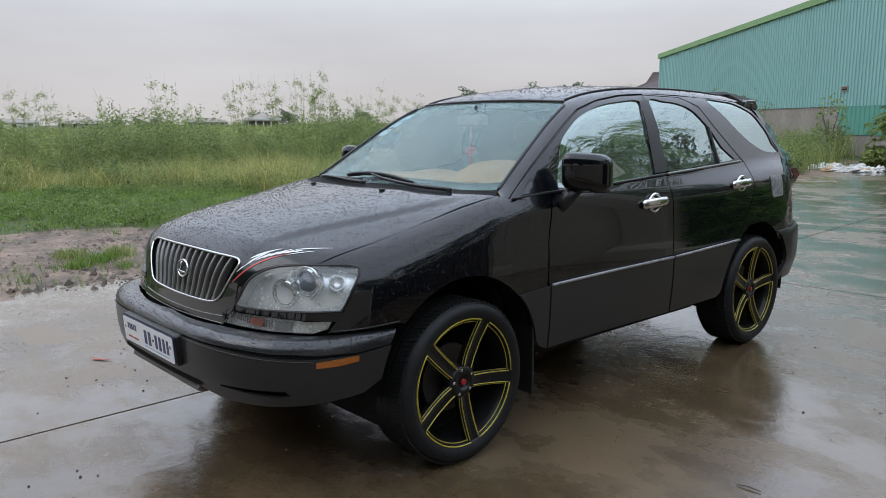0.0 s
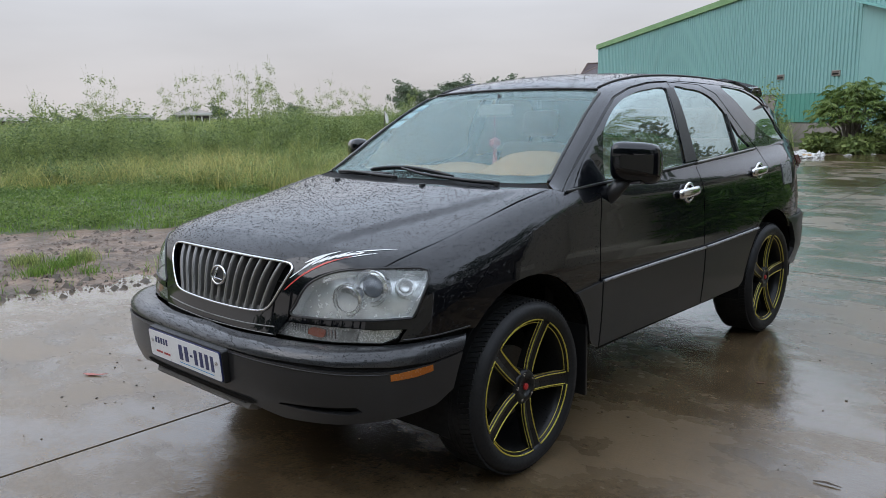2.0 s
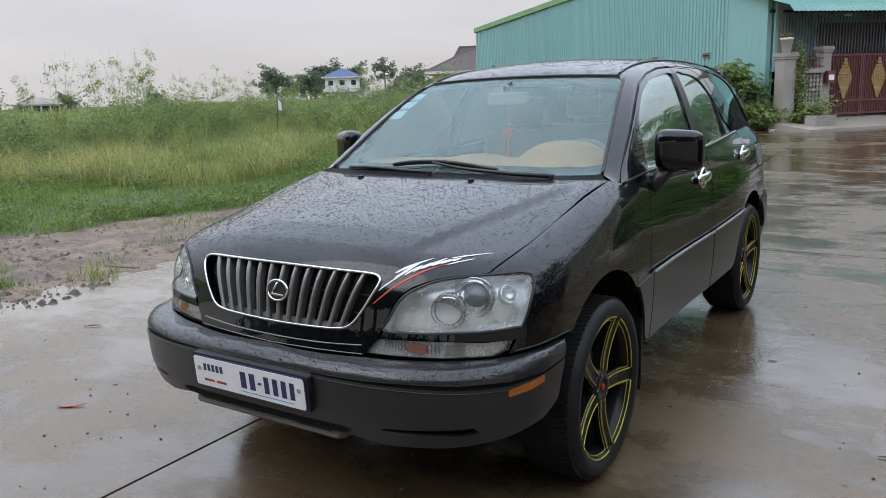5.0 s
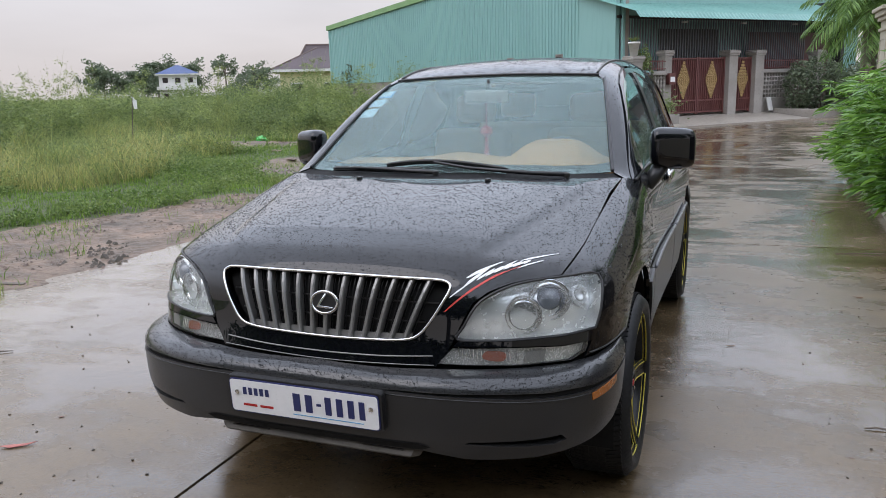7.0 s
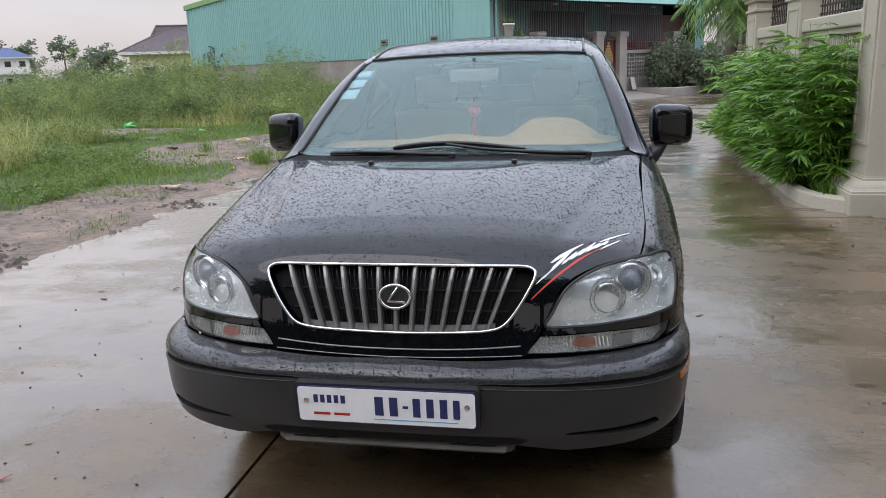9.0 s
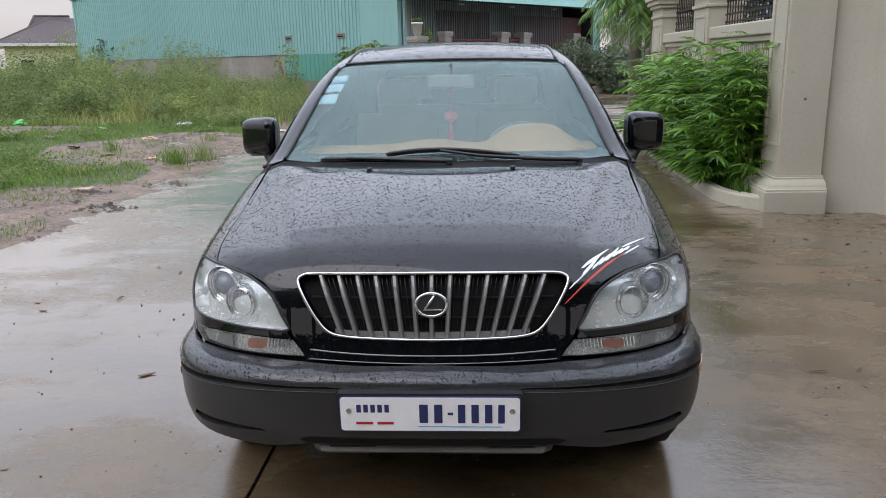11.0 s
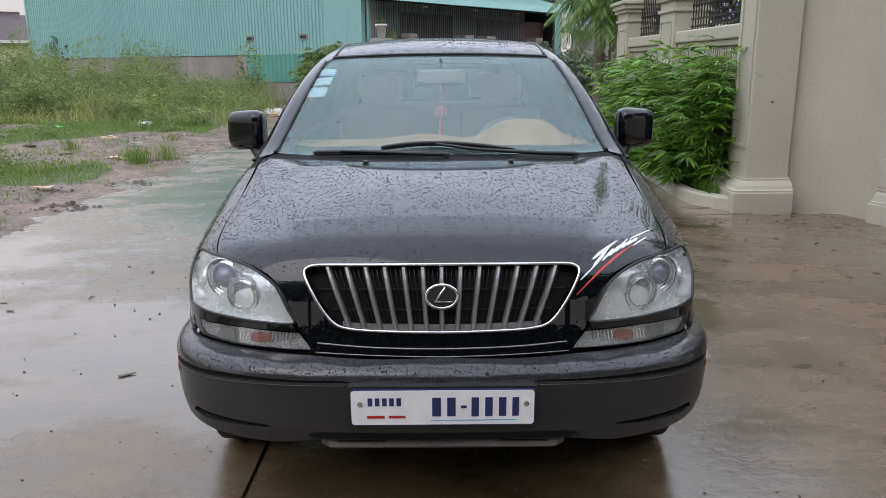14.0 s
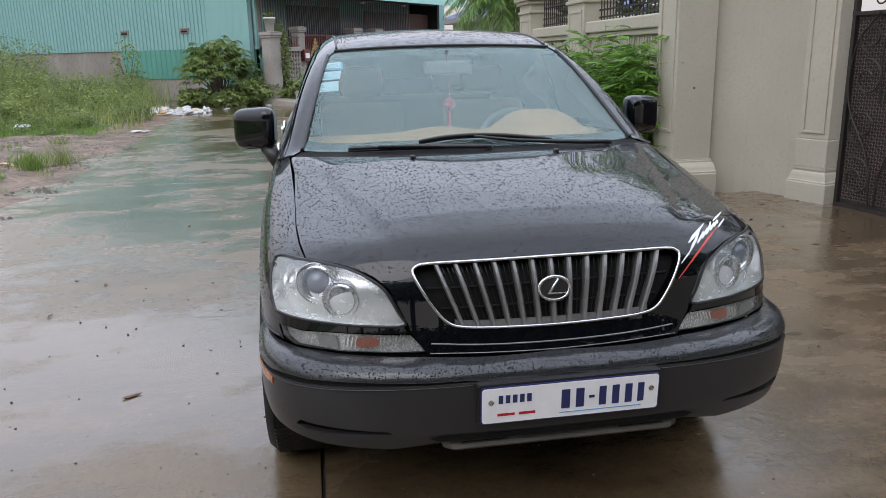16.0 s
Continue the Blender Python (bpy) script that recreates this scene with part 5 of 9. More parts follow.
rb = [(0, 3.60, 0.72), (0.5, 3.55, 0.72), (0.80, 3.36, 0.72), (0.885, 3.12, 0.715)] + arc(BASE, WHEEL_Z, 0.452, 52, 2, 0.89, 8) + [(0.86, 3.25, 0.37), (0.5, 3.52, 0.38), (0, 3.56, 0.38)]
skin("rear_bumper", rear_bumper, Straight((-0.35, -1, -0.25)), [p for p in rb], M["clad"], car, both=True, step=0.05, lip=0.03)
bm = bmesh.new()
slab(bm, [(-0.58, 2.93), (-0.5, 2.90), (0.5, 2.90), (0.58, 2.93), (0.60, 3.05), (0.56, 3.15), (0.3, 3.20), (-0.3, 3.20), (-0.56, 3.15), (-0.60, 3.05)], 1.585, 1.612)
for v in bm.verts:
    v.co.z += -0.10 * (abs(v.co.x) / 0.6) ** 6 - 0.10 * (v.co.y - 2.95) * (v.co.z < 1.6) + 0.042
part("spoiler", bm, M["paint"], car, "black roof spoiler", smooth=False)
for f_ in (1, -1):
    bm = slab(bmesh.new(), [(2.93, 1.535), (3.03, 1.50), (3.10, 1.50), (3.14, 1.53), (3.10, 1.575), (2.99, 1.575)], -0.012, 0.012, Matrix.Translation((f_ * 0.583, 0, 0)) @ Matrix(((0, 0, 1, 0), (1, 0, 0, 0), (0, 1, 0, 0), (0, 0, 0, 1))))
    part("spoiler_end", bm, M["paint"], car)

# lower cladding and sills
clad_f = [(0.89, 0.548, 0.392), (0.89, 0.548, 0.692), (0.89, 1.597, 0.694), (0.89, 1.597, 0.382)]
clad_r = [(0.89, 1.610, 0.382), (0.89, 1.610, 0.694), (0.89, 2.318, 0.712)] + arc(BASE, WHEEL_Z, 0.452, 131, 172, 0.89, 6) + [(0.89, 2.12, 0.385)]
clad_w = arc(0, WHEEL_Z, 0.462, 45, 12, 0.89, 7) + [(0.88, 0.475, 0.42), (0.88, 0.536, 0.39), (0.89, 0.538, 0.692)]
for nm, line, d in (("door_cladding", clad_f, door_fs), ("door_cladding", clad_r, door_rs), ("fender_cladding", clad_w, (car, car))):
    skin(nm, body, SIDE, line, M["clad"], tuple(d), "grey lower cladding", off=0.012, lip=0.02, both=True)
for flip, pair in ((1, 0), (-1, 1)):
    for y0, y1, z0, z1, d in ((0.552, 1.593, 0.692, 0.694, door_fs), (1.614, 2.33, 0.694, 0.712, door_rs)):
        pts = [(flip * (0.904 + SIDE_Y(y) * 1.0), y, z0 + (z1 - z0) * k / 12 + 0.004) for k, y in enumerate(np.linspace(y0, y1, 13))]
        # pale silver bead: the wet highlight on the cladding's top edge, as colour
        part("side_moulding", tube(bmesh.new(), pts, 0.008, 8), M["flap"], d[pair], smooth=True)
    pts = [(flip * x, y, z) for x, y, z in open_curve([(0.826, 0.36, 1.106), (0.824, 0.62, 1.118), (0.824, 1.1, 1.130), (0.816, 1.62, 1.152)])]
    part("belt_moulding", tube(bmesh.new(), pts, 0.007, 6), M["trim"], door_fs[pair], smooth=True)
    pts = [(flip * x, y, z) for x, y, z in open_curve([(0.816, 1.645, 1.152), (0.806, 2.1, 1.170), (0.785, 2.55, 1.186)])]
    part("belt_moulding", tube(bmesh.new(), pts, 0.008, 6), M["satin"], door_rs[pair], smooth=True)
    # mirror triangle at the front of the window
    sail = [(0.815, 0.42, 1.118), (0.772, 0.56, 1.222), (0.742, 0.70, 1.312), (0.735, 0.78, 1.335), (0.772, 0.728, 1.243), (0.81, 0.675, 1.128)]
    skin("mirror_triangle", body, SIDE, sail, M["paint"], door_fs[pair], off=0.004, lip=0.004, mirror=flip < 0)
    # frame between the rear door's two panes
    pts = [(flip * x, y, z) for x, y, z in ((0.790, 2.262, 1.186), (0.745, 2.266, 1.295), (0.703, 2.266, 1.405))]
    part("window_bar", tube(bmesh.new(), pts, 0.010, 6), M["trim"], door_rs[pair])
for i, y in enumerate((1.625,)):
    for flip, pair in ((1, 0), (-1, 1)):
        post = [(0.808, 1.53, 1.160), (0.735, 1.563, 1.34), (0.665, 1.59, 1.49), (0.637, 1.602, 1.556), (0.634, 1.695, 1.558), (0.66, 1.690, 1.49), (0.72, 1.68, 1.394), (0.802, 1.668, 1.166)]
        skin("centre_post", body, SIDE, post, M["trim"], door_fs[pair], "matt black window post", off=0.0025, lip=0.003, mirror=flip < 0)

# front bumper in two tones
edge_top = [(0, -0.872, 0.667), (0.4, -0.848, 0.667), (0.62, -0.775, 0.667), (0.76, -0.685, 0.667), (0.83, -0.595, 0.670), (0.862, -0.50, 0.672), (0.890, -0.365, 0.668)]
crease = [(0, -0.966, 0.632), (0.3, -0.955, 0.629), (0.55, -0.905, 0.622), (0.72, -0.82, 0.612), (0.83, -0.69, 0.602), (0.88, -0.55, 0.60), (0.893, -0.40, 0.61)]
bottom = [(0.893, -0.450, 0.48), (0.885, -0.53, 0.44), (0.84, -0.68, 0.425), (0.70, -0.82, 0.413), (0.5, -0.89, 0.412), (0.36, -0.91, 0.436), (0, -0.92, 0.44)]
bumper = skin("front_bumper", fender_bumper, NOSE, mirrored(edge_top + [tuple(p) for p in crease[::-1]]), M["clad_wet"], car, "grey front bumper, wet on top", step=0.03, lip=0.012)
lower = [tuple(np.array(p) - (0, 0, 0.004)) for p in crease]
slit = [(0.50, -0.915, 0.470), (0.62, -0.872, 0.461), (0.735, -0.80, 0.452), (0.765, -0.765, 0.462), (0.755, -0.785, 0.482), (0.62, -0.873, 0.480), (0.515, -0.912, 0.477)]
slit_r = [(-x, y, z) for x, y, z in slit]
skin("bumper_face", fender_bumper, LEVEL, mirrored(lower + [(0.895, -0.43, 0.54)] + bottom), M["clad"], bumper, "matt grey lower bumper", holes=[slit, slit_r], step=0.03, lip=0.02)
seam = mirrored([(x, y, z + 0.025) for x, y, z in crease] + [(x, y, z - 0.035) for x, y, z in reversed(crease)])
skin("bumper_seam", fender_bumper, LEVEL, seam, M["dark"], bumper, off=-0.008, lip=0, step=0.03)
for flip in (False, True):
    hollow = [(0.46, -0.92, 0.435), (0.80, -0.73, 0.435), (0.81, -0.72, 0.505), (0.46, -0.92, 0.505)]
    skin("slit_backing", fender_bumper, LEVEL, hollow, M["dark"], bumper, off=-0.03, lip=0, step=0.05, mirror=flip)
intake = mirrored([(0, -0.95, 0.462), (0.36, -0.94, 0.462), (0.40, -0.93, 0.454), (0.37, -0.92, 0.442), (0, -0.93, 0.442)])
skin("bumper_recess", fender_bumper, LEVEL, intake, M["dark"], bumper, off=0.003, lip=0)
bm, rows_ = bmesh.new(), []
for y, z, half in ((-0.86, 0.446, 0.366), (-0.915, 0.446, 0.376), (-0.934, 0.410, 0.360), (-0.929, 0.403, 0.352), (-0.86, 0.403, 0.352)):
    rows_.append([bm.verts.new((f_ * half, y + 0.02 * (abs(f_) > 0.95), z)) for f_ in (-1, -0.93, 0, 0.93, 1)])
for p_, q_ in zip(rows_, rows_[1:] + rows_[:1]):
    for j in range(4):
        bm.faces.new((p_[j], p_[j + 1], q_[j + 1], q_[j]))
bm.faces.new([r[0] for r in rows_]), bm.faces.new([r[4] for r in rows_][::-1])
skid = part("skid_plate", bm, M["skid"], car, "dirty silver skid plate under the bumper")
for x in (-0.24, 0.24):
    part("skid_groove", cube((x - 0.07, -0.9305, 0.423), (x + 0.07, -0.9245, 0.427)), M["trim"], skid)
marker = [(0.85, -0.712, 0.566), (0.875, -0.62, 0.566), (0.885, -0.548, 0.572), (0.885, -0.548, 0.594), (0.875, -0.62, 0.592), (0.85, -0.712, 0.588)]
for flip in (False, True):
    skin("side_marker", fender_bumper, LEVEL, marker, M["amber"], bumper, "amber side marker lamp", off=0.003, lip=0.006, step=0.02, mirror=flip)


def strip(name, f, view, pts, radius, material, parent, label="", off=0.0, sides=6, both=False):
    """A thin bead laid along the skin."""
    line = open_curve(pts)
    p, _ = meet(f, *view.rays(view.flat(line)))
    p = p + normals(f, p) * off
    for flip in (1, -1) if both else (1,):
        part(name, tube(bmesh.new(), [(flip * x, y, z) for x, y, z in p], radius, sides), material, parent, label, True)


strip("chrome_line", body, FRONT, [(-0.375, -0.83, 0.699), (-0.2, -0.845, 0.688), (0, -0.85, 0.684), (0.2, -0.845, 0.688), (0.375, -0.83, 0.699)], 0.0028, M["satin"], hood, "thin silver line under the grille", off=0.001)
strip("lower_line", body, FRONT, [(-0.38, -0.84, 0.672), (0, -0.855, 0.661), (0.38, -0.84, 0.672)], 0.002, M["satin"], hood, off=0.001)
strip("crease_line", fender_bumper, LEVEL, [(0.27, -0.96, 0.616), (0.55, -0.905, 0.609), (0.72, -0.82, 0.599), (0.82, -0.70, 0.590)], 0.0022, M["trim"], bumper, off=0.0, both=True)
strip("shut_line", body, SIDE, [(0.80, -0.615, 0.682), (0.85, -0.52, 0.682), (0.886, -0.35, 0.687)], 0.003, M["clad"], car, off=0.001, both=True)

void = mirrored([(0, -0.85, 0.72), (0.40, -0.83, 0.73), (0.45, -0.81, 0.70), (0.42, -0.83, 0.64), (0, -0.86, 0.63)])
skin("nose_backing", body, FRONT, void, M["dark"], car, off=-0.022, lip=0, step=0.05)

# grille
grille = thing("grille", "", "")
grille.parent = car
grille_back = skin("grille_mesh", body, FRONT, grille_line, M["dark"], grille, off=-0.035, lip=0)
p, _ = meet(body, *FRONT.rays(FRONT.flat(rounded(grille_line, 3))))
p = p + normals(body, p) * 0.002
bm = tube(bmesh.new(), [tuple(v) for v in p] + [tuple(p[0])], 0.0050, 8, False)
part("chrome_frame", bm, M["chrome"], grille, "chrome grille surround", True)
gl = np.array(grille_line)
for k in range(15):
    x = (k - 7) * 0.0575
    lean = x * 0.80
    if abs(x) > 0.39:
        continue
    side = gl[(gl[:, 2] < 0.90)]
    z0 = 0.731 + 0.05 * max(0, (abs(lean) - 0.25) / 0.1) ** 2 + 0.004
    rows_ = []
    for s in np.linspace(0, 1, 7):
        z = z0 + (0.919 - z0) * s
        rows_.append((lean + (x - lean) * s, -0.7, z))
    q, _ = meet(body, *FRONT.rays(FRONT.flat(rows_)))
    bm = bmesh.new()
    rings = []
    for v in q:
        rings.append([bm.verts.new(Vector(v) + Vector(o)) for o in ((-0.0075, 0.03, 0), (-0.0075, 0.004, 0), (-0.004, -0.002, 0), (0.004, -0.002, 0), (0.0075, 0.004, 0), (0.0075, 0.03, 0))])
    for a, b in zip(rings, rings[1:]):
        for j in range(6):
            bm.faces.new((a[j], a[(j + 1) % 6], b[(j + 1) % 6], b[j]))
    bm.faces.new(rings[0][::-1]), bm.faces.new(rings[-1])
    part("grille_bar", bm, M["satin"], grille, "satin silver upright bar")
    for dx in (0.0145, 0.029, 0.0435):
        if abs(x + dx) < 0.37:
            pts = [(v[0] + dx, v[1] + 0.026, v[2]) for v in q]
            part("grille_vane", tube(bmesh.new(), pts, 0.0017, 4), M["rim"], grille)
for z in (0.79, 0.85):
    w = 0.335 if z < 0.8 else 0.375
    pts, _ = meet(body, *FRONT.rays(FRONT.flat([(x, -0.8, z) for x in np.linspace(-w, w, 13)])))
    part("grille_rail", tube(bmesh.new(), [(v[0], v[1] + 0.028, v[2]) for v in pts], 0.003, 4), M["trim"], grille)
ledge_ = mirrored([(0, -0.83, 0.752), (0.18, -0.83, 0.755), (0.27, -0.825, 0.758), (0.30, -0.82, 0.762), (0.30, -0.827, 0.750), (0.27, -0.829, 0.743), (0.18, -0.832, 0.737), (0, -0.835, 0.733)])
skin("grille_ledge", body, FRONT, ledge_, M["satin"], grille, off=-0.014, lip=0.01)
badge = grille
o = meet(body, *FRONT.rays(FRONT.flat([(0, -0.8, 0.838)])))[0][0]
BM = Matrix.Translation((0, o[1] - 0.006, 0.838)) @ Matrix.Rotation(radians(80), 4, "X") @ Matrix.Rotation(radians(180), 4, "Z")
ring = [BM @ Vector((0.047 * math.cos(a), 0.035 * math.sin(a), 0)) for a in np.linspace(0, 2 * math.pi, 41)]
part("badge_disc", slab(bmesh.new(), [(0.045 * math.cos(a), 0.033 * math.sin(a)) for a in np.linspace(0, 2 * math.pi, 36)[:-1]], -0.006, 0.002, BM), M["trim"], badge)
part("badge_ring", tube(bmesh.new(), ring, 0.0055, 8, False), M["chrome"], badge, "chrome oval emblem", True)
part("badge_stroke", tube(bmesh.new(), [(0.010, o[1] - 0.012, 0.868), (-0.020, o[1] - 0.014, 0.826), (0.033, o[1] - 0.013, 0.823)], [0.004, 0.0072, 0.004], 6), M["chrome"], badge, "", True)

# headlights and turn signals
for flip, side_name in ((False, "left"), (True, "right")):
    f_ = -1 if flip else 1
    head = thing("headlight", "", "")
    head.parent = car
    tagged(head, "large clear headlight, slightly fogged")
    line = rounded(headlight_line, 3)
    skin("reflector", body, NOSE, line, M["lamp_house"], head, off=-0.05, lip=0, mirror=flip)
    skin("lens", body, NOSE, line, M["lens"], head, "clear plastic lens", off=-0.001, lip=0, mirror=flip).visible_shadow = False
    rim_, _ = meet(body, *NOSE.rays(NOSE.flat(line)))
    deep_, bm = rim_ - normals(body, rim_) * 0.05, bmesh.new()
    a_, b_ = ([bm.verts.new((f_ * v[0], v[1], v[2])) for v in q_] for q_ in (rim_ - normals(body, rim_) * 0.003, deep_))
    for k in range(len(a_)):
        bm.faces.new((a_[k], a_[(k + 1) % len(a_)], b_[(k + 1) % len(a_)], b_[k]))
    part("housing_wall", bm, M["lamp_house"], head)
    part("seal", tube(bmesh.new(), [(f_ * v[0], v[1], v[2]) for v in np.vstack([rim_, rim_[:1]])], 0.0045, 6, False), M["trim"], head)
    for (x, z, r, dark_) in ((0.655, 0.852, 0.054, True), (0.545, 0.810, 0.047, False)):
        s = meet(body, *LEVEL.rays(LEVEL.flat([(x, -0.66, z)])))[0][0]
        place = Matrix.Translation((f_ * s[0], s[1] + 0.044, s[2])) @ Matrix.Rotation(radians(90), 4, "X") @ Matrix.Rotation(radians(f_ * 20), 4, "Y")
        part("lamp_bowl", lathe(bmesh.new(), [(r * 1.24, -0.030), (r * 1.20, -0.006), (r * 1.18, -0.004), (r * 1.14, -0.012), (r * 1.02, -0.013), (r * 0.97, -0.005), (r * 0.90, -0.006), (r * 0.84, -0.016), (r * 0.55, -0.034)], 36, place, False), M["lamp_shell"], head, "", True)
        for q_ in (1.19, 0.94):
            part("lamp_ring", tube(bmesh.new(), [place @ Vector((r * q_ * math.cos(a), r * q_ * math.sin(a), -0.003)) for a in np.linspace(0, 2 * math.pi, 37)], 0.0022, 5, False), M["chrome"], head, "thin chrome ring", True)
        if dark_:
            part("projector", lathe(bmesh.new(), [(r * 0.72, -0.03), (r * 0.70, -0.012), (r * 0.52, 0.002), (r * 0.25, 0.010), (0.0, 0.012)], 24, place), surface("projector_glass", (0.10, 0.12, 0.15), (0.07, 0.085, 0.11), 0.06, big=20, small=60, coat=1.0), head, "smoky projector lens", True)
        else:
            part("bulb_reflector", lathe(bmesh.new(), [(r * 0.84, -0.016), (r * 0.5, -0.032), (r * 0.18, -0.036), (r * 0.16, -0.014), (0.0, -0.012)], 24, place), M["ribbed"], head, "", True)
            for k in range(9):
                o = (k - 4) * r * 0.17
                h_ = math.sqrt(max((r * 0.8) ** 2 - o * o, 0))
                part("lamp_flute", tube(bmesh.new(), [place @ Vector((o, -h_, -0.018)), place @ Vector((o, h_, -0.018))], 0.0016, 4), M["chrome"], head)
    for x, y, z, r in ((0.772, -0.56, 0.868, 0.026),):
        s = meet(body, *LEVEL.rays(LEVEL.flat([(x, y, z)])))[0]
        n_ = normals(body, s)[0] * (f_, 1, 1)
        c = s[0] * (f_, 1, 1) - n_ * 0.036
        place = Matrix.Translation(tuple(c)) @ Vector((0, 0, 1)).rotation_difference(Vector(tuple(n_))).to_matrix().to_4x4()
        part("corner_bowl", lathe(bmesh.new(), [(r * 1.3, -0.012), (r * 1.25, 0.004), (r * 1.1, 0.004), (r * 0.95, -0.004), (r * 0.6, -0.012), (0.0, -0.014)], 24, place, False), M["lamp_house"], head, "small reflector dish", True)
        part("bowl_ring", tube(bmesh.new(), [place @ Vector((r * 0.72 * math.cos(a), r * 0.72 * math.sin(a), -0.004)) for a in np.linspace(0, 2 * math.pi, 25)], 0.0016, 5, False), M["satin"], head)
    turn = thing("turn_signal", "", "")
    turn.parent = car
    tagged(turn, "narrow ribbed turn signal below the headlight")
    skin("signal_shell", body, NOSE, signal_line, M["ribbed"], turn, off=-0.02, lip=-0.018, mirror=flip)
    skin("signal_lens", body, NOSE, signal_line, M["lens"], turn, off=-0.001, lip=0, mirror=flip).visible_shadow = False
    bulb = rounded([(0.527, -0.80, 0.692), (0.530, -0.79, 0.713), (0.590, -0.78, 0.714), (0.588, -0.79, 0.690)], 3).tolist()
    skin("bulb_window", body, NOSE, bulb, M["signal_red"], turn, "orange bulb window", off=-0.010, lip=0.006, mirror=flip)
    recess = [(0.645, -0.765, 0.684), (0.655, -0.755, 0.718), (0.705, -0.72, 0.716), (0.700, -0.73, 0.682)]
    skin("bulb_recess", body, NOSE, recess, M["grey_in"], turn, "smoky clear bulb window", off=-0.008, lip=0.004, mirror=flip)
    for k in range(16):
        x = 0.44 + k * 0.0125
        q, _ = meet(body, *NOSE.rays(NOSE.flat([(x, -0.8 + 0.4 * max(x - 0.5, 0) ** 1.3, z) for z in (0.684, 0.70, 0.716)])))
        part("lens_rib", tube(bmesh.new(), [(f_ * v[0], v[1] + 0.014, v[2]) for v in q], 0.0022, 4), M["chrome"], turn)
    # black bar between the two lamps
    bar_ = [(0.435, -0.812, 0.728), (0.45, -0.806, 0.747), (0.627, -0.756, 0.748), (0.745, -0.683, 0.749), (0.815, -0.60, 0.750), (0.832, -0.575, 0.755), (0.832, -0.59, 0.72), (0.75, -0.687, 0.724), (0.60, -0.772, 0.731)]
    skin("lamp_bar", body, NOSE, bar_, M["paint"], car, off=0.002, mirror=flip)

    behind = [(0.38, -0.83, 0.655), (0.43, -0.81, 0.74), (0.60, -0.76, 0.74), (0.75, -0.68, 0.74), (0.835, -0.56, 0.74), (0.86, -0.52, 0.66), (0.80, -0.64, 0.655), (0.64, -0.77, 0.655)]
    skin("lamp_backing", body, NOSE, behind, M["dark"], car, off=-0.03, lip=0, mirror=flip)

# shell behind the panels, so that gaps stay dark
shell = mirrored([(0, -0.80, 0.60), (0.40, -0.78, 0.64), (0.6, -0.70, 0.70), (0.74, -0.56, 0.92), (0.765, -0.1, 1.0), (0.79, 0.30, 1.05), (0.70, 0.25, 1.10), (0, 0.12, 1.10)])
skin("inner_nose", body, SLOPE, shell, M["dark"], car, off=-0.06, lip=0, step=0.06)
inner = [(0.85, -0.5, 0.66), (0.84, -0.45, 0.86), (0.80, 0.3, 1.05), (0.80, 1.6, 1.10), (0.80, 2.6, 1.12), (0.78, 3.3, 1.05), (0.8, 3.35, 0.45)] + arc(BASE, WHEEL_Z, 0.46, 15, 165, 0.89) + [(0.85, 1.9, 0.35), (0.85, 0.6, 0.35)] + arc(0, WHEEL_Z, 0.475, 20, 150, 0.89)
skin("inner_side", body, SIDE, inner, M["dark"], car, off=-0.025, lip=0, step=0.08, both=True)
part("floor_pan", cube((-0.60, -0.45, 0.29), (0.60, 3.2, 0.37)), M["dark"], car)
part("bulkhead", cube((-0.76, 0.30, 0.3), (0.76, 0.36, 1.06)), M["dark"], car)
part("engine_block", cube((-0.50, -0.62, 0.36), (0.50, 0.25, 0.80)), M["dark"], car)
for y in (0.0, BASE):
    for flip in (1, -1):
        bm = bmesh.new()
        r = 0.462 if y < 1 else 0.45
        angs = np.linspace(radians(-8), radians(188), 22)
        rows_ = [[bm.verts.new((flip * x, y + r * math.cos(a), WHEEL_Z + r * math.sin(a))) for a in angs] for x in (0.872, 0.52)]
        for k in range(len(angs) - 1):
            bm.faces.new((rows_[0][k], rows_[0][k + 1], rows_[1][k + 1], rows_[1][k]))
        bm.faces.new(rows_[1])
        part("arch_liner", bm, M["dark"], car)
        if y < 1:
            part("mud_flap", cube((flip * 0.72, 0.432, 0.19), (flip * 0.885, 0.446, 0.56), 0.004) if flip > 0 else cube((-0.885, 0.432, 0.19), (-0.72, 0.446, 0.56), 0.004), M["trim"], car, "black rubber mud flap")


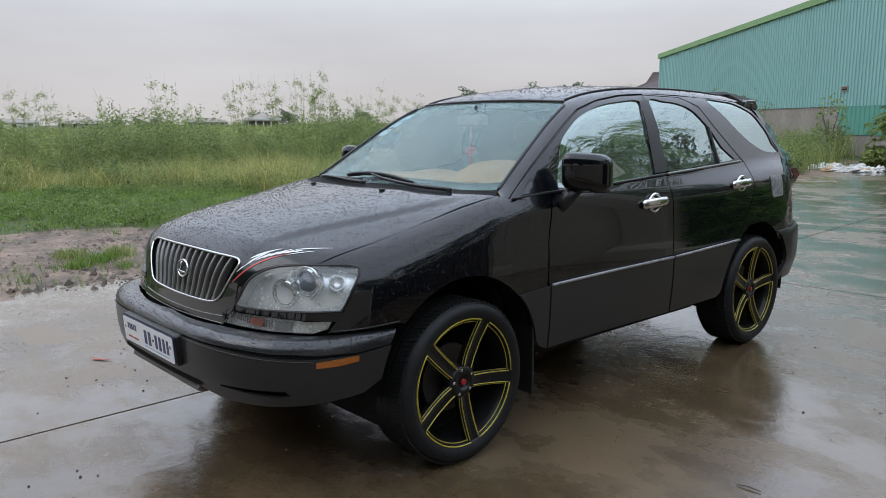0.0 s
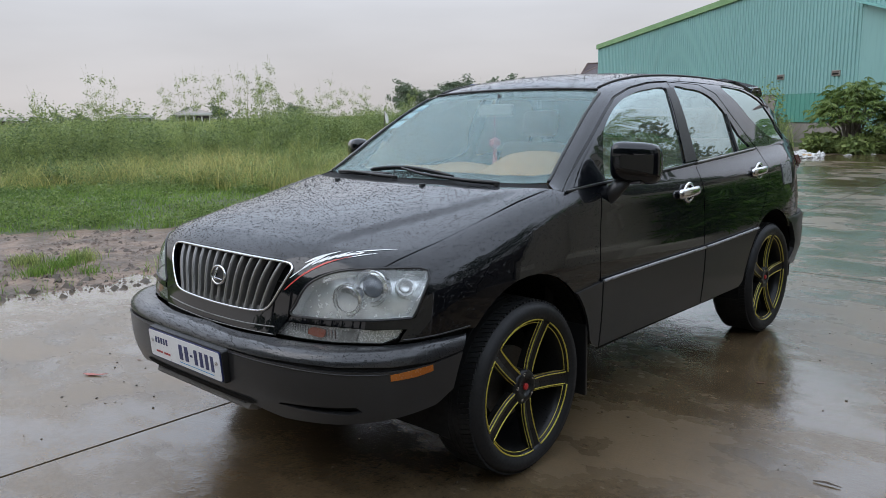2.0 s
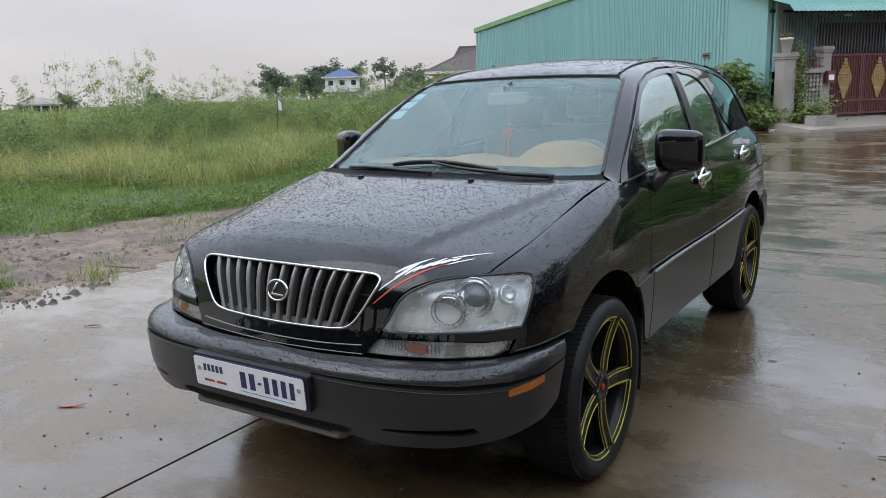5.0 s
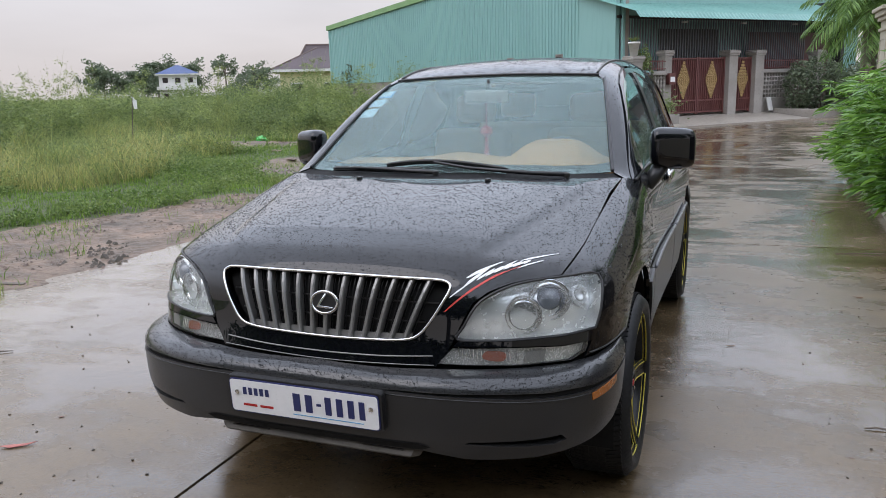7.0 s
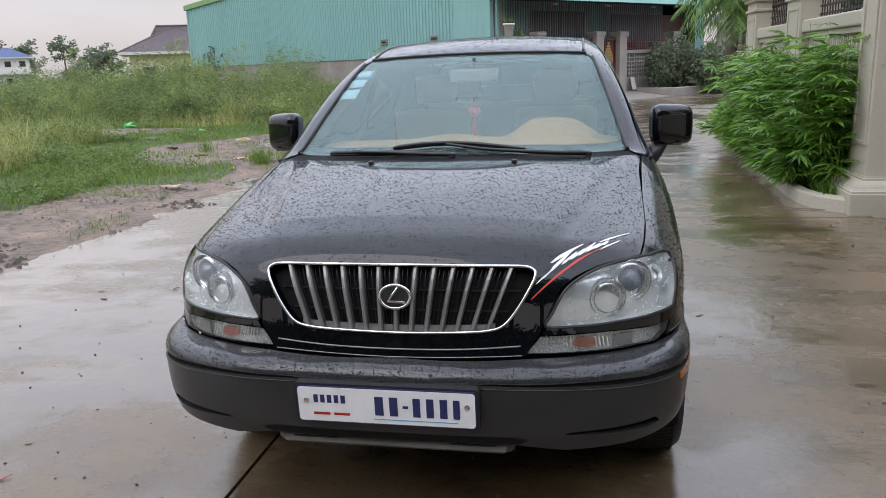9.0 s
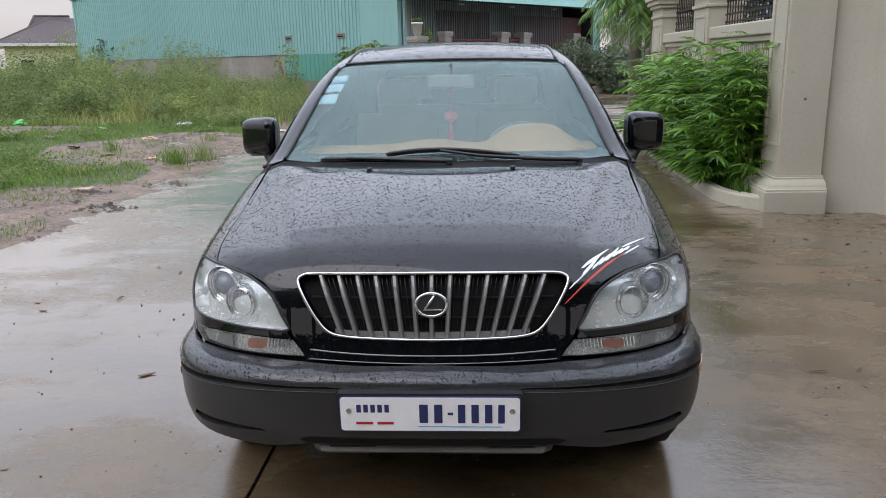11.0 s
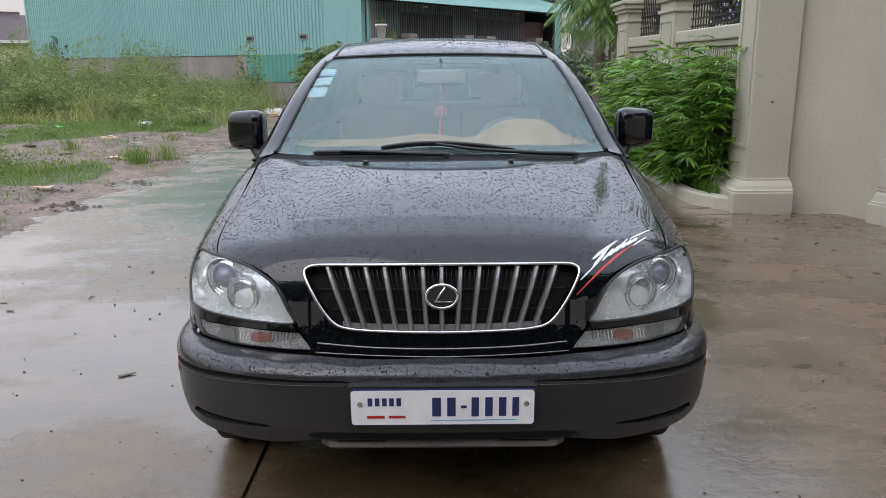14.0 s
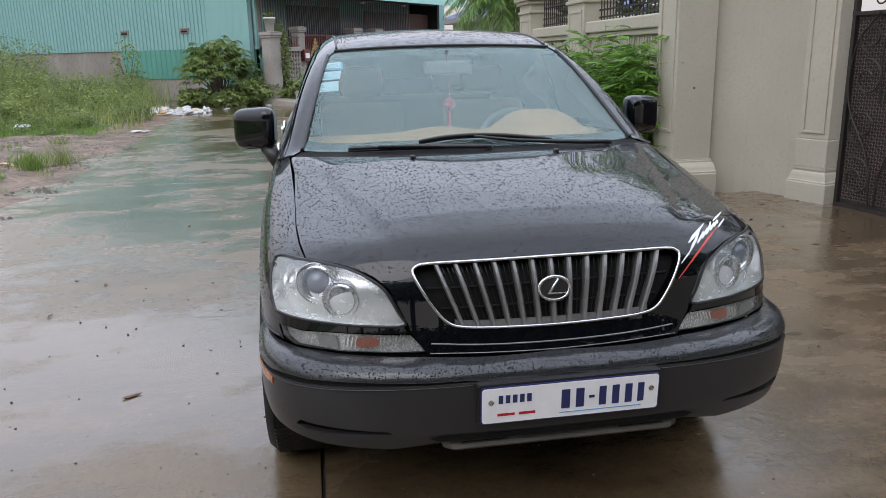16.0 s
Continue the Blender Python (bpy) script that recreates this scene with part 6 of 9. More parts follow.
# ---- wheels ----
def wheel(spin):
    """Built with its face towards +x and its hub at the origin."""
    w = thing("wheel", "", "")
    X = Matrix.Rotation(radians(90), 4, "Y")
    R, W = WHEEL_Z, 0.122
    prof = [(0.280, -W + 0.012), (0.296, -W), (0.322, -W - 0.003), (0.341, -W + 0.018), (0.350, -W + 0.038), (R, 0), (0.350, W - 0.038), (0.341, W - 0.018), (0.322, W + 0.003), (0.296, W), (0.280, W - 0.012)]
    tyre = part("tyre", lathe(bmesh.new(), prof, 64, X, False), M["rubber"], w, "black low-profile tyre, wet", True)
    bm = bmesh.new()
    for k in range(104):
        a = 2 * math.pi * k / 104
        for s in (-1, 1):
            m = Matrix.Rotation(a, 4, "X") @ Matrix.Translation((s * 0.066, 0, R - 0.004)) @ Matrix.Rotation(radians(s * 18), 4, "Z")
            box(bm, (-0.030, -0.0082, -0.004), (0.030, 0.0082, 0.004), 0, m)
    for x in (-0.03, 0, 0.03):
        ring_ = [(r, h) for r, h in ((R - 0.004, x - 0.009), (R + 0.001, x - 0.008), (R + 0.001, x + 0.008), (R - 0.004, x + 0.009))]
        lathe(bm, ring_, 64, X, False)
    tagged(part("tread", bm, M["rubber"], w), kind="stuff")
    part("rim_barrel", lathe(bmesh.new(), [(0.255, -0.09), (0.260, 0.06), (0.272, 0.095), (0.283, 0.108), (0.289, 0.112), (0.291, 0.106), (0.282, 0.09)], 56, X, False), M["rim"], w, "black alloy rim", True)
    part("brake_disc", lathe(bmesh.new(), [(0.0, -0.02), (0.15, -0.02), (0.15, 0.0), (0.0, 0.0)], 32, X), surface("brake_steel", (0.10, 0.095, 0.09), (0.08, 0.07, 0.06), 0.5, metal=0.7, big=9, small=60), w)
    part("drum", lathe(bmesh.new(), [(0.0, -0.085), (0.256, -0.085), (0.256, -0.075), (0.0, -0.075)], 32, X), M["dark"], w)
    hub = part("hub", lathe(bmesh.new(), [(0.07, 0.03), (0.072, 0.080), (0.060, 0.092), (0.034, 0.094), (0.034, 0.088), (0.0, 0.088)], 32, X), M["rim"], w, "", True)
    part("hub_cap", lathe(bmesh.new(), [(0.014, 0.086), (0.014, 0.0945), (0.011, 0.096), (0.0, 0.0965)], 20, X), M["red"], w, "red centre cap", True)
    for k in range(5):
        a = radians(spin + 72 * k)
        T = Matrix.Rotation(a, 4, "X")
        bm = bmesh.new()
        rows_ = []
        for r, half, x, thick in ((0.045, 0.026, 0.088, 0.05), (0.11, 0.0275, 0.084, 0.045), (0.18, 0.0285, 0.088, 0.042), (0.24, 0.0295, 0.098, 0.045), (0.275, 0.031, 0.104, 0.05)):
            rows_.append([bm.verts.new(T @ Vector(v)) for v in ((x - thick, -half * 0.8, r), (x - 0.006, -half, r), (x, -half * 0.82, r), (x - 0.005, 0, r), (x, half * 0.82, r), (x - 0.006, half, r), (x - thick, half * 0.8, r))])
        for p_, q_ in zip(rows_, rows_[1:]):
            for j in range(7):
                bm.faces.new((p_[j], p_[(j + 1) % 7], q_[(j + 1) % 7], q_[j]))
        bm.faces.new(rows_[0]), bm.faces.new(rows_[-1][::-1])
        spoke = part("spoke", bm, M["rim"], w, "", False)
        for s in (-1, 1):
            line = [(0.0885, s * 0.0215, 0.066), (0.0850, s * 0.0230, 0.11), (0.0890, s * 0.0238, 0.18), (0.0985, s * 0.0246, 0.24), (0.1040, s * 0.0255, 0.268)]
            part("pinstripe", tube(bmesh.new(), [T @ Vector(v) for v in open_curve(line, 3)], 0.0025, 5), M["yellow"], w, "yellow painted line", True)
            line = [(x - 0.007, y + s * 0.0085, z) for x, y, z in line]
            part("pinstripe", tube(bmesh.new(), [T @ Vector(v) for v in open_curve(line, 3)], 0.0014, 5), M["yellow"], w, "yellow painted line", True)
        sweep = [Matrix.Rotation(a + radians(b), 4, "X") @ Vector((0.1095, 0, 0.2755)) for b in np.linspace(5.5, 66.5, 18)]
        part("rim_stripe", tube(bmesh.new(), sweep, 0.0033, 5), M["yellow"], w, "yellow painted line", True)
        inner_ = [Matrix.Rotation(a + radians(b), 4, "X") @ Vector((0.099, 0, 0.2620)) for b in np.linspace(7.5, 64.5, 18)]
        part("rim_stripe", tube(bmesh.new(), inner_, 0.0018, 5), M["yellow"], w, "yellow painted line", True)
        part("lug_nut", lathe(bmesh.new(), [(0.009, 0.0), (0.009, 0.014), (0.0, 0.018)], 6, Matrix.Rotation(a + radians(36), 4, "X") @ Matrix.Translation((0.078, 0, 0.054)) @ X), M["chrome"], w)
    return w


wheel_a = wheel(47)
wheel_a.parent = car
wheel_a.matrix_basis = pose(0.785, 0, WHEEL_Z)
for x, y, turn, rz in ((0.780, BASE, 15, 0), (-0.785, 0, 50, 180), (-0.780, BASE, 10, 180)):
    copy_thing(wheel_a, pose(x, y, WHEEL_Z, 0, 0, rz) @ Matrix.Rotation(radians(turn), 4, "X"))


# ---- the car's fittings ----
skin("cowl", body, SLOPE, mirrored([(0, 0.068, 1.127), (0.2, 0.083, 1.126), (0.45, 0.143, 1.123), (0.70, 0.262, 1.116), (0.772, 0.31, 1.113), (0.73, 0.352, 1.134), (0.66, 0.322, 1.136), (0.50, 0.257, 1.138), (0.25, 0.202, 1.14), (0, 0.182, 1.141)]), M["cowl"], car, "black plastic cowl below the windscreen", off=-0.004, lip=0.01)
strip("screen_seal", body, SLOPE, [(0.728, 0.365, 1.140), (0.705, 0.46, 1.20), (0.66, 0.66, 1.335), (0.615, 0.86, 1.455), (0.583, 1.0, 1.537)], 0.008, M["trim"], car, off=0.0, both=True)
strip("screen_seal", body, SLOPE, [(-0.55, 1.04, 1.553), (-0.3, 1.02, 1.566), (0, 1.012, 1.570), (0.3, 1.02, 1.566), (0.55, 1.04, 1.553)], 0.007, M["trim"], car, off=0.0)
strip("roof_channel", body, TOP, [(0.537, 1.07, 1.56), (0.534, 1.3, 1.6), (0.529, 1.7, 1.63), (0.525, 2.2, 1.63), (0.525, 2.7, 1.60)], 0.006, M["trim"], car, off=0.002, both=True)

foot_band = mirrored([(0, 0.185, 1.143), (0.25, 0.205, 1.142), (0.50, 0.26, 1.14), (0.66, 0.325, 1.138), (0.722, 0.36, 1.140), (0.708, 0.425, 1.178), (0.64, 0.375, 1.172), (0.50, 0.318, 1.174), (0.25, 0.268, 1.179), (0, 0.250, 1.182)])
skin("screen_border", body, SLOPE, foot_band, M["cowl"], car, "black printed border along the foot of the windscreen", off=-0.008, lip=0)

# dark shade band and stickers at the top of the screen
band = mirrored([(0, 0.995, 1.563), (0.3, 1.003, 1.559), (0.55, 1.02, 1.544), (0.575, 0.99, 1.53), (0.585, 0.955, 1.51), (0.3, 0.945, 1.533), (0, 0.94, 1.536)])
skin("shade_band", body, SLOPE, band, pane("shade_band_glass", (0.20, 0.25, 0.30), film=0.05, gloss=1.7), car, off=-0.010, lip=0)
for pts, m_, lab in (([(-0.604, 0.951, 1.498), (-0.517, 0.936, 1.502), (-0.519, 0.870, 1.467), (-0.613, 0.885, 1.463)], "sky_blue", "blue paper tax sticker"), ([(-0.623, 0.867, 1.455), (-0.529, 0.856, 1.462), (-0.539, 0.795, 1.423), (-0.635, 0.808, 1.419)], "pale_sticker", "pale paper sticker"), ([(-0.641, 0.784, 1.408), (-0.547, 0.777, 1.418), (-0.552, 0.705, 1.373), (-0.652, 0.725, 1.368)], "pale_sticker", "pale blue paper sticker")):
    st = skin("sticker", body, SLOPE, pts, M[m_], car, lab, off=-0.012, lip=0)
    c = np.array(pts).mean(0)
    inner_ = [tuple(c + (np.array(p) - c) * 0.80 + (0, 0.004, 0.002)) for p in pts]
    skin("sticker_print", body, SLOPE, inner_, M["pale_sticker"], st, off=-0.009, lip=0)

# number plate: the characters are plain bars
PY, PZ = -0.985, 0.5615
plate = thing("number_plate", "", "")
plate.parent = car
tagged(plate, "white number plate with navy rim")
plate.matrix_basis = Matrix.Translation((0, PY, PZ)) @ Matrix.Rotation(radians(4), 4, "X")


def round_rect(w, h, r, n=5):
    out = []
    for cx, cz, a0 in ((w - r, h - r, 0), (-w + r, h - r, 90), (-w + r, -h + r, 180), (w - r, -h + r, 270)):
        out += [(cx + r * math.cos(radians(a0 + 90 * k / n)), cz + r * math.sin(radians(a0 + 90 * k / n))) for k in range(n + 1)]
    return out


UP = Matrix.Rotation(radians(90), 4, "X")
part("plate_holder", slab(bmesh.new(), round_rect(0.272, 0.064, 0.012), -0.03, 0.0, UP), M["trim"], plate, "black plastic plate holder")
part("plate_sheet", slab(bmesh.new(), round_rect(0.264, 0.0575, 0.012), 0.0, 0.004, UP), M["navy"], plate)
part("plate_face", slab(bmesh.new(), round_rect(0.2605, 0.054, 0.010), 0.004, 0.0055, UP), M["white"], plate)
for x0, x1 in ((-0.035, 0.0), (0.008, 0.042), (0.052, 0.068), (0.077, 0.108), (0.116, 0.147), (0.155, 0.186), (0.193, 0.222)):
    h = 0.004 if x1 - x0 < 0.02 else 0.0295
    x0, x1 = (x0, x1) if h < 0.01 else (x0 + 0.005, x1 - 0.005)
    part("plate_mark", slab(bmesh.new(), [(x0, 0.0025 - h), (x1, 0.0025 - h), (x1, 0.0025 + h), (x0, 0.0025 + h)], 0.0055, 0.007, UP), M["navy"], plate)
part("plate_rule", cube((-0.035, -0.0066, -0.041), (0.21, -0.0055, -0.0385)), M["sky_blue"], plate)
for k in range(5):
    part("plate_script_mark", slab(bmesh.new(), [(-0.213 + 0.0205 * k, 0.006), (-0.200 + 0.0205 * k, 0.006), (-0.200 + 0.0205 * k, 0.031), (-0.213 + 0.0205 * k, 0.031)], 0.0055, 0.0065, UP), M["navy"], plate)
for x0, x1 in ((-0.216, -0.166), (-0.154, -0.106)):
    part("plate_city_mark", slab(bmesh.new(), [(x0, -0.033), (x1, -0.033), (x1, -0.025), (x0, -0.025)], 0.0055, 0.0065, UP), M["red"], plate)
for x, z in ((-0.235, 0.012), (0.238, 0.012)):
    part("plate_screw", lathe(bmesh.new(), [(0.008, 0.0), (0.008, 0.003), (0.0, 0.004)], 12, Matrix.Translation((x, -0.0055, z)) @ UP), M["chrome"], plate)

# the painted decal on the bonnet, as plain brush strokes
D00, D10, D01, D11 = (np.array(p) for p in ((0.448, -0.763, 0.901), (0.634, -0.616, 0.960), (0.486, -0.712, 0.949), (0.672, -0.537, 0.970)))


def stroke(pts, m_, name="decal_stroke"):
    line = [tuple(D00 * (1 - u) * (1 - v) + D10 * u * (1 - v) + D01 * (1 - u) * v + D11 * u * v) for u, v in pts]
    skin(name, body, SLOPE, line, M[m_], hood, "white brushed decal" if m_ == "decal" else "red brushed decal", off=0.0015, lip=0, step=0.015)


def dash_stroke(u0, v0, u1, v1, w, m_="decal"):
    """A brush stroke that is fullest a third of the way along."""
    d = np.array((u1 - u0, v1 - v0))
    n_ = np.array((-d[1], d[0] * 1.6)) / (np.linalg.norm(d) + 1e-9) * w * 2.1
    a, b = np.array((u0, v0)), np.array((u1, v1))
    c = a + d * 0.35
    stroke([tuple(a - n_ * 0.4), tuple(c - n_), tuple(b - n_ * 0.25), tuple(b + n_ * 0.25), tuple(c + n_), tuple(a + n_ * 0.4)], m_)


dash_stroke(-0.06, 0.62, 0.34, 1.05, 0.060), dash_stroke(0.06, -0.05, 0.22, 0.85, 0.040)
for k in range(5):
    u = 0.25 + 0.125 * k
    dash_stroke(u, -0.02, u + 0.10, 0.50 + 0.25 * (k == 2), 0.034)
    dash_stroke(u + 0.085, 0.42, u + 0.14, 0.02, 0.026)
dash_stroke(0.26, 0.24, 0.80, 0.30, 0.026), dash_stroke(0.70, 0.62, 1.12, 0.98, 0.045), dash_stroke(-0.12, -0.20, 0.14, 0.10, 0.030)
for k in range(4):
    dash_stroke(0.93 + 0.055 * k, -0.36 + 0.05 * k, 0.98 + 0.055 * k, -0.10 + 0.05 * k, 0.020)
dash_stroke(0.90, -0.40, 1.16, -0.12, 0.018)
for u0, v0, u1, v1, w in ((-0.04, -0.95, 0.90, -0.22, 0.036), (0.10, -0.84, 0.70, -0.26, 0.034), (0.28, -0.74, 0.58, -0.26, 0.030)):
    dash_stroke(u0, v0, u1, v1, w, "decal_red")

# washer nozzles
for x in (-0.30, 0.28):
    p_ = meet(body, *TOP.rays(TOP.flat([(x, 0.045, 1.12)])))[0][0]
    part("washer_nozzle", cube((x - 0.010, p_[1] - 0.014, p_[2] - 0.002), (x + 0.010, p_[1] + 0.012, p_[2] + 0.010), 0.004), M["trim"], hood)


def wiper(blade, arm):
    w = thing("wiper", "", "")
    w.parent = car
    tagged(w, "black windscreen wiper")
    b, _ = meet(body, *SLOPE.rays(SLOPE.flat(open_curve(blade, 5))))
    n_ = normals(body, b)
    up = b + n_ * 0.016
    bm = tube(bmesh.new(), [tuple(v) for v in b + n_ * 0.008], [0.004] + [0.007] * (len(b) - 2) + [0.004], 5)
    part("rubber_blade", bm, M["rubber"], w)
    part("blade_frame", tube(bmesh.new(), [tuple(v) for v in up], [0.004] + [0.008] * (len(b) - 2) + [0.004], 6), M["trim"], w, "", True)
    a_, _ = meet(body, *SLOPE.rays(SLOPE.flat(open_curve(arm, 5))))
    na = normals(body, a_)
    lift = np.linspace(0.022, 0.012, len(a_))[:, None]
    part("wiper_arm", tube(bmesh.new(), [tuple(v) for v in a_ + na * lift], list(np.linspace(0.006, 0.011, len(a_))), 6), M["trim"], w, "", True)
    part("pivot", lathe(bmesh.new(), [(0.014, 0.0), (0.014, 0.016), (0.009, 0.020), (0.0, 0.021)], 14, Matrix.Translation(tuple(a_[-1]))), M["trim"], w)


wiper([(-0.250, 0.228, 1.161), (-0.096, 0.240, 1.174), (0.074, 0.236, 1.172), (0.313, 0.215, 1.150)], [(-0.02, 0.222, 1.168), (0.18, 0.185, 1.150), (0.40, 0.175, 1.130), (0.565, 0.215, 1.124)])
wiper([(-0.540, 0.250, 1.140), (-0.357, 0.200, 1.146), (-0.18, 0.178, 1.148), (-0.06, 0.172, 1.148)], [(-0.42, 0.205, 1.140), (-0.25, 0.165, 1.140), (-0.10, 0.135, 1.137), (0.02, 0.130, 1.136)])


def side_mirror(f_):
    """A rounded shell that narrows forwards, on a short foot."""
    m = thing("door_mirror", "", "")
    m.parent = car
    tagged(m, "large black door mirror, wet on top")
    bm = bmesh.new()
    bmesh.ops.create_cube(bm, size=2)
    bmesh.ops.subdivide_edges(bm, edges=list(bm.edges), cuts=7, use_grid_fill=True)
    for v in bm.verts:
        x, y, z = v.co
        k = (abs(x) ** 4.8 + abs(y) ** 4.8 + abs(z) ** 4.8) ** (1 / 4.8)
        x, y, z = x / k, y / k, z / k
        s = 1 - 0.16 * max(-y, 0) ** 2
        v.co = (f_ * (0.940 + 0.096 * x * s - 0.012 * y), 0.738 + 0.060 * y + 0.050 * x, 1.208 + 0.092 * z * s - 0.008 * x - 0.006 * y)
    part("shell", bm, M["paint"], m, "", True)
    bm = bmesh.new()
    slab(bm, round_rect(0.080, 0.074, 0.02), -0.002, 0.002, Matrix.Translation((f_ * 0.932, 0.792, 1.207)) @ Matrix.Rotation(radians(f_ * 28), 4, "Z") @ UP)
    part("mirror_glass", bm, surface("mirror_silver", (0.85, 0.87, 0.88), (0.82, 0.84, 0.85), 0.03, metal=1.0, wear=0.0), m, "mirror glass")
    part("foot", tube(bmesh.new(), [(f_ * 0.835, 0.665, 1.03), (f_ * 0.862, 0.69, 1.08), (f_ * 0.895, 0.72, 1.135)], [0.026, 0.034, 0.036], 10), M["trim"], m, "", True)
    part("under_cover", cube((min(f_ * 0.885, f_ * 0.985), 0.70, 1.116), (max(f_ * 0.885, f_ * 0.985), 0.785, 1.128), 0.006), M["trim"], m)


side_mirror(1), side_mirror(-1)


def handle(door, y, z, f_):
    """A thick chrome grip over a cup with a round lobe above and below."""
    x = meet(body, *SIDE.rays(SIDE.flat([(1, y, z)])))[0][0][0]
    bm = bmesh.new()
    pts = open_curve([(f_ * (x + 0.008), y - 0.118, z - 0.002), (f_ * (x + 0.026), y - 0.08, z), (f_ * (x + 0.034), y, z + 0.003), (f_ * (x + 0.026), y + 0.075, z + 0.004), (f_ * (x + 0.008), y + 0.108, z + 0.002)], 5)
    tube(bm, [tuple(v) for v in pts], [0.016, 0.021, 0.024] + [0.026] * (len(pts) - 6) + [0.025, 0.022, 0.016], 12)
    for v in bm.verts:
        v.co.x = f_ * (x + (abs(v.co.x) - x) * 0.62)
    rim_ = [(0.050 * math.cos(a) * (1 + 0.12 * math.cos(2 * a)), 0.046 * math.sin(a)) for a in np.linspace(0, 2 * math.pi, 33)]
    tube(bm, [(f_ * (x + 0.004), y + u, z + w) for u, w in rim_], 0.010, 8, False)
    slab(bm, rim_[:-1], -0.004, 0.002, Matrix.Translation((f_ * (x + 0.001), y, z)) @ Matrix.Rotation(radians(90), 4, "Y") @ Matrix.Rotation(radians(90), 4, "Z"))
    part("door_handle", bm, M["chrome"], door, "chrome door handle over a round cup", True)


for f_, k in ((1, 0), (-1, 1)):
    handle(door_fs[k], 1.435, 1.010, f_), handle(door_rs[k], 2.41, 1.055, f_)
fuel = [(0.86, 2.835, 1.078), (0.86, 2.985, 1.082), (0.86, 2.995, 1.07), (0.87, 2.99, 0.955), (0.87, 2.975, 0.944), (0.87, 2.835, 0.94), (0.87, 2.822, 0.955), (0.86, 2.822, 1.065)]
skin("fuel_flap", body, SIDE, fuel, M["flap"], quarters[0], "silver fuel filler flap", off=0.006, lip=0.006, step=0.02)
for f_ in (1, -1):
    tl = [(0.755, 3.355, 1.10), (0.775, 3.405, 1.00), (0.785, 3.43, 0.88), (0.73, 3.47, 0.88), (0.71, 3.45, 1.0), (0.68, 3.41, 1.10)]
    skin("tail_lamp", body, Straight((-0.7, -0.7, 0)), tl, M["tail_red"], car, "red tail lamp", off=0.006, lip=0.006, mirror=f_ < 0)

# ---- inside the car ----
dash = thing("dashboard", "", "")
dash.parent = car
tagged(dash, "tan dashboard with covered top")
bm = bmesh.new()
xs_, ys_ = np.linspace(-0.70, 0.70, 36), np.linspace(0.29, 0.92, 16)


def dash_z(x, y):
    z = 1.128 + 0.05 * (y - 0.3) - 0.9 * max(y - 0.80, 0) ** 1.2
    z += 0.100 * math.exp(-(((x - 0.40) / 0.185) ** 4)) * math.exp(-(((y - 0.70) / 0.18) ** 4))
    z += 0.040 * math.exp(-(((x + 0.08) / 0.16) ** 2)) * math.exp(-(((y - 0.66) / 0.2) ** 2))
    return z - 0.10 * max(0.34 + 0.25 * x * x - y, 0)


gv_ = [[bm.verts.new((x, y, dash_z(x, y))) for x in xs_] for y in ys_]
for a, b in zip(gv_, gv_[1:]):
    for k in range(len(xs_) - 1):
        bm.faces.new((a[k], a[k + 1], b[k + 1], b[k]))
part("dash_top", bm, M["tan"], dash, "", True)
part("dash_front", cube((-0.70, 0.86, 0.55), (0.70, 0.92, 1.03), 0.02), M["tan"], dash)
sw = thing("steering_wheel", "", "")
sw.parent = car
tagged(sw, "grey steering wheel")
SM = Matrix.Translation((0.36, 1.0, 1.06)) @ Matrix.Rotation(radians(65), 4, "X")
part("wheel_rim", tube(bmesh.new(), [SM @ Vector((0.18 * math.cos(a), 0.18 * math.sin(a), 0)) for a in np.linspace(0, 2 * math.pi, 33)], 0.016, 8, False), M["grey_in"], sw, "", True)
part("wheel_hub", lathe(bmesh.new(), [(0.07, -0.03), (0.075, 0.0), (0.05, 0.02), (0.0, 0.024)], 20, SM), M["grey_in"], sw, "", True)
for a in (0, 180, 270):
    part("wheel_spoke", tube(bmesh.new(), [SM @ Vector((0.05 * math.cos(radians(a)), 0.05 * math.sin(radians(a)), 0)), SM @ Vector((0.175 * math.cos(radians(a)), 0.175 * math.sin(radians(a)), 0))], 0.014, 6), M["grey_in"], sw)


def car_seat(x, y, w):
    s = thing("car_seat", "", "")
    s.parent = car
    tagged(s, "tan seat")
    part("cushion", cube((x - w, y - 0.28, 0.55), (x + w, y + 0.25, 0.72), 0.05), M["tan"], s, "", True)
    part("seat_back", cube((-w, -0.07, 0), (w, 0.07, 0.60), 0.05, pose(x, y + 0.27, 0.66, -14)), M["tan"], s, "", True)
    for hx in (0.0,) if w < 0.4 else (-0.33, 0.33):
        part("headrest", cube((-0.13, -0.05, 0), (0.13, 0.05, 0.17), 0.04, pose(x + hx, y + 0.45, 1.28, -10)), M["tan"], s, "", True)


car_seat(0.37, 1.38, 0.25), car_seat(-0.37, 1.38, 0.25), car_seat(0, 2.25, 0.62)
part("headliner", cube((-0.50, 1.15, 1.52), (0.50, 2.9, 1.535)), M["grey_in"], car)
rv = thing("rear_view_mirror", "", "")
rv.parent = car
tagged(rv, "inside rear-view mirror")
part("mirror_case", cube((-0.12, 0.90, 1.42), (0.12, 0.93, 1.485), 0.012), M["grey_in"], rv)
part("mirror_stalk", tube(bmesh.new(), [(0, 0.92, 1.48), (0, 0.95, 1.535)], 0.008, 6), M["trim"], rv)
ch = thing("charm", "", "")
ch.parent = car
tagged(ch, "red hanging charm")
part("cord", tube(bmesh.new(), [(0.0, 0.905, 1.43), (0.0, 0.905, 1.31)], 0.003, 5), M["red"], ch)
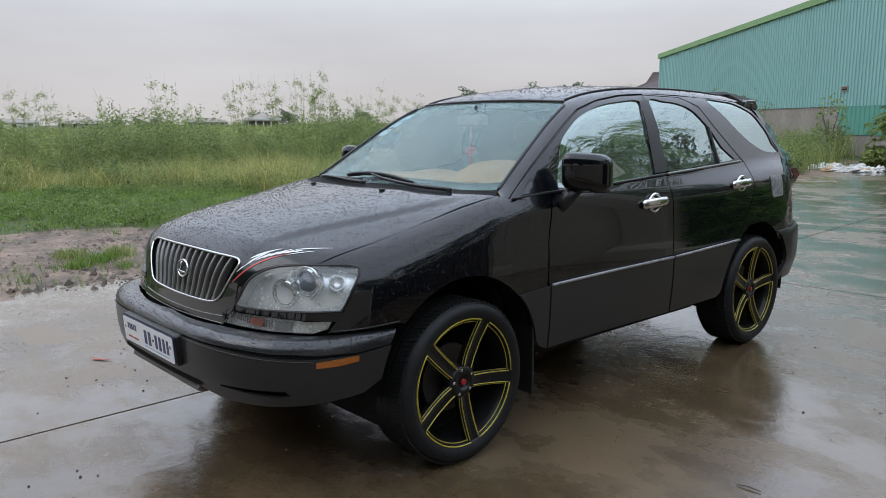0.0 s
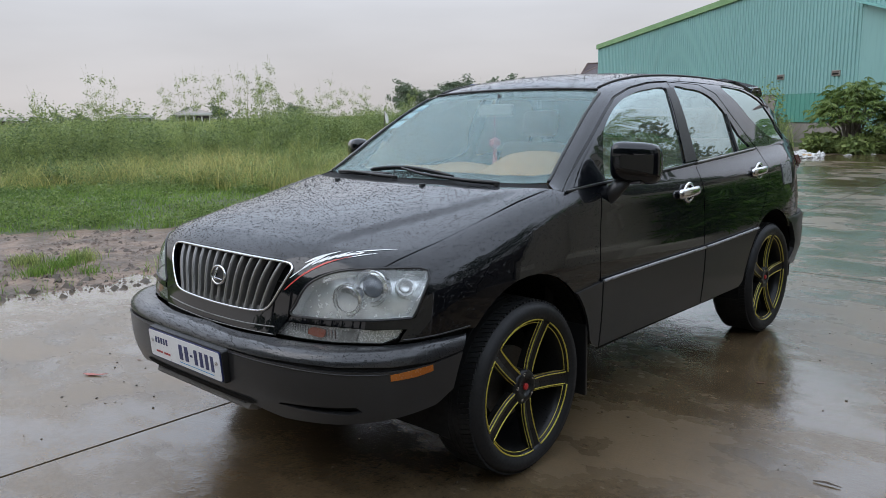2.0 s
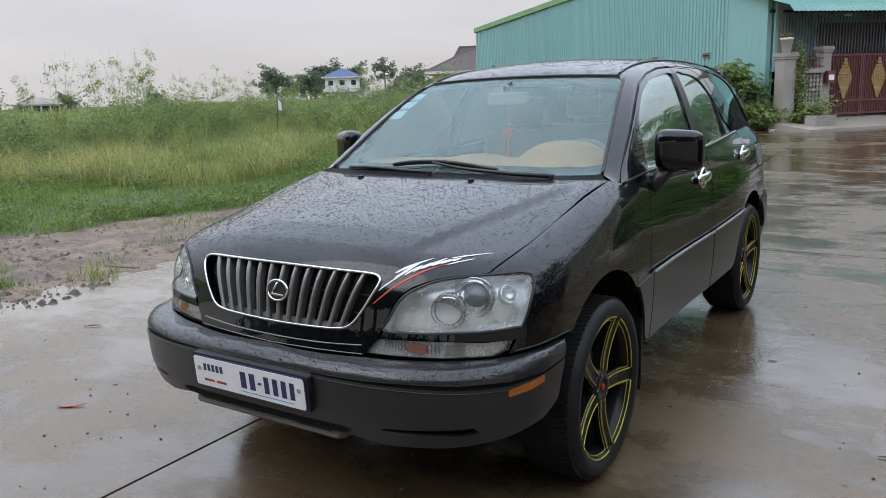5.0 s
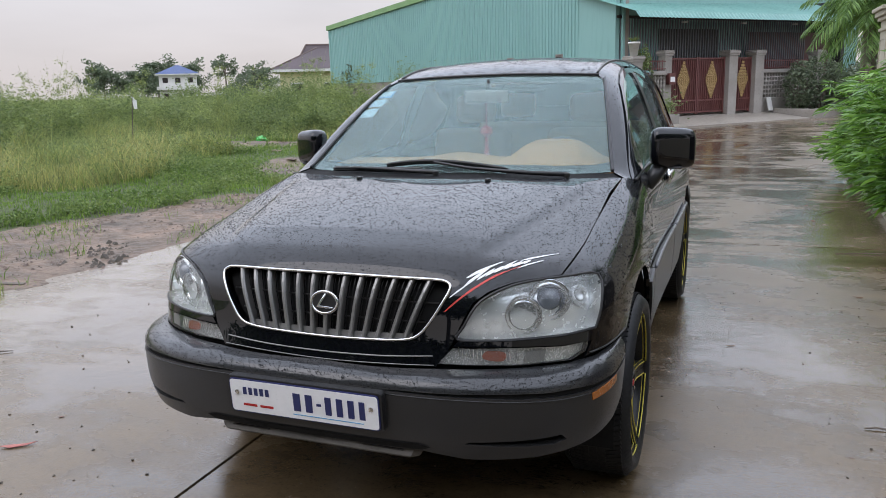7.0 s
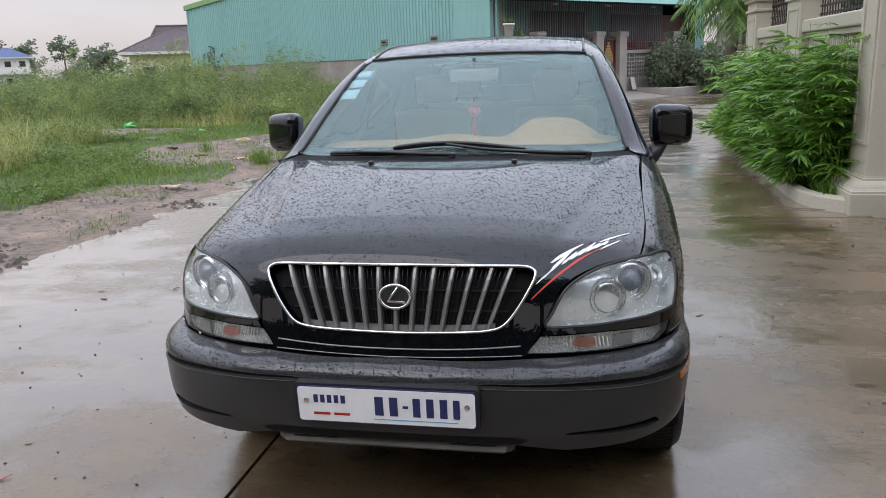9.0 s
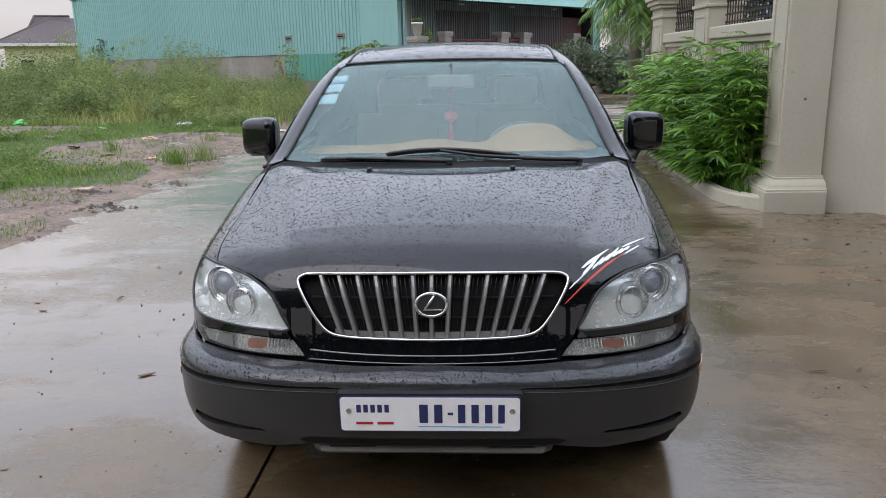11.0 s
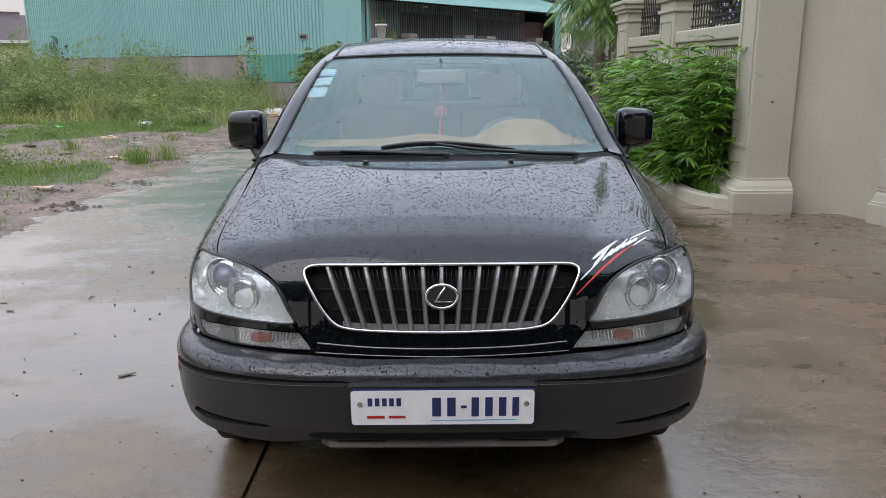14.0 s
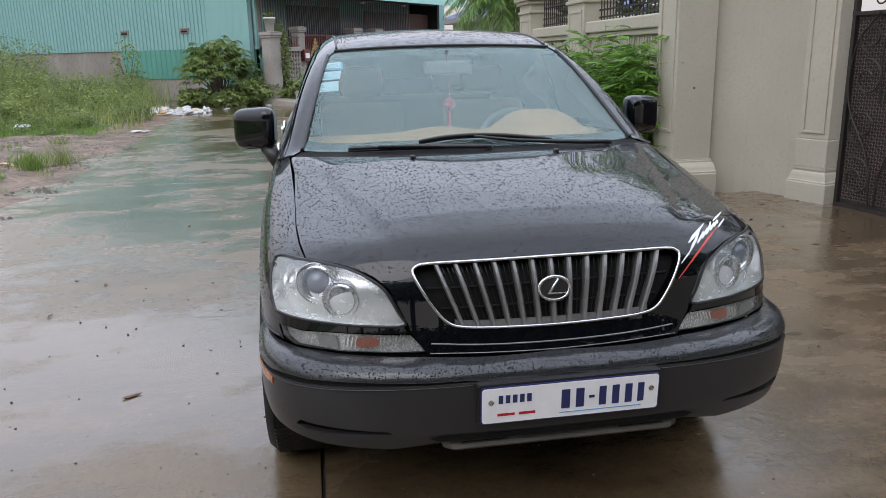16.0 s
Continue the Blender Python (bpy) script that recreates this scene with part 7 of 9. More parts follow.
part("knot", lathe(bmesh.new(), [(0.0, 1.31), (0.03, 1.295), (0.034, 1.27), (0.012, 1.25), (0.0, 1.25)], 12, Matrix.Translation((0.0, 0.905, 0))), M["red"], ch)
part("tassel", tube(bmesh.new(), [(0.0, 0.905, 1.255), (0.0, 0.905, 1.14)], [0.008, 0.016], 8), M["red"], ch)


# ---- rain beads ----
def beads(view, f, outline, n, r0, r1, material, parent, name="rain_film", stretch=(0, 0, 0), seed=1, keep=None, flat=0.42):
    """Flattened drops scattered over a sheet of the car; larger ones are rarer."""
    rng = np.random.default_rng(seed)
    line = view.flat(outline)
    lo, hi = line.min(0), line.max(0)
    q = rng.uniform(lo, hi, (n * 3, 2))
    q = q[inside(line, q)][:n]
    p, ok = meet(f, *view.rays(q))
    p = p[ok]
    if keep is not None:
        p = p[keep(p)]
    nn = normals(f, p)
    m = len(p)
    r = r0 * (r1 / r0) ** (rng.random(m) ** 2.2)
    side = np.cross(nn, rng.normal(size=(m, 3)))
    side /= np.linalg.norm(side, axis=1, keepdims=True)
    other = np.cross(nn, side)
    lon = rng.uniform(0.75, 1.45, m)
    k = 6
    ang = np.arange(k) * 2 * math.pi / k
    ring0 = p[:, None] + r[:, None, None] * ((np.cos(ang)[None, :, None] * side[:, None]) * lon[:, None, None] + np.sin(ang)[None, :, None] * other[:, None])
    ring1 = p[:, None] + 0.66 * (ring0 - p[:, None]) + nn[:, None] * (r * flat * 0.75)[:, None, None]
    tip = p + nn * (r * flat)[:, None]
    v = np.concatenate([ring0, ring1, tip[:, None]], 1).reshape(-1, 3)
    faces = []
    base = np.arange(m) * (2 * k + 1)
    for j in range(k):
        i = (j + 1) % k
        faces.append(np.stack([base + j, base + i, base + k + i, base + k + j], 1))
    quads = np.concatenate(faces).tolist()
    tris = np.concatenate([np.stack([base + k + j, base + k + (j + 1) % k, base + 2 * k], 1) for j in range(k)]).tolist()
    ob = arrays(name, v, quads + tris, material, parent, "", True)
    return tagged(ob, "beads of rain water", kind="stuff")


M["bead"] = surface("rain_bead", (0.006, 0.006, 0.007), (0.008, 0.008, 0.009), 0.04, big=5, small=50, wear=0, spec=0.42)
not_grille = lambda p: (~inside(FRONT.flat(grille_line), FRONT.flat(p)) & (p[:, 2] > 0.90)) | (p[:, 1] > -0.72)
beads(SLOPE, body, hood_line, 19000, 0.0010, 0.0031, M["bead"], hood, seed=2, keep=not_grille, flat=0.55)
beads(SLOPE, body, hood_line, 1500, 0.0027, 0.0052, M["bead"], hood, "rain_film", seed=3, keep=lambda p: (p[:, 1] > -0.6) & (np.sin(p[:, 0] * 91) * np.sin(p[:, 1] * 77) + p[:, 1] * 1.4 > -0.3), flat=0.5)
beads(TOP, body, roof_line, 6500, 0.0017, 0.0050, M["bead"], roof, seed=4, flat=0.55)
fl = beads(SHOULDER, body, fender_line, 2600, 0.0012, 0.0038, M["bead"], car, "rain_film", seed=5)
fl2 = new("rain_film", fl.data)
fl2.parent, fl2.scale = car, (-1, 1, 1)
tagged(fl2, "beads of rain water", kind="stuff")
beads(NOSE, fender_bumper, mirrored(edge_top + [tuple(p) for p in crease[::-1]]), 4800, 0.0009, 0.0024, M["bead"], bumper, seed=6, flat=0.6)
beads(SLOPE, body, ws_line, 6500, 0.0012, 0.0034, M["drop"], car, "rain_film", seed=7, flat=0.6)
for k, (line, d) in enumerate(((pane_f, door_fs[0]), (pane_r, door_rs[0]))):
    beads(SIDE, body, line, 1300, 0.0012, 0.004, M["drop"], d, "rain_film", seed=8 + k)
beads(Straight((-0.75, 0.25, -0.6)), body, pillar_line, 1800, 0.001, 0.004, M["bead"], car, "rain_film", seed=11)
beads(SIDE, body, [(0.88, 0.6, 0.8), (0.88, 0.6, 1.05), (0.85, 1.6, 1.1), (0.88, 1.6, 0.85)], 700, 0.001, 0.003, M["bead"], door_fs[0], "rain_film", seed=12)


# ---- planting ----
def blades(name, spots, heights, width, material, lean=0.35, seed=0, label="", category="grass", parent=None, segs=2):
    """Bent, tapering blades, one at each spot (x, y, z)."""
    rng = np.random.default_rng(seed)
    p, n = np.asarray(spots, float), len(spots)
    h = np.asarray(heights, float)
    a = rng.uniform(0, 2 * math.pi, n)
    out = np.stack([np.cos(a), np.sin(a), 0 * a], 1)
    face = rng.uniform(0, 2 * math.pi, n)
    side = np.stack([np.cos(face), np.sin(face), 0 * face], 1) * (width * rng.uniform(0.6, 1.4, n))[:, None]
    bend = lean * rng.uniform(0.3, 1.6, n) * h
    rows_ = []
    for k in range(segs):
        t = k / segs
        mid_ = p + np.stack([0 * h, 0 * h, h * (t - 0.12 * t * t)], 1) + out * (bend * t * t)[:, None]
        rows_ += [mid_ - side * (1 - 0.35 * t), mid_ + side * (1 - 0.35 * t)]
    tip = p + np.stack([0 * h, 0 * h, h * 0.88], 1) + out * bend[:, None]
    v = np.stack(rows_ + [tip], 1).reshape(-1, 3)
    base = np.arange(n) * (2 * segs + 1)
    fs = []
    for k in range(segs - 1):
        fs += np.stack([base + 2 * k, base + 2 * k + 1, base + 2 * k + 3, base + 2 * k + 2], 1).tolist()
    fs += np.stack([base + 2 * segs - 2, base + 2 * segs - 1, base + 2 * segs], 1).tolist()
    ob = arrays(name, v, fs, material, parent, "", False)
    return tagged(ob, label, category, kind="stuff")


def leaves(p, size, rng, droop=0.3, slim=0.4):
    """Pointed leaves (two triangles each) at places p; returns vertices and faces."""
    n = len(p)
    d = rng.normal(size=(n, 3))
    d[:, 2] = d[:, 2] * 0.6 - droop
    d /= np.linalg.norm(d, axis=1, keepdims=True)
    s = np.cross(d, rng.normal(size=(n, 3)))
    s /= np.linalg.norm(s, axis=1, keepdims=True)
    l = size * rng.uniform(0.6, 1.4, n)
    a, b = p, p + d * l[:, None]
    m = p + d * (l * 0.45)[:, None]
    v = np.stack([a, m + s * (l * slim * 0.5)[:, None], b, m - s * (l * slim * 0.5)[:, None]], 1).reshape(-1, 3)
    return v, (np.arange(n)[:, None] * 4 + np.arange(4)).tolist()


rng = np.random.default_rng(11)


def scatter(n, x0, x1, y0, y1, test, height=ground_z):
    out = []
    xs_, ys_ = rng.uniform(x0, x1, n), rng.uniform(y0, y1, n)
    for x, y in zip(xs_, ys_):
        if test(x, y):
            out.append((x, y, height(x, y) - 0.01))
    return np.array(out)


def edge_out(y):
    """Where the short grass gives way to the wild field."""
    return 11.5 + max(0, 3 - y) * 0.9 - 2.6 * min(max((y - 3.5) / 2.5, 0), 1) * min(max((13.5 - y) / 2.5, 0), 1)


def mown(x, y):
    return not bare(x, y) and -x < edge_out(y) + 1.0 + 2.0 * ripple(x, y, 0.25, 12) and y < 14.8


lump_ = lambda x, y: ripple(x, y, 0.55, 20) + 0.6 * ripple(x, y, 1.7, 21)
pts = scatter(150000, -17, -4.4, -6, 15, mown)
blades("short_grass", pts, 0.05 + 0.12 * rng.random(len(pts)) * np.clip([0.75 + 1.1 * lump_(x, y) for x, y, _ in pts], 0.25, 2.2), 0.0048, M["grass"], 0.5, 21, "short bright green grass along the muddy verge")
pts = scatter(22000, -9, -4.2, -3, 15, lambda x, y: bare(x, y) and ripple(x, y, 1.1, 30) + 0.25 * ripple(x, y, 4, 31) > 0.16)
blades("verge_grass", pts, rng.uniform(0.04, 0.16, len(pts)), 0.003, M["grass"], 0.6, 22, "thin grass growing through the mud")


def wild(x, y):
    return -x > edge_out(y) + 2.0 * ripple(x, y, 0.25, 12) or (y > 14.3 + 0.4 * ripple(x, y, 0.8, 14) and x < -4.4 - 0.02 * (y - 14) and not (y > 20 and x > -5.5))


def behind_yard(x, y):
    """True on the field's side of the warehouse."""
    v = WM.inverted() @ Vector((x, y, 0))
    return v.y < -0.5 or v.x < -1.0


def depth_in(x, y):
    """How far a place lies behind the front edge of the tall weeds."""
    side = -x - 14.2 - 0.5 * max(0, 3 - y) - 1.2 * ripple(x, y, 0.3, 61)
    back = y - (14.9 + 0.14 * max(-x - 5, 0)) - 0.9 * ripple(x, y, 0.5, 64)
    return max(side, back)


def tallness(x, y):
    """How tall the weeds grow: highest in the thicket before the warehouse."""
    return 0.55 if x > -8.5 else 1.05 if y > 14.5 and x > -15 else 0.86


field = lambda x, y: wild(x, y) and behind_yard(x, y)
pts = scatter(68000, -34, -4.3, -8, 30, field)
swell = np.array([0.5 + ripple(x, y, 0.16, 40) for x, y, _ in pts])
back_ = np.clip([(depth_in(x, y) + 1.5) / 4 for x, y, _ in pts], 0, 1)
blades("tall_grass", pts, (0.25 + 0.55 * rng.random(len(pts))) * (0.55 + 0.9 * back_ + 0.7 * (swell - 0.5)), 0.0065, M["tall"], 0.5, 23, "tall rank grass filling the field", segs=3)
pts = scatter(28000, -120, -30, -30, 120, lambda x, y: behind_yard(x, y))
blades("far_grass", pts, rng.uniform(0.5, 1.25, len(pts)), 0.028, M["tall"], 0.3, 24, "tall grass far out in the field")


def golden(x, y):
    return field(x, y) and ripple(x, y, 0.22, 51) + 0.5 * ripple(x, y, 0.9, 52) > (-0.22 if 5 < y < 13 else 0.02) and depth_in(x, y) < 0.8


pts = scatter(34000, -17, -8, 0, 16, golden)
blades("dry_grass", pts, rng.uniform(0.25, 0.85, len(pts)) * np.clip([0.75 + 0.9 * lump_(x, y) for x, y, _ in pts], 0.3, 1.4), 0.0055, M["straw"], 0.5, 25, "yellowing seed grass in the field", segs=3)

# low herbs with small round leaves in lumps through the short grass
pv = []
for _ in range(2200):
    x, y = rng.uniform(-14, -5.5), rng.uniform(-5, 15.2)
    k = lump_(x, y)
    if not bare(x, y) and k > 0.10 and depth_in(x, y) < 0.3:
        r = 0.10 + 0.22 * k * rng.uniform(0.6, 1.3)
        n = int(70 + 260 * r)
        q = rng.normal(size=(n, 3)) * (r * 0.7, r * 0.7, r * 0.45)
        q[:, 2] = abs(q[:, 2]) + 0.02
        pv.append(q + (x, y, ground_z(x, y)))
v, f = leaves(np.concatenate(pv), 0.042, rng, -0.2, 0.6)
tagged(arrays("low_herbs", v, f, M["herb"]), "low round-leaved herbs in lumps in the short grass", "weeds", kind="stuff")


def weed_mass(name, n, seed, low, high, leaf, slim, material, label, chance):
    """Upright bushy weeds: leaves gathered round stems that fan out and thin towards their tips."""
    r = np.random.default_rng(seed)
    at, size = [], []
    for _ in range(n):
        x, y = r.uniform(-33, -4.6), r.uniform(-8, 30)
        d = depth_in(x, y)
        hill = ripple(x, y, 0.33, 70) + 0.6 * ripple(x, y, 0.85, seed)
        if d < -0.6 or not field(x, y) or d > 13 or r.random() > chance * (1.25 - 0.06 * d) or hill < -0.55:
            continue
        h = (low + (high - low) * min(max((d + 0.7) / 3.0, 0), 1)) * (1 + 0.75 * hill) * r.uniform(0.78, 1.2) * tallness(x, y)
        for k in range(6):
            a, out = r.uniform(0, 2 * math.pi), r.uniform(0.05, 0.5) * (0.5 + 0.35 * h)
            top = h * r.uniform(0.7, 1.0)
            m = int(30 + 62 * h)
            s = r.random(m) ** 0.75
            wide = (0.06 + 0.17 * (1.05 - s)) * (0.5 + 0.5 * h)
            q = np.stack([x + out * s**1.4 * math.cos(a), y + out * s**1.4 * math.sin(a), ground_z(x, y) + top * s], 1)
            at.append(q + r.normal(size=(m, 3)) * wide[:, None] * (1, 1, 0.6))
    p = np.concatenate(at)
    p[:, 2] = np.maximum(p[:, 2], 0.03)
    v, f = leaves(p, leaf, r, -0.35, slim)
    tagged(arrays(name, v, f, M[material]), label, "weeds", kind="stuff")


def clumps(name, n, seed, low, high, leaf, slim, material, label, share):
    """Rounded clumps of leafy weeds, fullest on their upper side, with sprigs that stand out of them."""
    r = np.random.default_rng(seed)
    at = []
    for _ in range(n):
        x, y = r.uniform(-27, -4.6), r.uniform(-7, 27)
        d = depth_in(x, y)
        if d < -0.5 or d > 8 or not field(x, y) or r.random() > share:
            continue
        h = (low + (high - low) * min(max((d + 0.6) / 2.6, 0), 1)) * (1 + 0.5 * ripple(x, y, 0.33, 70)) * r.uniform(0.6, 1.3) * tallness(x, y)
        w = (0.26 + 0.32 * h) * r.uniform(0.7, 1.3)
        m = int(260 + 560 * w * h)
        q = r.normal(size=(m, 3))
        q[:, 2] = abs(q[:, 2])
        q /= np.linalg.norm(q, axis=1, keepdims=True)
        o = r.uniform(0, 40)
        bulge = 1 + 0.55 * np.array([noise.noise((2.2 * a + o, 2.2 * b, 2.2 * c_ + o)) for a, b, c_ in q])
        q *= ((0.55 + 0.45 * r.random(m) ** 0.6) * bulge)[:, None] * (w, w, h)
        at.append(q + (x, y, ground_z(x, y)))
        for _ in range(int(5 + 5 * h)):
            a, e = r.uniform(0, 2 * math.pi), r.uniform(0.2, 0.9)
            tip = np.array((w * e * math.cos(a) * 1.15, w * e * math.sin(a) * 1.15, h * (1.15 + 0.2 * r.random() - 0.5 * e * e)))
            s_ = r.uniform(0.6, 1.05, 22)[:, None]
            at.append(tip * s_ + r.normal(size=(22, 3)) * 0.045 + (x, y, ground_z(x, y)))
    v, f = leaves(np.concatenate(at), leaf, r, -0.2, slim)
    tagged(arrays(name, v, f, M[material]), label, "weeds", kind="stuff")


def band_weeds():
    r = np.random.default_rng(97)
    at = []
    for _ in range(900):
        x, y = r.uniform(-15, -8), r.uniform(-3, 14.5)
        if field(x, y) and depth_in(x, y) < 0.2 and lump_(x, y) > -0.05:
            h = r.uniform(0.22, 0.55)
            m = int(90 + 260 * h)
            q = r.normal(size=(m, 3)) * (h * 0.45, h * 0.45, h * 0.42)
            q[:, 2] = abs(q[:, 2]) + 0.03
            at.append(q + (x, y, ground_z(x, y)))
    v, f = leaves(np.concatenate(at), 0.06, r, -0.3, 0.35)
    tagged(arrays("band_weeds", v, f, M["weed"]), "low pale green weeds among the yellowing grass", "weeds", kind="stuff")


band_weeds()
weed_mass("feathery_weeds", 700, 91, 0.40, 1.22, 0.095, 0.22, "weed", "feathery pale green weeds standing chest-high", 0.75)
clumps("bushy_weeds", 520, 92, 0.45, 1.25, 0.075, 0.40, "weed_dark", "rounded clumps of dense green weeds", 0.8)
clumps("leafy_weeds", 440, 93, 0.38, 1.08, 0.10, 0.30, "weed", "rounded clumps of pale green leafy weeds", 0.8)


def feather_weed(h, seed, name="weed_shrub"):
    """A tall thin shrub: bare stems that fork, with sparse small leaves towards the top."""
    r = np.random.default_rng(seed)
    t = thing(name, "tall wispy weed shrub with sparse small leaves", "shrub", group="tall field weeds")
    bm, spots = bmesh.new(), []
    for k in range(6):
        a, out = r.uniform(0, 2 * math.pi), r.uniform(0.10, 0.55) * h * 0.5
        top = h * r.uniform(0.55, 1.0)
        line = [(out * s**1.3 * math.cos(a + 0.5 * s), out * s**1.3 * math.sin(a + 0.5 * s), top * s) for s in np.linspace(0, 1, 8)]
        tube(bm, line, list(np.linspace(0.008, 0.0015, 8)), 4)
        for _ in range(15):
            s = r.uniform(0.35, 1.0)
            b = np.array(line[int(s * 7)])
            d = r.normal(size=3)
            d[2] = abs(d[2]) * 0.7 + 0.25
            d *= r.uniform(0.12, 0.42) / np.linalg.norm(d) * (1.45 - s)
            tube(bm, [tuple(b), tuple(b + d)], [0.003, 0.001], 3)
            m = 13
            spots.append(b + d * r.uniform(0.2, 1.15, (m, 1)) + r.normal(size=(m, 3)) * 0.045)
    part("stem", bm, M["tall"], t)
    v, f = leaves(np.concatenate(spots), 0.062, r, -0.1, 0.30)
    arrays("foliage", v, f, M["weed"], t)
    return t


shrubs = [feather_weed(2.9, 71), feather_weed(2.5, 72), feather_weed(3.3, 73)]
places = [(-13.7, 8.8, 2.6), (-15.3, 5.6, 2.1), (-15.7, 4.6, 2.0), (-16.3, 2.6, 2.05), (-14.6, 7.2, 2.1), (-13.1, 9.9, 2.2), (-14.2, 8.0, 2.3), (-17.0, 10.4, 2.3), (-18.0, 7.0, 2.1), (-19.0, 12.0, 2.4), (-20.0, 4.0, 2.0), (-16.5, 14.5, 2.2), (-21.5, 15.0, 2.3), (-14.5, 17.8, 1.9), (-24.0, 9.0, 2.3), (-18.5, 18.5, 2.1), (-11.5, 18.8, 1.9), (-22.0, 1.0, 2.1), (-26.0, 13.0, 2.4), (-9.5, 18.2, 1.8), (-15.0, 20.0, 2.1), (-15.2, 12.2, 2.0), (-17.6, 0.4, 1.9), (-25, 19, 2.4), (-16.2, 3.6, 1.8), (-12.5, 20.5, 2.1), (-7.6, 18.0, 1.7)]
tall_ = (2.9, 2.5, 3.3)
for k, (x, y, h) in enumerate(places):
    h *= 1.22
    m = pose(x, y, ground_z(x, y), 0, 0, 67 * k) @ Matrix.Diagonal((0.8, 0.8, h / tall_[k % 3], 1))
    c = shrubs[k] if k < 3 else copy_thing(shrubs[k % 3], m)
    c.matrix_basis = m


def crown(spots, size, r, each, spread_, slim=0.45):
    q = np.repeat(np.asarray(spots, float), each, 0) + r.normal(size=(len(spots) * each, 3)) * spread_
    return leaves(q, size, r, 0.15, slim)


def tree(name, h, width, seed, label, leaf=0.28, clumps=70, each=45, trunk=0.16, airy=False, material="tree"):
    """A tapered trunk that forks into limbs, with clumps of leaves about their ends."""
    r = np.random.default_rng(seed)
    t = thing(name, label, "tree")
    bm, ends = bmesh.new(), []
    fork = h * (0.55 if airy else 0.32)
    tube(bm, [(0, 0, -0.2), (0.05, 0.02, fork * 0.5), (0, 0.05, fork), (0.06, 0.0, h * 0.85)], [trunk, trunk * 0.8, trunk * 0.65, trunk * 0.15], 8)
    for k in range(11):
        a = k * 2.4
        z0 = fork + (h * 0.85 - fork) * k / 13
        reach = width * r.uniform(0.55, 1.0) * (1.0 - 0.45 * k / 11)
        rise_ = h * r.uniform(0.06, 0.24)
        line = [(reach * s * math.cos(a + 0.3 * s), reach * s * math.sin(a + 0.3 * s), z0 + rise_ * s**0.8) for s in np.linspace(0, 1, 4)]
        tube(bm, line, list(np.linspace(trunk * 0.42, trunk * 0.08, 4)), 5)
        ends += [np.array(line[2]), np.array(line[3])]
    part("trunk", bm, M["bark"], t, "", True)
    spots = []
    for k in range(clumps):
        e = ends[k % len(ends)]
        spots.append(e + r.normal(size=3) * (width * 0.22, width * 0.22, h * (0.03 if airy else 0.085)))
    v, f = crown(spots, leaf, r, each, (width * 0.10, width * 0.10, h * (0.02 if airy else 0.04)))
    arrays("crown", v, f, M[material], t)
    return t


# bushes by the warehouse and the yard
def bush(x, y, r_, h, seed, label="rounded dark green bush beside the wall", material="weed", leaf=0.14, n=1800):
    r = np.random.default_rng(seed)
    t = thing("bush", label, "bush", pose(x, y, ground_z(x, y)))
    bm, ends = bmesh.new(), []
    for k in range(9):
        a = k * 2.4
        e = (r_ * 0.75 * math.cos(a), r_ * 0.75 * math.sin(a), h * r.uniform(0.45, 0.85))
        tube(bm, [(0, 0, 0), (e[0] * 0.4, e[1] * 0.4, e[2] * 0.6), e], [0.03, 0.02, 0.006], 5)
        ends.append(e)
    part("stem", bm, M["bark"], t)
    q = r.normal(size=(n, 3))
    q /= np.linalg.norm(q, axis=1, keepdims=True)
    lump = 1 + 0.25 * np.array([noise.noise(tuple(2.2 * u + seed)) for u in q])
    q *= ((0.45 + 0.55 * r.random(n) ** 0.5) * lump)[:, None] * (r_, r_, h * 0.55)
    q[:, 2] = np.maximum(q[:, 2] + h * 0.55, 0.05)
    v, f = leaves(q, leaf, r, 0.35, 0.5)
    arrays("foliage", v, f, M[material], t)
    return t




def cassava(x, y, h, r_, seed):
    """Bare forked stems under a domed crown of drooping hand-shaped leaves."""
    r = np.random.default_rng(seed)
    t = thing("cassava_bush", "wide leafy bush with drooping hand-shaped leaves by the warehouse", "bush", pose(x, y, ground_z(x, y)))
    bm, tips = bmesh.new(), []
    for k in range(38):
        a, f = 2.4 * k, math.sqrt((k + 0.5) / 38)
        e = np.array((r_ * f * math.cos(a), r_ * f * math.sin(a), h * (1.0 - 0.48 * f**2.2) * r.uniform(0.86, 1.0)))
        tube(bm, [(0.1 * math.cos(a), 0.1 * math.sin(a), 0), tuple(e * (0.45, 0.45, 0.6)), tuple(e)], [0.028, 0.018, 0.006], 5)
        tips.append(e)
    part("stem", bm, M["bark"], t)
    vs, fs = [], []
    for e in tips:
        for _ in range(16):
            o = e + r.normal(size=3) * (0.20, 0.20, 0.12)
            d = np.array((*(r.normal(size=2) + 1.2 * e[:2] / r_), 0.0))
            d /= np.linalg.norm(d) + 1e-9
            s = np.array((-d[1], d[0], 0))
            for g in (-1.1, -0.6, -0.2, 0.2, 0.6, 1.1):
                w_ = d * math.cos(g) + s * math.sin(g)
                l = r.uniform(0.13, 0.22)
                tip = o + w_ * l + np.array((0, 0, -l * r.uniform(0.35, 0.8)))
                m_ = o + (tip - o) * 0.55 + np.array((0, 0, 0.02))
                u = np.cross(w_, (0, 0, 1.0)) * l * 0.13
                b = len(vs)
                vs += [o, m_ + u, tip, m_ - u]
                fs.append((b, b + 1, b + 2, b + 3))
    arrays("foliage", np.array(vs), fs, M["herb"], t)
    return t


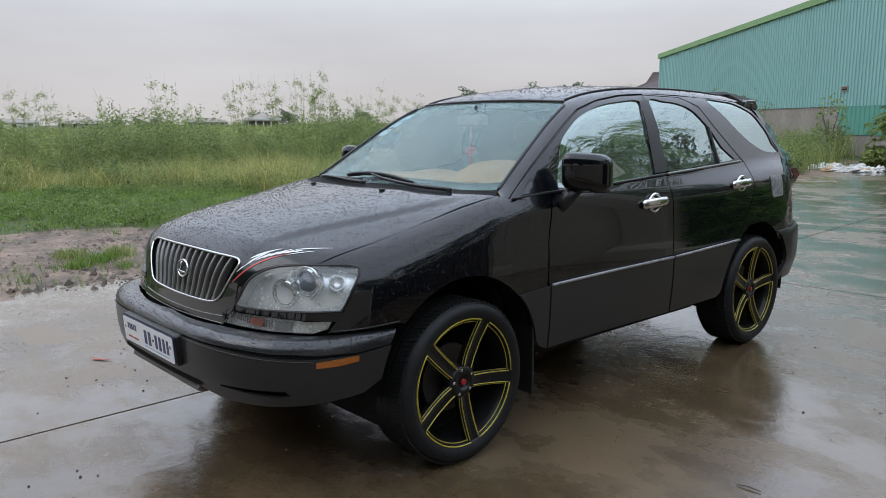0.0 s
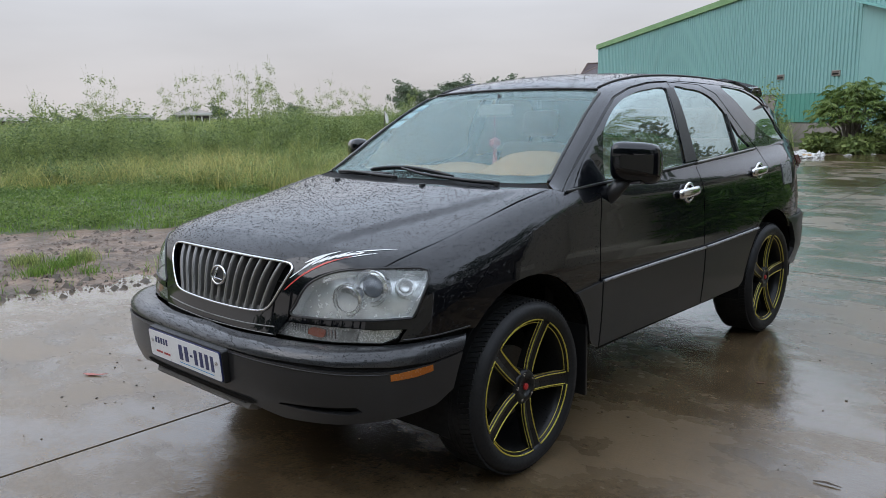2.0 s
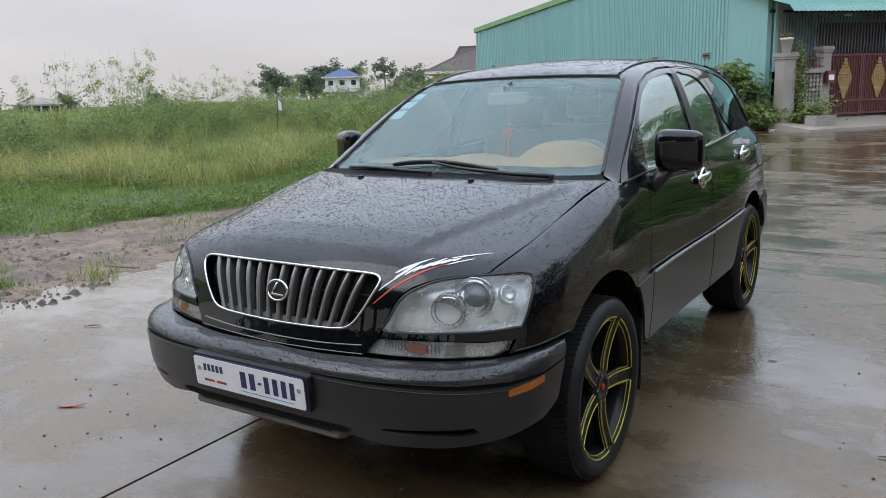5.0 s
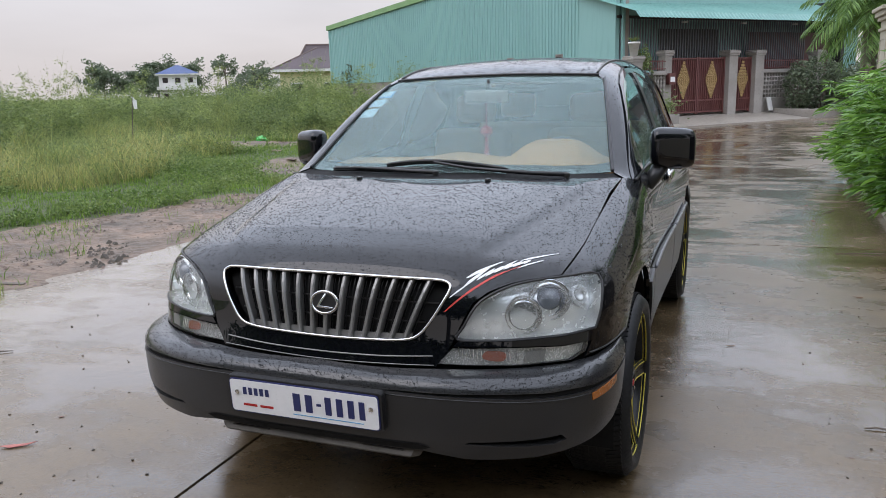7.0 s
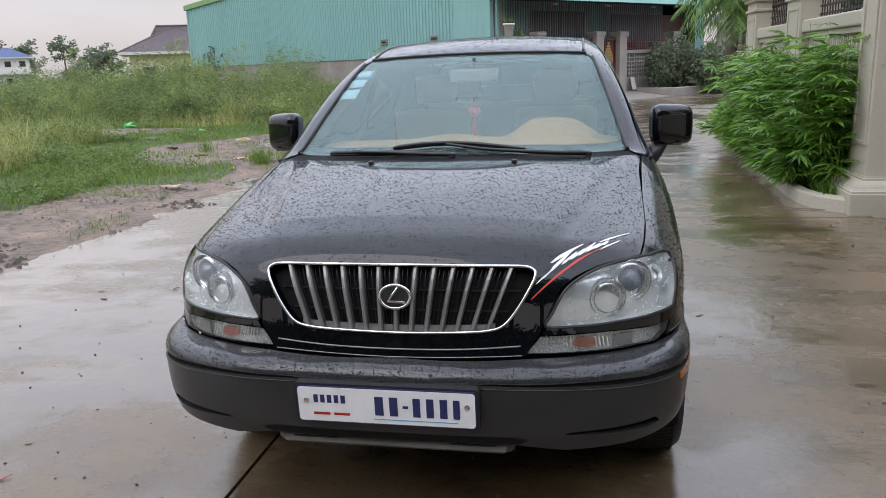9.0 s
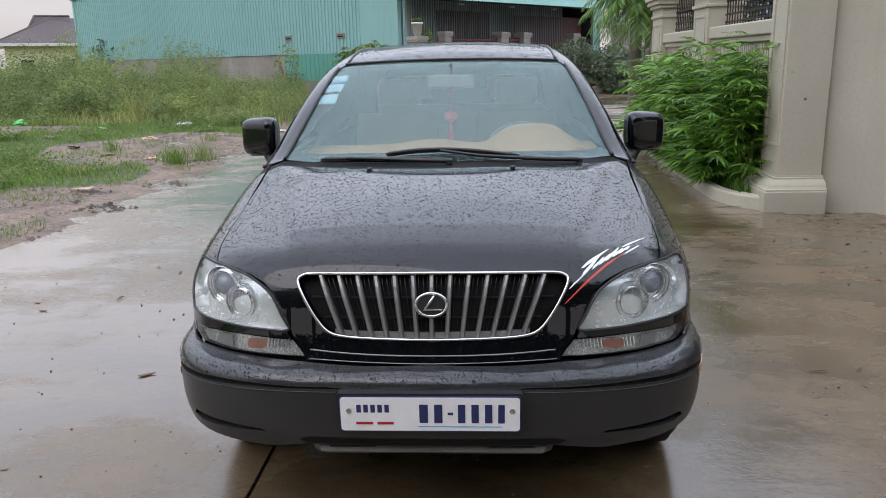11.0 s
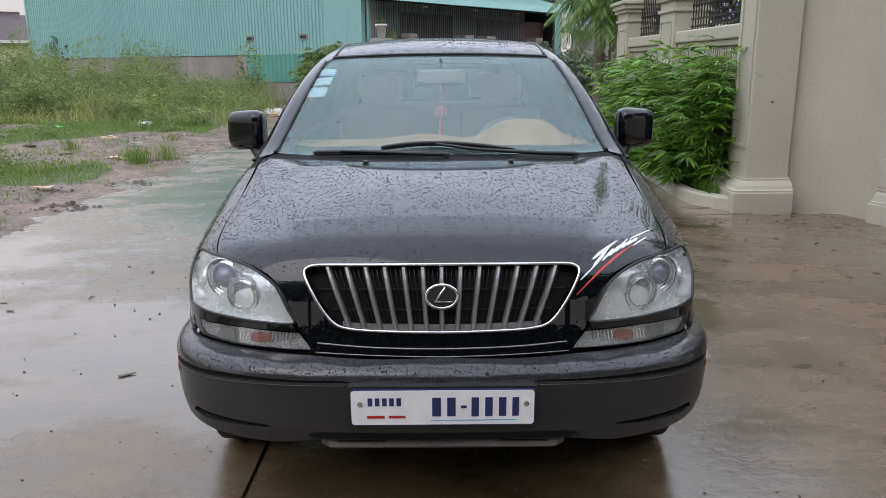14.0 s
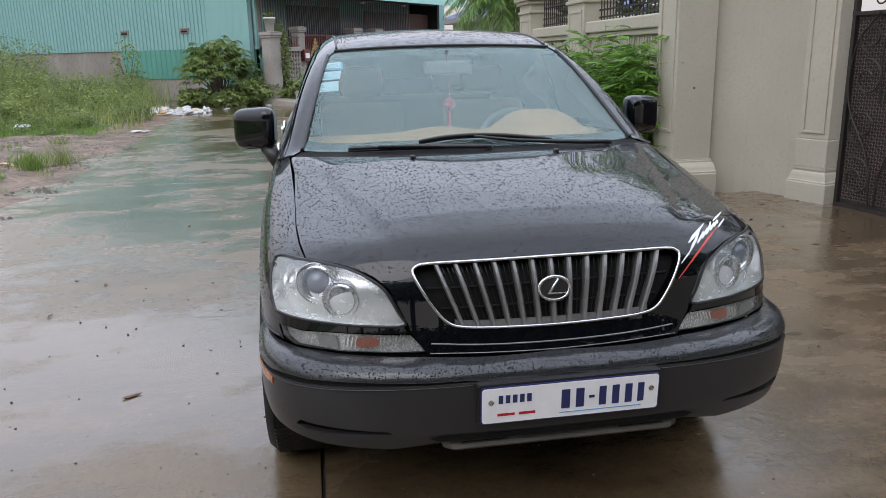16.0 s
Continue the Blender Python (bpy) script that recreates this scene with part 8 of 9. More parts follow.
cassava(-3.3, 20.35, 1.85, 0.85, 81)
bush(-2.35, 20.3, 0.7, 0.8, 82), bush(-3.9, 19.9, 0.5, 0.5, 99, "low leafy weeds at the foot of the warehouse wall"), bush(-3.0, 19.7, 0.45, 0.5, 100, "low leafy weeds at the foot of the warehouse wall"), bush(-1.2, 20.6, 0.45, 0.7, 84), bush(-6.2, 22.3, 0.45, 1.9, 85, "thin green shrub by the warehouse wall", "weed", 0.1, 420)
for k, (x, y, r_, h) in enumerate(((5.1, -0.8, 0.5, 1.5), (6.0, -0.9, 0.7, 1.7), (6.9, -0.8, 0.6, 1.3), (8.0, -0.9, 0.7, 1.5))):
    w_ = YM @ Vector((x, y, 0))
    b_ = bush(w_.x, w_.y, r_, h, 86 + k, "dark garden bush in the yard planter", "tree", 0.12, 1300)
    b_.location.z = 0.46
w_ = YM @ Vector((-1.22, -0.42, 0))
vine = bush(w_.x, w_.y, 0.24, 1.95, 96, "dark climbing plant trailing down the yard wall", "weed_dark", 0.10, 1300)
vine.location.z = 0.42
pl = bush(-15.9, 31.5, 1.3, 2.6, 95, "climbing shrub at the warehouse corner", "tree", 0.2, 1800)

# the bamboo hedge in the planter
def bamboo_hedge():
    r = np.random.default_rng(31)
    t = thing("bamboo_hedge", "dense bright green broad-leaved bamboo hedge in the planter", "hedge", pose(0, 0, 0.10))
    stems, at, way_, size_ = bmesh.new(), [], [], []
    for k in range(400):
        y = 5.25 + 4.6 * ((k % 230) + r.random()) / 230 if k < 230 else r.uniform(5.75, 9.8)
        x = 3.12 + r.uniform(-0.2, 0.2)
        h = r.uniform(1.1, 1.85) * (1.0 if y > 5.6 else 0.92)
        if k >= 230:
            x, h = r.uniform(2.84, 2.98), r.uniform(0.35, 0.9)
        a = r.uniform(0, 2 * math.pi)
        ox, oy = -abs(math.cos(a)) * r.uniform(0.1, 0.75) + 0.12, math.sin(a) * 0.5 * (1 if y > 5.6 else 0.3)
        line = [(x + ox * s**2, y + oy * s**2, rise(y) + h * (s - 0.18 * s * s * (abs(ox) + abs(oy)) * 2)) for s in np.linspace(0, 1, 6)]
        tube(stems, line, list(np.linspace(0.007, 0.002, 6)), 4)
        for _ in range(9):
            s = r.uniform(0.16, 1.0)
            i = min(int(s * 5), 4)
            base = np.array(line[i]) + (np.array(line[i + 1]) - np.array(line[i])) * (s * 5 - i)
            ang = r.uniform(0, 2 * math.pi)
            d = np.array((math.cos(ang) - 0.45, math.sin(ang), r.uniform(-0.25, 0.55)))
            d /= np.linalg.norm(d)
            side = np.cross(d, (0, 0, 1.0)) + r.normal(size=3) * 0.2
            side /= np.linalg.norm(side)
            tip, long_ = base + d * r.uniform(0.06, 0.22), r.uniform(0.8, 1.3)
            tube(stems, [tuple(base), tuple(tip)], 0.0025, 3)
            for g in np.linspace(-1.25, 1.25, r.integers(5, 9)):
                g += r.normal() * 0.1
                at.append(tip)
                way_.append(d * math.cos(g) + side * math.sin(g))
                size_.append(r.uniform(0.19, 0.27) * (1 - 0.22 * abs(g)) * long_)
    part("cane", stems, M["grass"], t)
    p, d, l = np.array(at), np.array(way_), np.array(size_)[:, None]
    n = len(p)
    s = np.cross(d, (0, 0, 1.0)) + r.normal(size=(n, 3)) * 0.5
    s /= np.linalg.norm(s, axis=1, keepdims=True)
    w = l * 0.074
    sag = np.array((0, 0, -1.0)) * l
    m1, m2 = p + d * l * 0.3 + sag * 0.02, p + d * l * 0.68 + sag * 0.10
    v = np.stack([p, m1 + s * w, m1 - s * w, m2 + s * w * 0.8, m2 - s * w * 0.8, p + d * l + sag * 0.27], 1).reshape(-1, 3)
    b = np.arange(n)[:, None] * 6
    fs = np.concatenate([b + (0, 1, 2), b + (3, 5, 4)]).tolist() + (b + (1, 3, 4, 2)).tolist()
    arrays("foliage", v, fs, M["bamboo"], t)
    q = np.array([(x, y, rise(y)) for x, y in zip(r.uniform(2.86, 3.2, 900), r.uniform(5.05, 6.2, 900))])
    blades("planter_grass", q + (0, 0, 0.13), r.uniform(0.06, 0.22, 900), 0.004, M["bamboo"], 0.5, 33, "fresh grass at the planter's edge")


bamboo_hedge()


def palm(x, y, h, seed, fronds=15, reach=1.5):
    """A palm with feathered fronds drooping from the top of a ringed stem."""
    r = np.random.default_rng(seed)
    t = thing("palm_tree", "slender palm with arching feathered fronds", "palm tree", pose(x, y, rise(y)), "palms behind the wall")
    prof = [(0.085 + 0.012 * (k % 2), h * k / 18) for k in range(19)]
    part("stem", lathe(bmesh.new(), prof, 10), M["bark"], t, "", True)
    for k in range(fronds):
        a, up = 2.4 * k, 1.25 - 1.5 * k / fronds
        line = [np.array((reach * s * math.cos(a), reach * s * math.sin(a), h + reach * (up * s - 0.85 * s * s))) for s in np.linspace(0, 1, 12)]
        bm = tube(bmesh.new(), [tuple(p) for p in line], list(np.linspace(0.014, 0.003, 12)), 4)
        for i in range(1, 12):
            d = line[i] - line[i - 1]
            d /= np.linalg.norm(d)
            s = np.cross(d, (0, 0, 1.0))
            s /= np.linalg.norm(s) + 1e-9
            for f_ in (-1, 1):
                for e in (0, 0.25, 0.5, 0.75):
                    b = line[i - 1] + (line[i] - line[i - 1]) * e
                    l = 0.50 * reach / 1.5 * math.sin(math.pi * (0.12 + 0.80 * (i + e) / 12)) * r.uniform(0.8, 1.2)
                    tip = b + (s * f_ * 0.72 + d * 0.6) * l + np.array((0, 0, -l * r.uniform(0.35, 0.75)))
                    mid_ = (b + tip) / 2 + np.array((0, 0, 0.10 * l))
                    w = (d + np.array((0, 0, 0.6)) * r.uniform(-1, 1)) * 0.017
                    vs = [bm.verts.new(tuple(c)) for c in (b, mid_ + w, tip, mid_ - w)]
                    bm.faces.new(vs)
        part("frond", bm, M["palm"], t)
    return t


palm(5.8, 9.2, 4.5, 40, 26, 2.1)
palm(3.40, 13.9, 2.7, 41, 17, 1.2), palm(3.56, 14.35, 3.0, 42, 17, 1.25), palm(3.72, 13.95, 2.6, 43, 16, 1.15), palm(4.9, 14.6, 3.0, 44, 14, 1.4)
for x, y, h, lean in ((3.22, 11.75, 1.95, 4), (3.12, 10.75, 1.62, -3)):
    t = thing("garden_post", "dark weathered wooden post standing behind the hedge", "post", pose(x, y, rise(y), 0, lean, 0))
    part("shaft", lathe(bmesh.new(), [(0.055, -0.05), (0.05, h * 0.5), (0.046, h - 0.03), (0.03, h), (0.0, h + 0.005)], 9), M["bark"], t)
t_ = tree("garden_tree", 5.6, 1.9, 45, "leafy garden tree behind the boundary wall", 0.16, 90, 60, 0.11)
t_.location = (7.0, 14.8, 0.1)
t_ = tree("garden_tree", 4.5, 1.25, 46, "leafy garden tree behind the boundary wall", 0.16, 70, 60, 0.10)
t_.location = (5.0, 10.2, 0.0)

# not in view: added as trees for the dark mass the car's side reflects
for x, y, h, w, k in ((7.6, 5.0, 6.8, 2.5, 47), (9.4, 0.2, 6.0, 2.5, 48), (9.6, -5.2, 5.6, 2.4, 49)):
    t_ = tree("garden_tree", h, w, k, "leafy garden tree added out of view behind the iron gate", 0.24, 100, 46, 0.14)
    t_.location = (x, y, 0)

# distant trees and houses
far_tree = tree("field_tree", 7.5, 4.2, 51, "hazy grey-green tree far across the field", 0.55, 90, 40, 0.25)
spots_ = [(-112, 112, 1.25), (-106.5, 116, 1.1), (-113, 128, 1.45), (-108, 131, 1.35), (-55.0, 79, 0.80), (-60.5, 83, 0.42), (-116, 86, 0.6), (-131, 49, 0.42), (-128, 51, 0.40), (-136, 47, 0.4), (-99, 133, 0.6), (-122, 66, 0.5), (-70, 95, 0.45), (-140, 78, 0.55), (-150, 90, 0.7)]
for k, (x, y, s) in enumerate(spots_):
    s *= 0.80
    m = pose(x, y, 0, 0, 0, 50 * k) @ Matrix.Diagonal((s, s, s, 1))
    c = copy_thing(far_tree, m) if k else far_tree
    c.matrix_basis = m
airy = tree("umbrella_tree", 6.8, 2.2, 52, "tall flat-crowned tree beyond the houses", 0.40, 26, 30, 0.14, True)
airy.location = (-63.2, 83.9, 0)


def house(name, m, label, w, d, h, roof_h, wall, roof_mat, over=0.7, floors=1, windows=3):
    """A hipped house with eaves and window openings on two sides."""
    t = thing(name, label, "house", m)
    part("wall", cube((-w, -d, -0.3), (w, d, h)), wall, t)
    bm = bmesh.new()
    a = [bm.verts.new(v) for v in ((-w - over, -d - over, h - 0.1), (w + over, -d - over, h - 0.1), (w + over, d + over, h - 0.1), (-w - over, d + over, h - 0.1))]
    rr = max(w - d, 0.3)
    b = [bm.verts.new((-rr, 0, h + roof_h)), bm.verts.new((rr, 0, h + roof_h))]
    bm.faces.new((a[0], a[1], b[1], b[0])), bm.faces.new((a[2], a[3], b[0], b[1])), bm.faces.new((a[1], a[2], b[1])), bm.faces.new((a[3], a[0], b[0])), bm.faces.new(a[::-1])
    part("roof", bm, roof_mat, t)
    part("eave_board", cube((-w - over, -d - over, h - 0.32), (w + over, d + over, h - 0.11)), M["white_wall"], t)
    for k in range(windows):
        for fl in range(floors):
            x, z = -w + 2 * w * (k + 0.5) / windows, h * (fl + 0.35) / floors
            win = part("window", cube((x - 0.55, -d - 0.05, z), (x + 0.55, -d + 0.02, z + 1.1)), M["white_wall"], t)
            part("window_pane", cube((x - 0.45, -d - 0.06, z + 0.1), (x + 0.45, -d - 0.045, z + 1.0)), M["iron"], win)
    return t


blue_house = house("blue_roofed_house", pose(-94.8, 112.5, 0, 0, 0, 38), "two-storey white house with a blue hipped roof", 3.2, 2.9, 5.5, 1.5, M["white_wall"], M["blue_roof"], 0.6, 2, 3)
part("balcony", cube((-3.6, -4.0, 2.6), (3.6, -2.9, 3.2)), M["white_wall"], blue_house)
tile_house = house("tile_roofed_house", pose(-32.2, 59.6, 0, 0, 0, 30), "pale yellow house with a brown tiled hipped roof", 5.6, 3.4, 3.55, 1.9, M["yellow_wall"], M["roof_tile"], 0.7, 1, 4)
bm = bmesh.new()
gv_ = [bm.verts.new(v) for v in ((-3.9, -1.0, 4.55), (-3.9, 1.0, 4.55), (-3.3, 0, 5.62), (-0.8, 0, 5.62), (-0.8, -1.0, 4.95), (-0.8, 1.0, 4.95))]
bm.faces.new((gv_[0], gv_[2], gv_[1])), bm.faces.new((gv_[0], gv_[4], gv_[3], gv_[2])), bm.faces.new((gv_[1], gv_[2], gv_[3], gv_[5]))
part("gablet", bm, M["roof_tile"], tile_house)
for a, b in (((-6.3, -4.1, 3.45), (-2.2, 0, 5.45)), ((6.3, -4.1, 3.45), (2.2, 0, 5.45)), ((-3.3, 0, 5.64), (-0.8, 0, 5.64)), ((-3.92, -1.05, 4.55), (-3.32, 0, 5.64)), ((-3.92, 1.05, 4.55), (-3.32, 0, 5.64))):
    part("ridge_cap", tube(bmesh.new(), [a, b], 0.07, 5), M["shade_wall"], tile_house)
for k, (x, y, w, h, m_) in enumerate(((-188, 58, 5, 2.0, "grey_wall"), (-101.8, 56.7, 2.2, 2.3, "white_wall"), (-175, 82, 5, 2.2, "grey_wall"), (-88, 120, 3, 2.0, "white_wall"), (-205, 45, 7, 2.3, "white_wall"))):
    house("far_building", pose(x, y, 0, 0, 0, 55 + 6 * k), "low pale building far across the field", w, 3, h, 0.7, M[m_], M["grey_wall"], 0.4, 1, 4)

# the flag on a pole in the field
t = thing("field_flag", "small white flag on a thin pole in the grass", "flag", pose(-11.95, 11.15, ground_z(-11.95, 11.15)))
part("pole", tube(bmesh.new(), [(0, 0, 0), (0.15, 0, 1.33)], 0.010, 6), M["bark"], t)
bm = bmesh.new()
fv = [[bm.verts.new((0.12 + (0.15 - 0.05 * w) * u + 0.05 * w, 0.02 * math.sin(6 * u), 1.30 - 0.29 * w - 0.10 * u * (1 - w))) for u in np.linspace(0, 1, 5)] for w in np.linspace(0, 1, 4)]
for a, b in zip(fv, fv[1:]):
    for k in range(4):
        bm.faces.new((a[k], a[k + 1], b[k + 1], b[k]))
part("cloth", bm, M["white"], t)

# the far side of the road beyond the palms
far_side = thing("wall_far", "grey cement wall far down the road", "wall", kind="structure")
part("wall_panel", cube((5.0, 27.0, 0.2), (16.0, 27.2, 2.0)), M["grey_wall"], far_side)
house("street_house", pose(11.0, 34.0, 0.3, 0, 0, 10), "pale house with a blue roof beyond the palms", 4.0, 3.0, 3.0, 1.4, M["white_wall"], M["blue_roof"], 0.6, 1, 3)
bush(5.2, 25.6, 1.3, 1.5, 97, "dark leafy bush at the far roadside", "tree", 0.2, 2200)
bush(7.2, 24.8, 1.3, 1.5, 98, "dark leafy bush at the far roadside", "tree", 0.2, 1800)

# trees added unseen behind the camera, to darken what the car's nose reflects
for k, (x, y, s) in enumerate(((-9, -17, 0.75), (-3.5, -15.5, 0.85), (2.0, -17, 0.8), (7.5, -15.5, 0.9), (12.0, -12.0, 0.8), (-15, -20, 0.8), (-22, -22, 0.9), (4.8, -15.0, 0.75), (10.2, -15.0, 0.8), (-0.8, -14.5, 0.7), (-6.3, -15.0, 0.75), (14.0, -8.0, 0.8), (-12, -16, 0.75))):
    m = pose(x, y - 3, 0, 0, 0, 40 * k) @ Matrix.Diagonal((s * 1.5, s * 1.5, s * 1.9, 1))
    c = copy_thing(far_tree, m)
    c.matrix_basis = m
    tagged(c, "green tree added behind the camera, out of view")



# ---- litter ----
def crumpled(name, x, y, size, seed, material, label, category="litter", flat=0.6, up=0.0):
    r = np.random.default_rng(seed)
    bm = bmesh.new()
    bmesh.ops.create_icosphere(bm, subdivisions=3, radius=1)
    o = r.uniform(0, 50)
    for v in bm.verts:
        c = v.co.copy()
        k = 0.72 + 0.55 * noise.noise(c * 1.6 + Vector((o, 0, 0))) + 0.22 * noise.noise(c * 4.5 + Vector((0, o, 0)))
        v.co = Vector((c.x * size[0] * k, c.y * size[1] * k, max(c.z * k, -0.35) * size[2] * flat))
    low = min(v.co.z for v in bm.verts)
    for v in bm.verts:
        v.co.z -= low
    ob = part(name, bm, material, None, smooth=False)
    ob.location = (x, y, max(ground_z(x, y), rise(y) - 0.006 if x > -3.6 else -1) + up)
    return tagged(ob, label, category)


crumpled("plastic_bag", -6.65, 14.25, (0.24, 0.2, 0.22), 1, M["rubbish"], "crumpled white plastic bag in the weeds", "plastic bag")
crumpled("plastic_bag", -6.0, 14.05, (0.10, 0.1, 0.09), 2, M["rubbish"], "small pale plastic bag on the verge", "plastic bag")
crumpled("plastic_bag", -4.25, 13.7, (0.28, 0.1, 0.05), 3, M["rubbish"], "flattened white plastic scrap by the road", "plastic bag")
crumpled("green_bag", -10.6, 14.4, (0.22, 0.2, 0.18), 4, M["green_bag"], "bright green plastic bag in the grass", "plastic bag")
crumpled("green_bag", -8.1, 13.3, (0.12, 0.1, 0.08), 5, M["green_bag"], "small green plastic scrap in the grass", "plastic bag")
for k, (x, y) in enumerate(((-7.2, 10.4), (-6.5, 12.0), (-5.6, 11.0), (-8.4, 11.7), (-5.2, 9.2), (-7.7, 12.6), (-6.1, 9.4))):
    crumpled("rubble", x, y, (0.16 + 0.03 * (k % 3), 0.12, 0.07), 20 + k, M["card"] if k % 3 == 1 else M["mud"] if k % 3 == 0 else M["plinth"], "lump of wet rubble on the mud", "rubble")
n = 0
for k in range(26):
    x, y = -4.15 + 1.0 * math.cos(k * 2.4) * (0.3 + 0.7 * (k % 5) / 5), 18.2 + 0.45 * math.sin(k * 2.4)
    crumpled("rubbish_bag", x, y, (0.13 + 0.05 * (k % 4), 0.13, 0.13 + 0.04 * (k % 3)), 40 + k, M["rubbish"] if k % 7 else M["card"], "white plastic rubbish dumped at the roadside" if k % 7 else "brown paper rubbish dumped at the roadside", "rubbish")
for k, (x, y) in enumerate(((-2.6, 19.6), (-1.9, 19.8), (-3.0, 19.0), (-0.9, 19.8))):
    crumpled("rubbish_bag", x, y, (0.12, 0.1, 0.07), 80 + k, M["rubbish"], "white plastic rubbish dumped at the roadside", "rubbish")


def scrap(name, x, y, pts, material, label, category="litter", turn=0.0, curl=0.012, z=None):
    bm = bmesh.new()
    slab(bm, pts, 0.0, 0.002)
    for v in bm.verts:
        v.co.z += curl * abs(math.sin(9 * v.co.x + 5 * v.co.y))
    ob = part(name, bm, material)
    ob.matrix_basis = pose(x, y, (rise(y) if z is None else z) + 0.002, 0, 0, turn)
    return tagged(ob, label, category)


scrap("paper_wrapper", -1.70, -0.66, [(-0.07, -0.008), (-0.02, -0.022), (0.045, -0.006), (0.085, 0.02), (0.035, 0.012), (-0.03, 0.012)], surface("faded_red_paper", (0.42, 0.13, 0.10), (0.34, 0.10, 0.08), 0.5, big=20, small=90), "wet red paper wrapper on the concrete", "wrapper", 25)
scrap("cardboard_scrap", -4.95, 6.35, [(-0.14, -0.05), (0.10, -0.07), (0.15, 0.03), (0.02, 0.08), (-0.12, 0.05)], M["card"], "torn wet cardboard on the grass edge", "cardboard", 15, 0.05, 0.03)
scrap("cardboard_scrap", -4.9, 8.1, [(-0.12, -0.05), (0.10, -0.05), (0.12, 0.05), (-0.10, 0.06)], M["card"], "torn wet cardboard on the grass edge", "cardboard", 60, 0.03, 0.04)
leaf_shape = [(-0.045, 0.0), (-0.02, -0.014), (0.02, -0.012), (0.05, 0.0), (0.015, 0.013), (-0.025, 0.012)]
r_ = np.random.default_rng(5)
M["lump"] = surface("dark_mud_lump", (0.075, 0.055, 0.036), (0.045, 0.036, 0.022), 0.5, big=6, small=40, islands=0.3)
M["dead_leaf"] = surface("dead_leaf", (0.19, 0.070, 0.035), (0.07, 0.036, 0.020), 0.6, big=9, small=60, pieces=0.25)
proto = scrap("fallen_leaf", -1.59, 0.58, leaf_shape, M["dead_leaf"], "wet brown leaf lying on the concrete", "leaf", 30)
tagged(proto, group="fallen leaves")
for k in range(110):
    if k < 20 or k > 46:
        x, y = r_.uniform(2.6, 4.2), 4.75 - 2.6 * r_.random() ** 1.8
        if y > 4.55 and x < 3.7:
            y -= 0.4
    elif k < 30:
        x, y = r_.uniform(2.0, 2.75), r_.uniform(5.2, 9.5)
    else:
        x, y = r_.uniform(-3.0, 2.8), r_.uniform(-1.6, 4.5)
        if abs(x) < 1.0:
            x += 1.6 if x > 0 else -1.6
    m = pose(x, y, rise(y) + 0.002, 0, 0, r_.uniform(0, 360)) @ Matrix.Diagonal((*(r_.uniform(0.22, 0.85) * np.ones(3)), 1))
    c = copy_thing(proto, m)
    c.matrix_basis = m
for k, (x, y, a, l) in enumerate(((1.84, 0.64, 5, 0.10), (2.05, 0.66, 12, 0.03), (-2.9, 0.25, 40, 0.12), (2.3, 4.4, 8, 0.5), (2.75, 5.0, -14, 0.35), (2.2, 6.6, 60, 0.3), (-2.35, 1.9, 80, 0.07))):
    bm = tube(bmesh.new(), [(-l / 2, 0, 0.006), (0, 0.006, 0.009), (l / 2, 0, 0.006)], [0.003, 0.005, 0.002], 5)
    s = part("twig", bm, M["bark"])
    s.matrix_basis = pose(x, y, rise(y), 0, 0, a)
    tagged(s, "short dark twig on the wet concrete", "twig", "fallen twigs")
gv_ = []
r_ = np.random.default_rng(6)
bm = bmesh.new()
for k in range(1900):
    x, y = r_.uniform(-3.4, 4.2), -2.2 + 11.2 * r_.random() ** 1.4
    if x > 2.6 and y > 4.5:
        continue
    s = 0.0011 + 0.0042 * r_.random() ** 3
    box(bm, (-s, -s, -s * 0.3), (s, s * r_.uniform(0.5, 1), s * 0.8), 0, pose(x, y, rise(y) + s * 0.3, r_.uniform(0, 40), 0, r_.uniform(0, 180)))
tagged(part("grit", bm, M["lump"]), "scattered grit and leaf crumbs on the road", "grit", kind="stuff")

# grass tufts at the road's edge, a plank in the puddle
def tuft(x, y, h, n, seed):
    r = np.random.default_rng(seed)
    p = np.stack([x + r.normal(size=n) * 0.09, y + r.normal(size=n) * 0.09, np.full(n, ground_z(x, y) - 0.01)], 1)
    tagged(blades("grass_tuft", p, h * r.uniform(0.5, 1.1, n), 0.004, M["tall"] if seed % 2 else M["grass"], 0.45, seed, "green grass tuft standing in the mud", "grass tuft", segs=3), group="verge tufts")


for k, (x, y, h, n) in enumerate(((-4.65, 8.7, 0.36, 130), (-4.45, 9.35, 0.42, 130), (-4.9, 9.0, 0.3, 90), (-4.25, 1.17, 0.16, 60), (-5.1, 0.5, 0.14, 260), (-5.3, 0.75, 0.15, 260), (-4.9, 0.2, 0.12, 200), (-5.5, 0.3, 0.14, 260), (-4.75, 0.55, 0.10, 120), (-5.6, 7.4, 0.2, 100), (-6.4, 10.2, 0.3, 90), (-5.2, 11.8, 0.25, 80))):
    tuft(x, y, h, n, 100 + k)
t = thing("wood_scrap", "dark wet scrap of wood lying in the puddle", "wood", pose(-4.45, 1.55, -0.01, 0, 3, 20))
part("board", cube((-0.16, -0.03, 0), (0.16, 0.03, 0.022), 0.006), M["bark"], t)


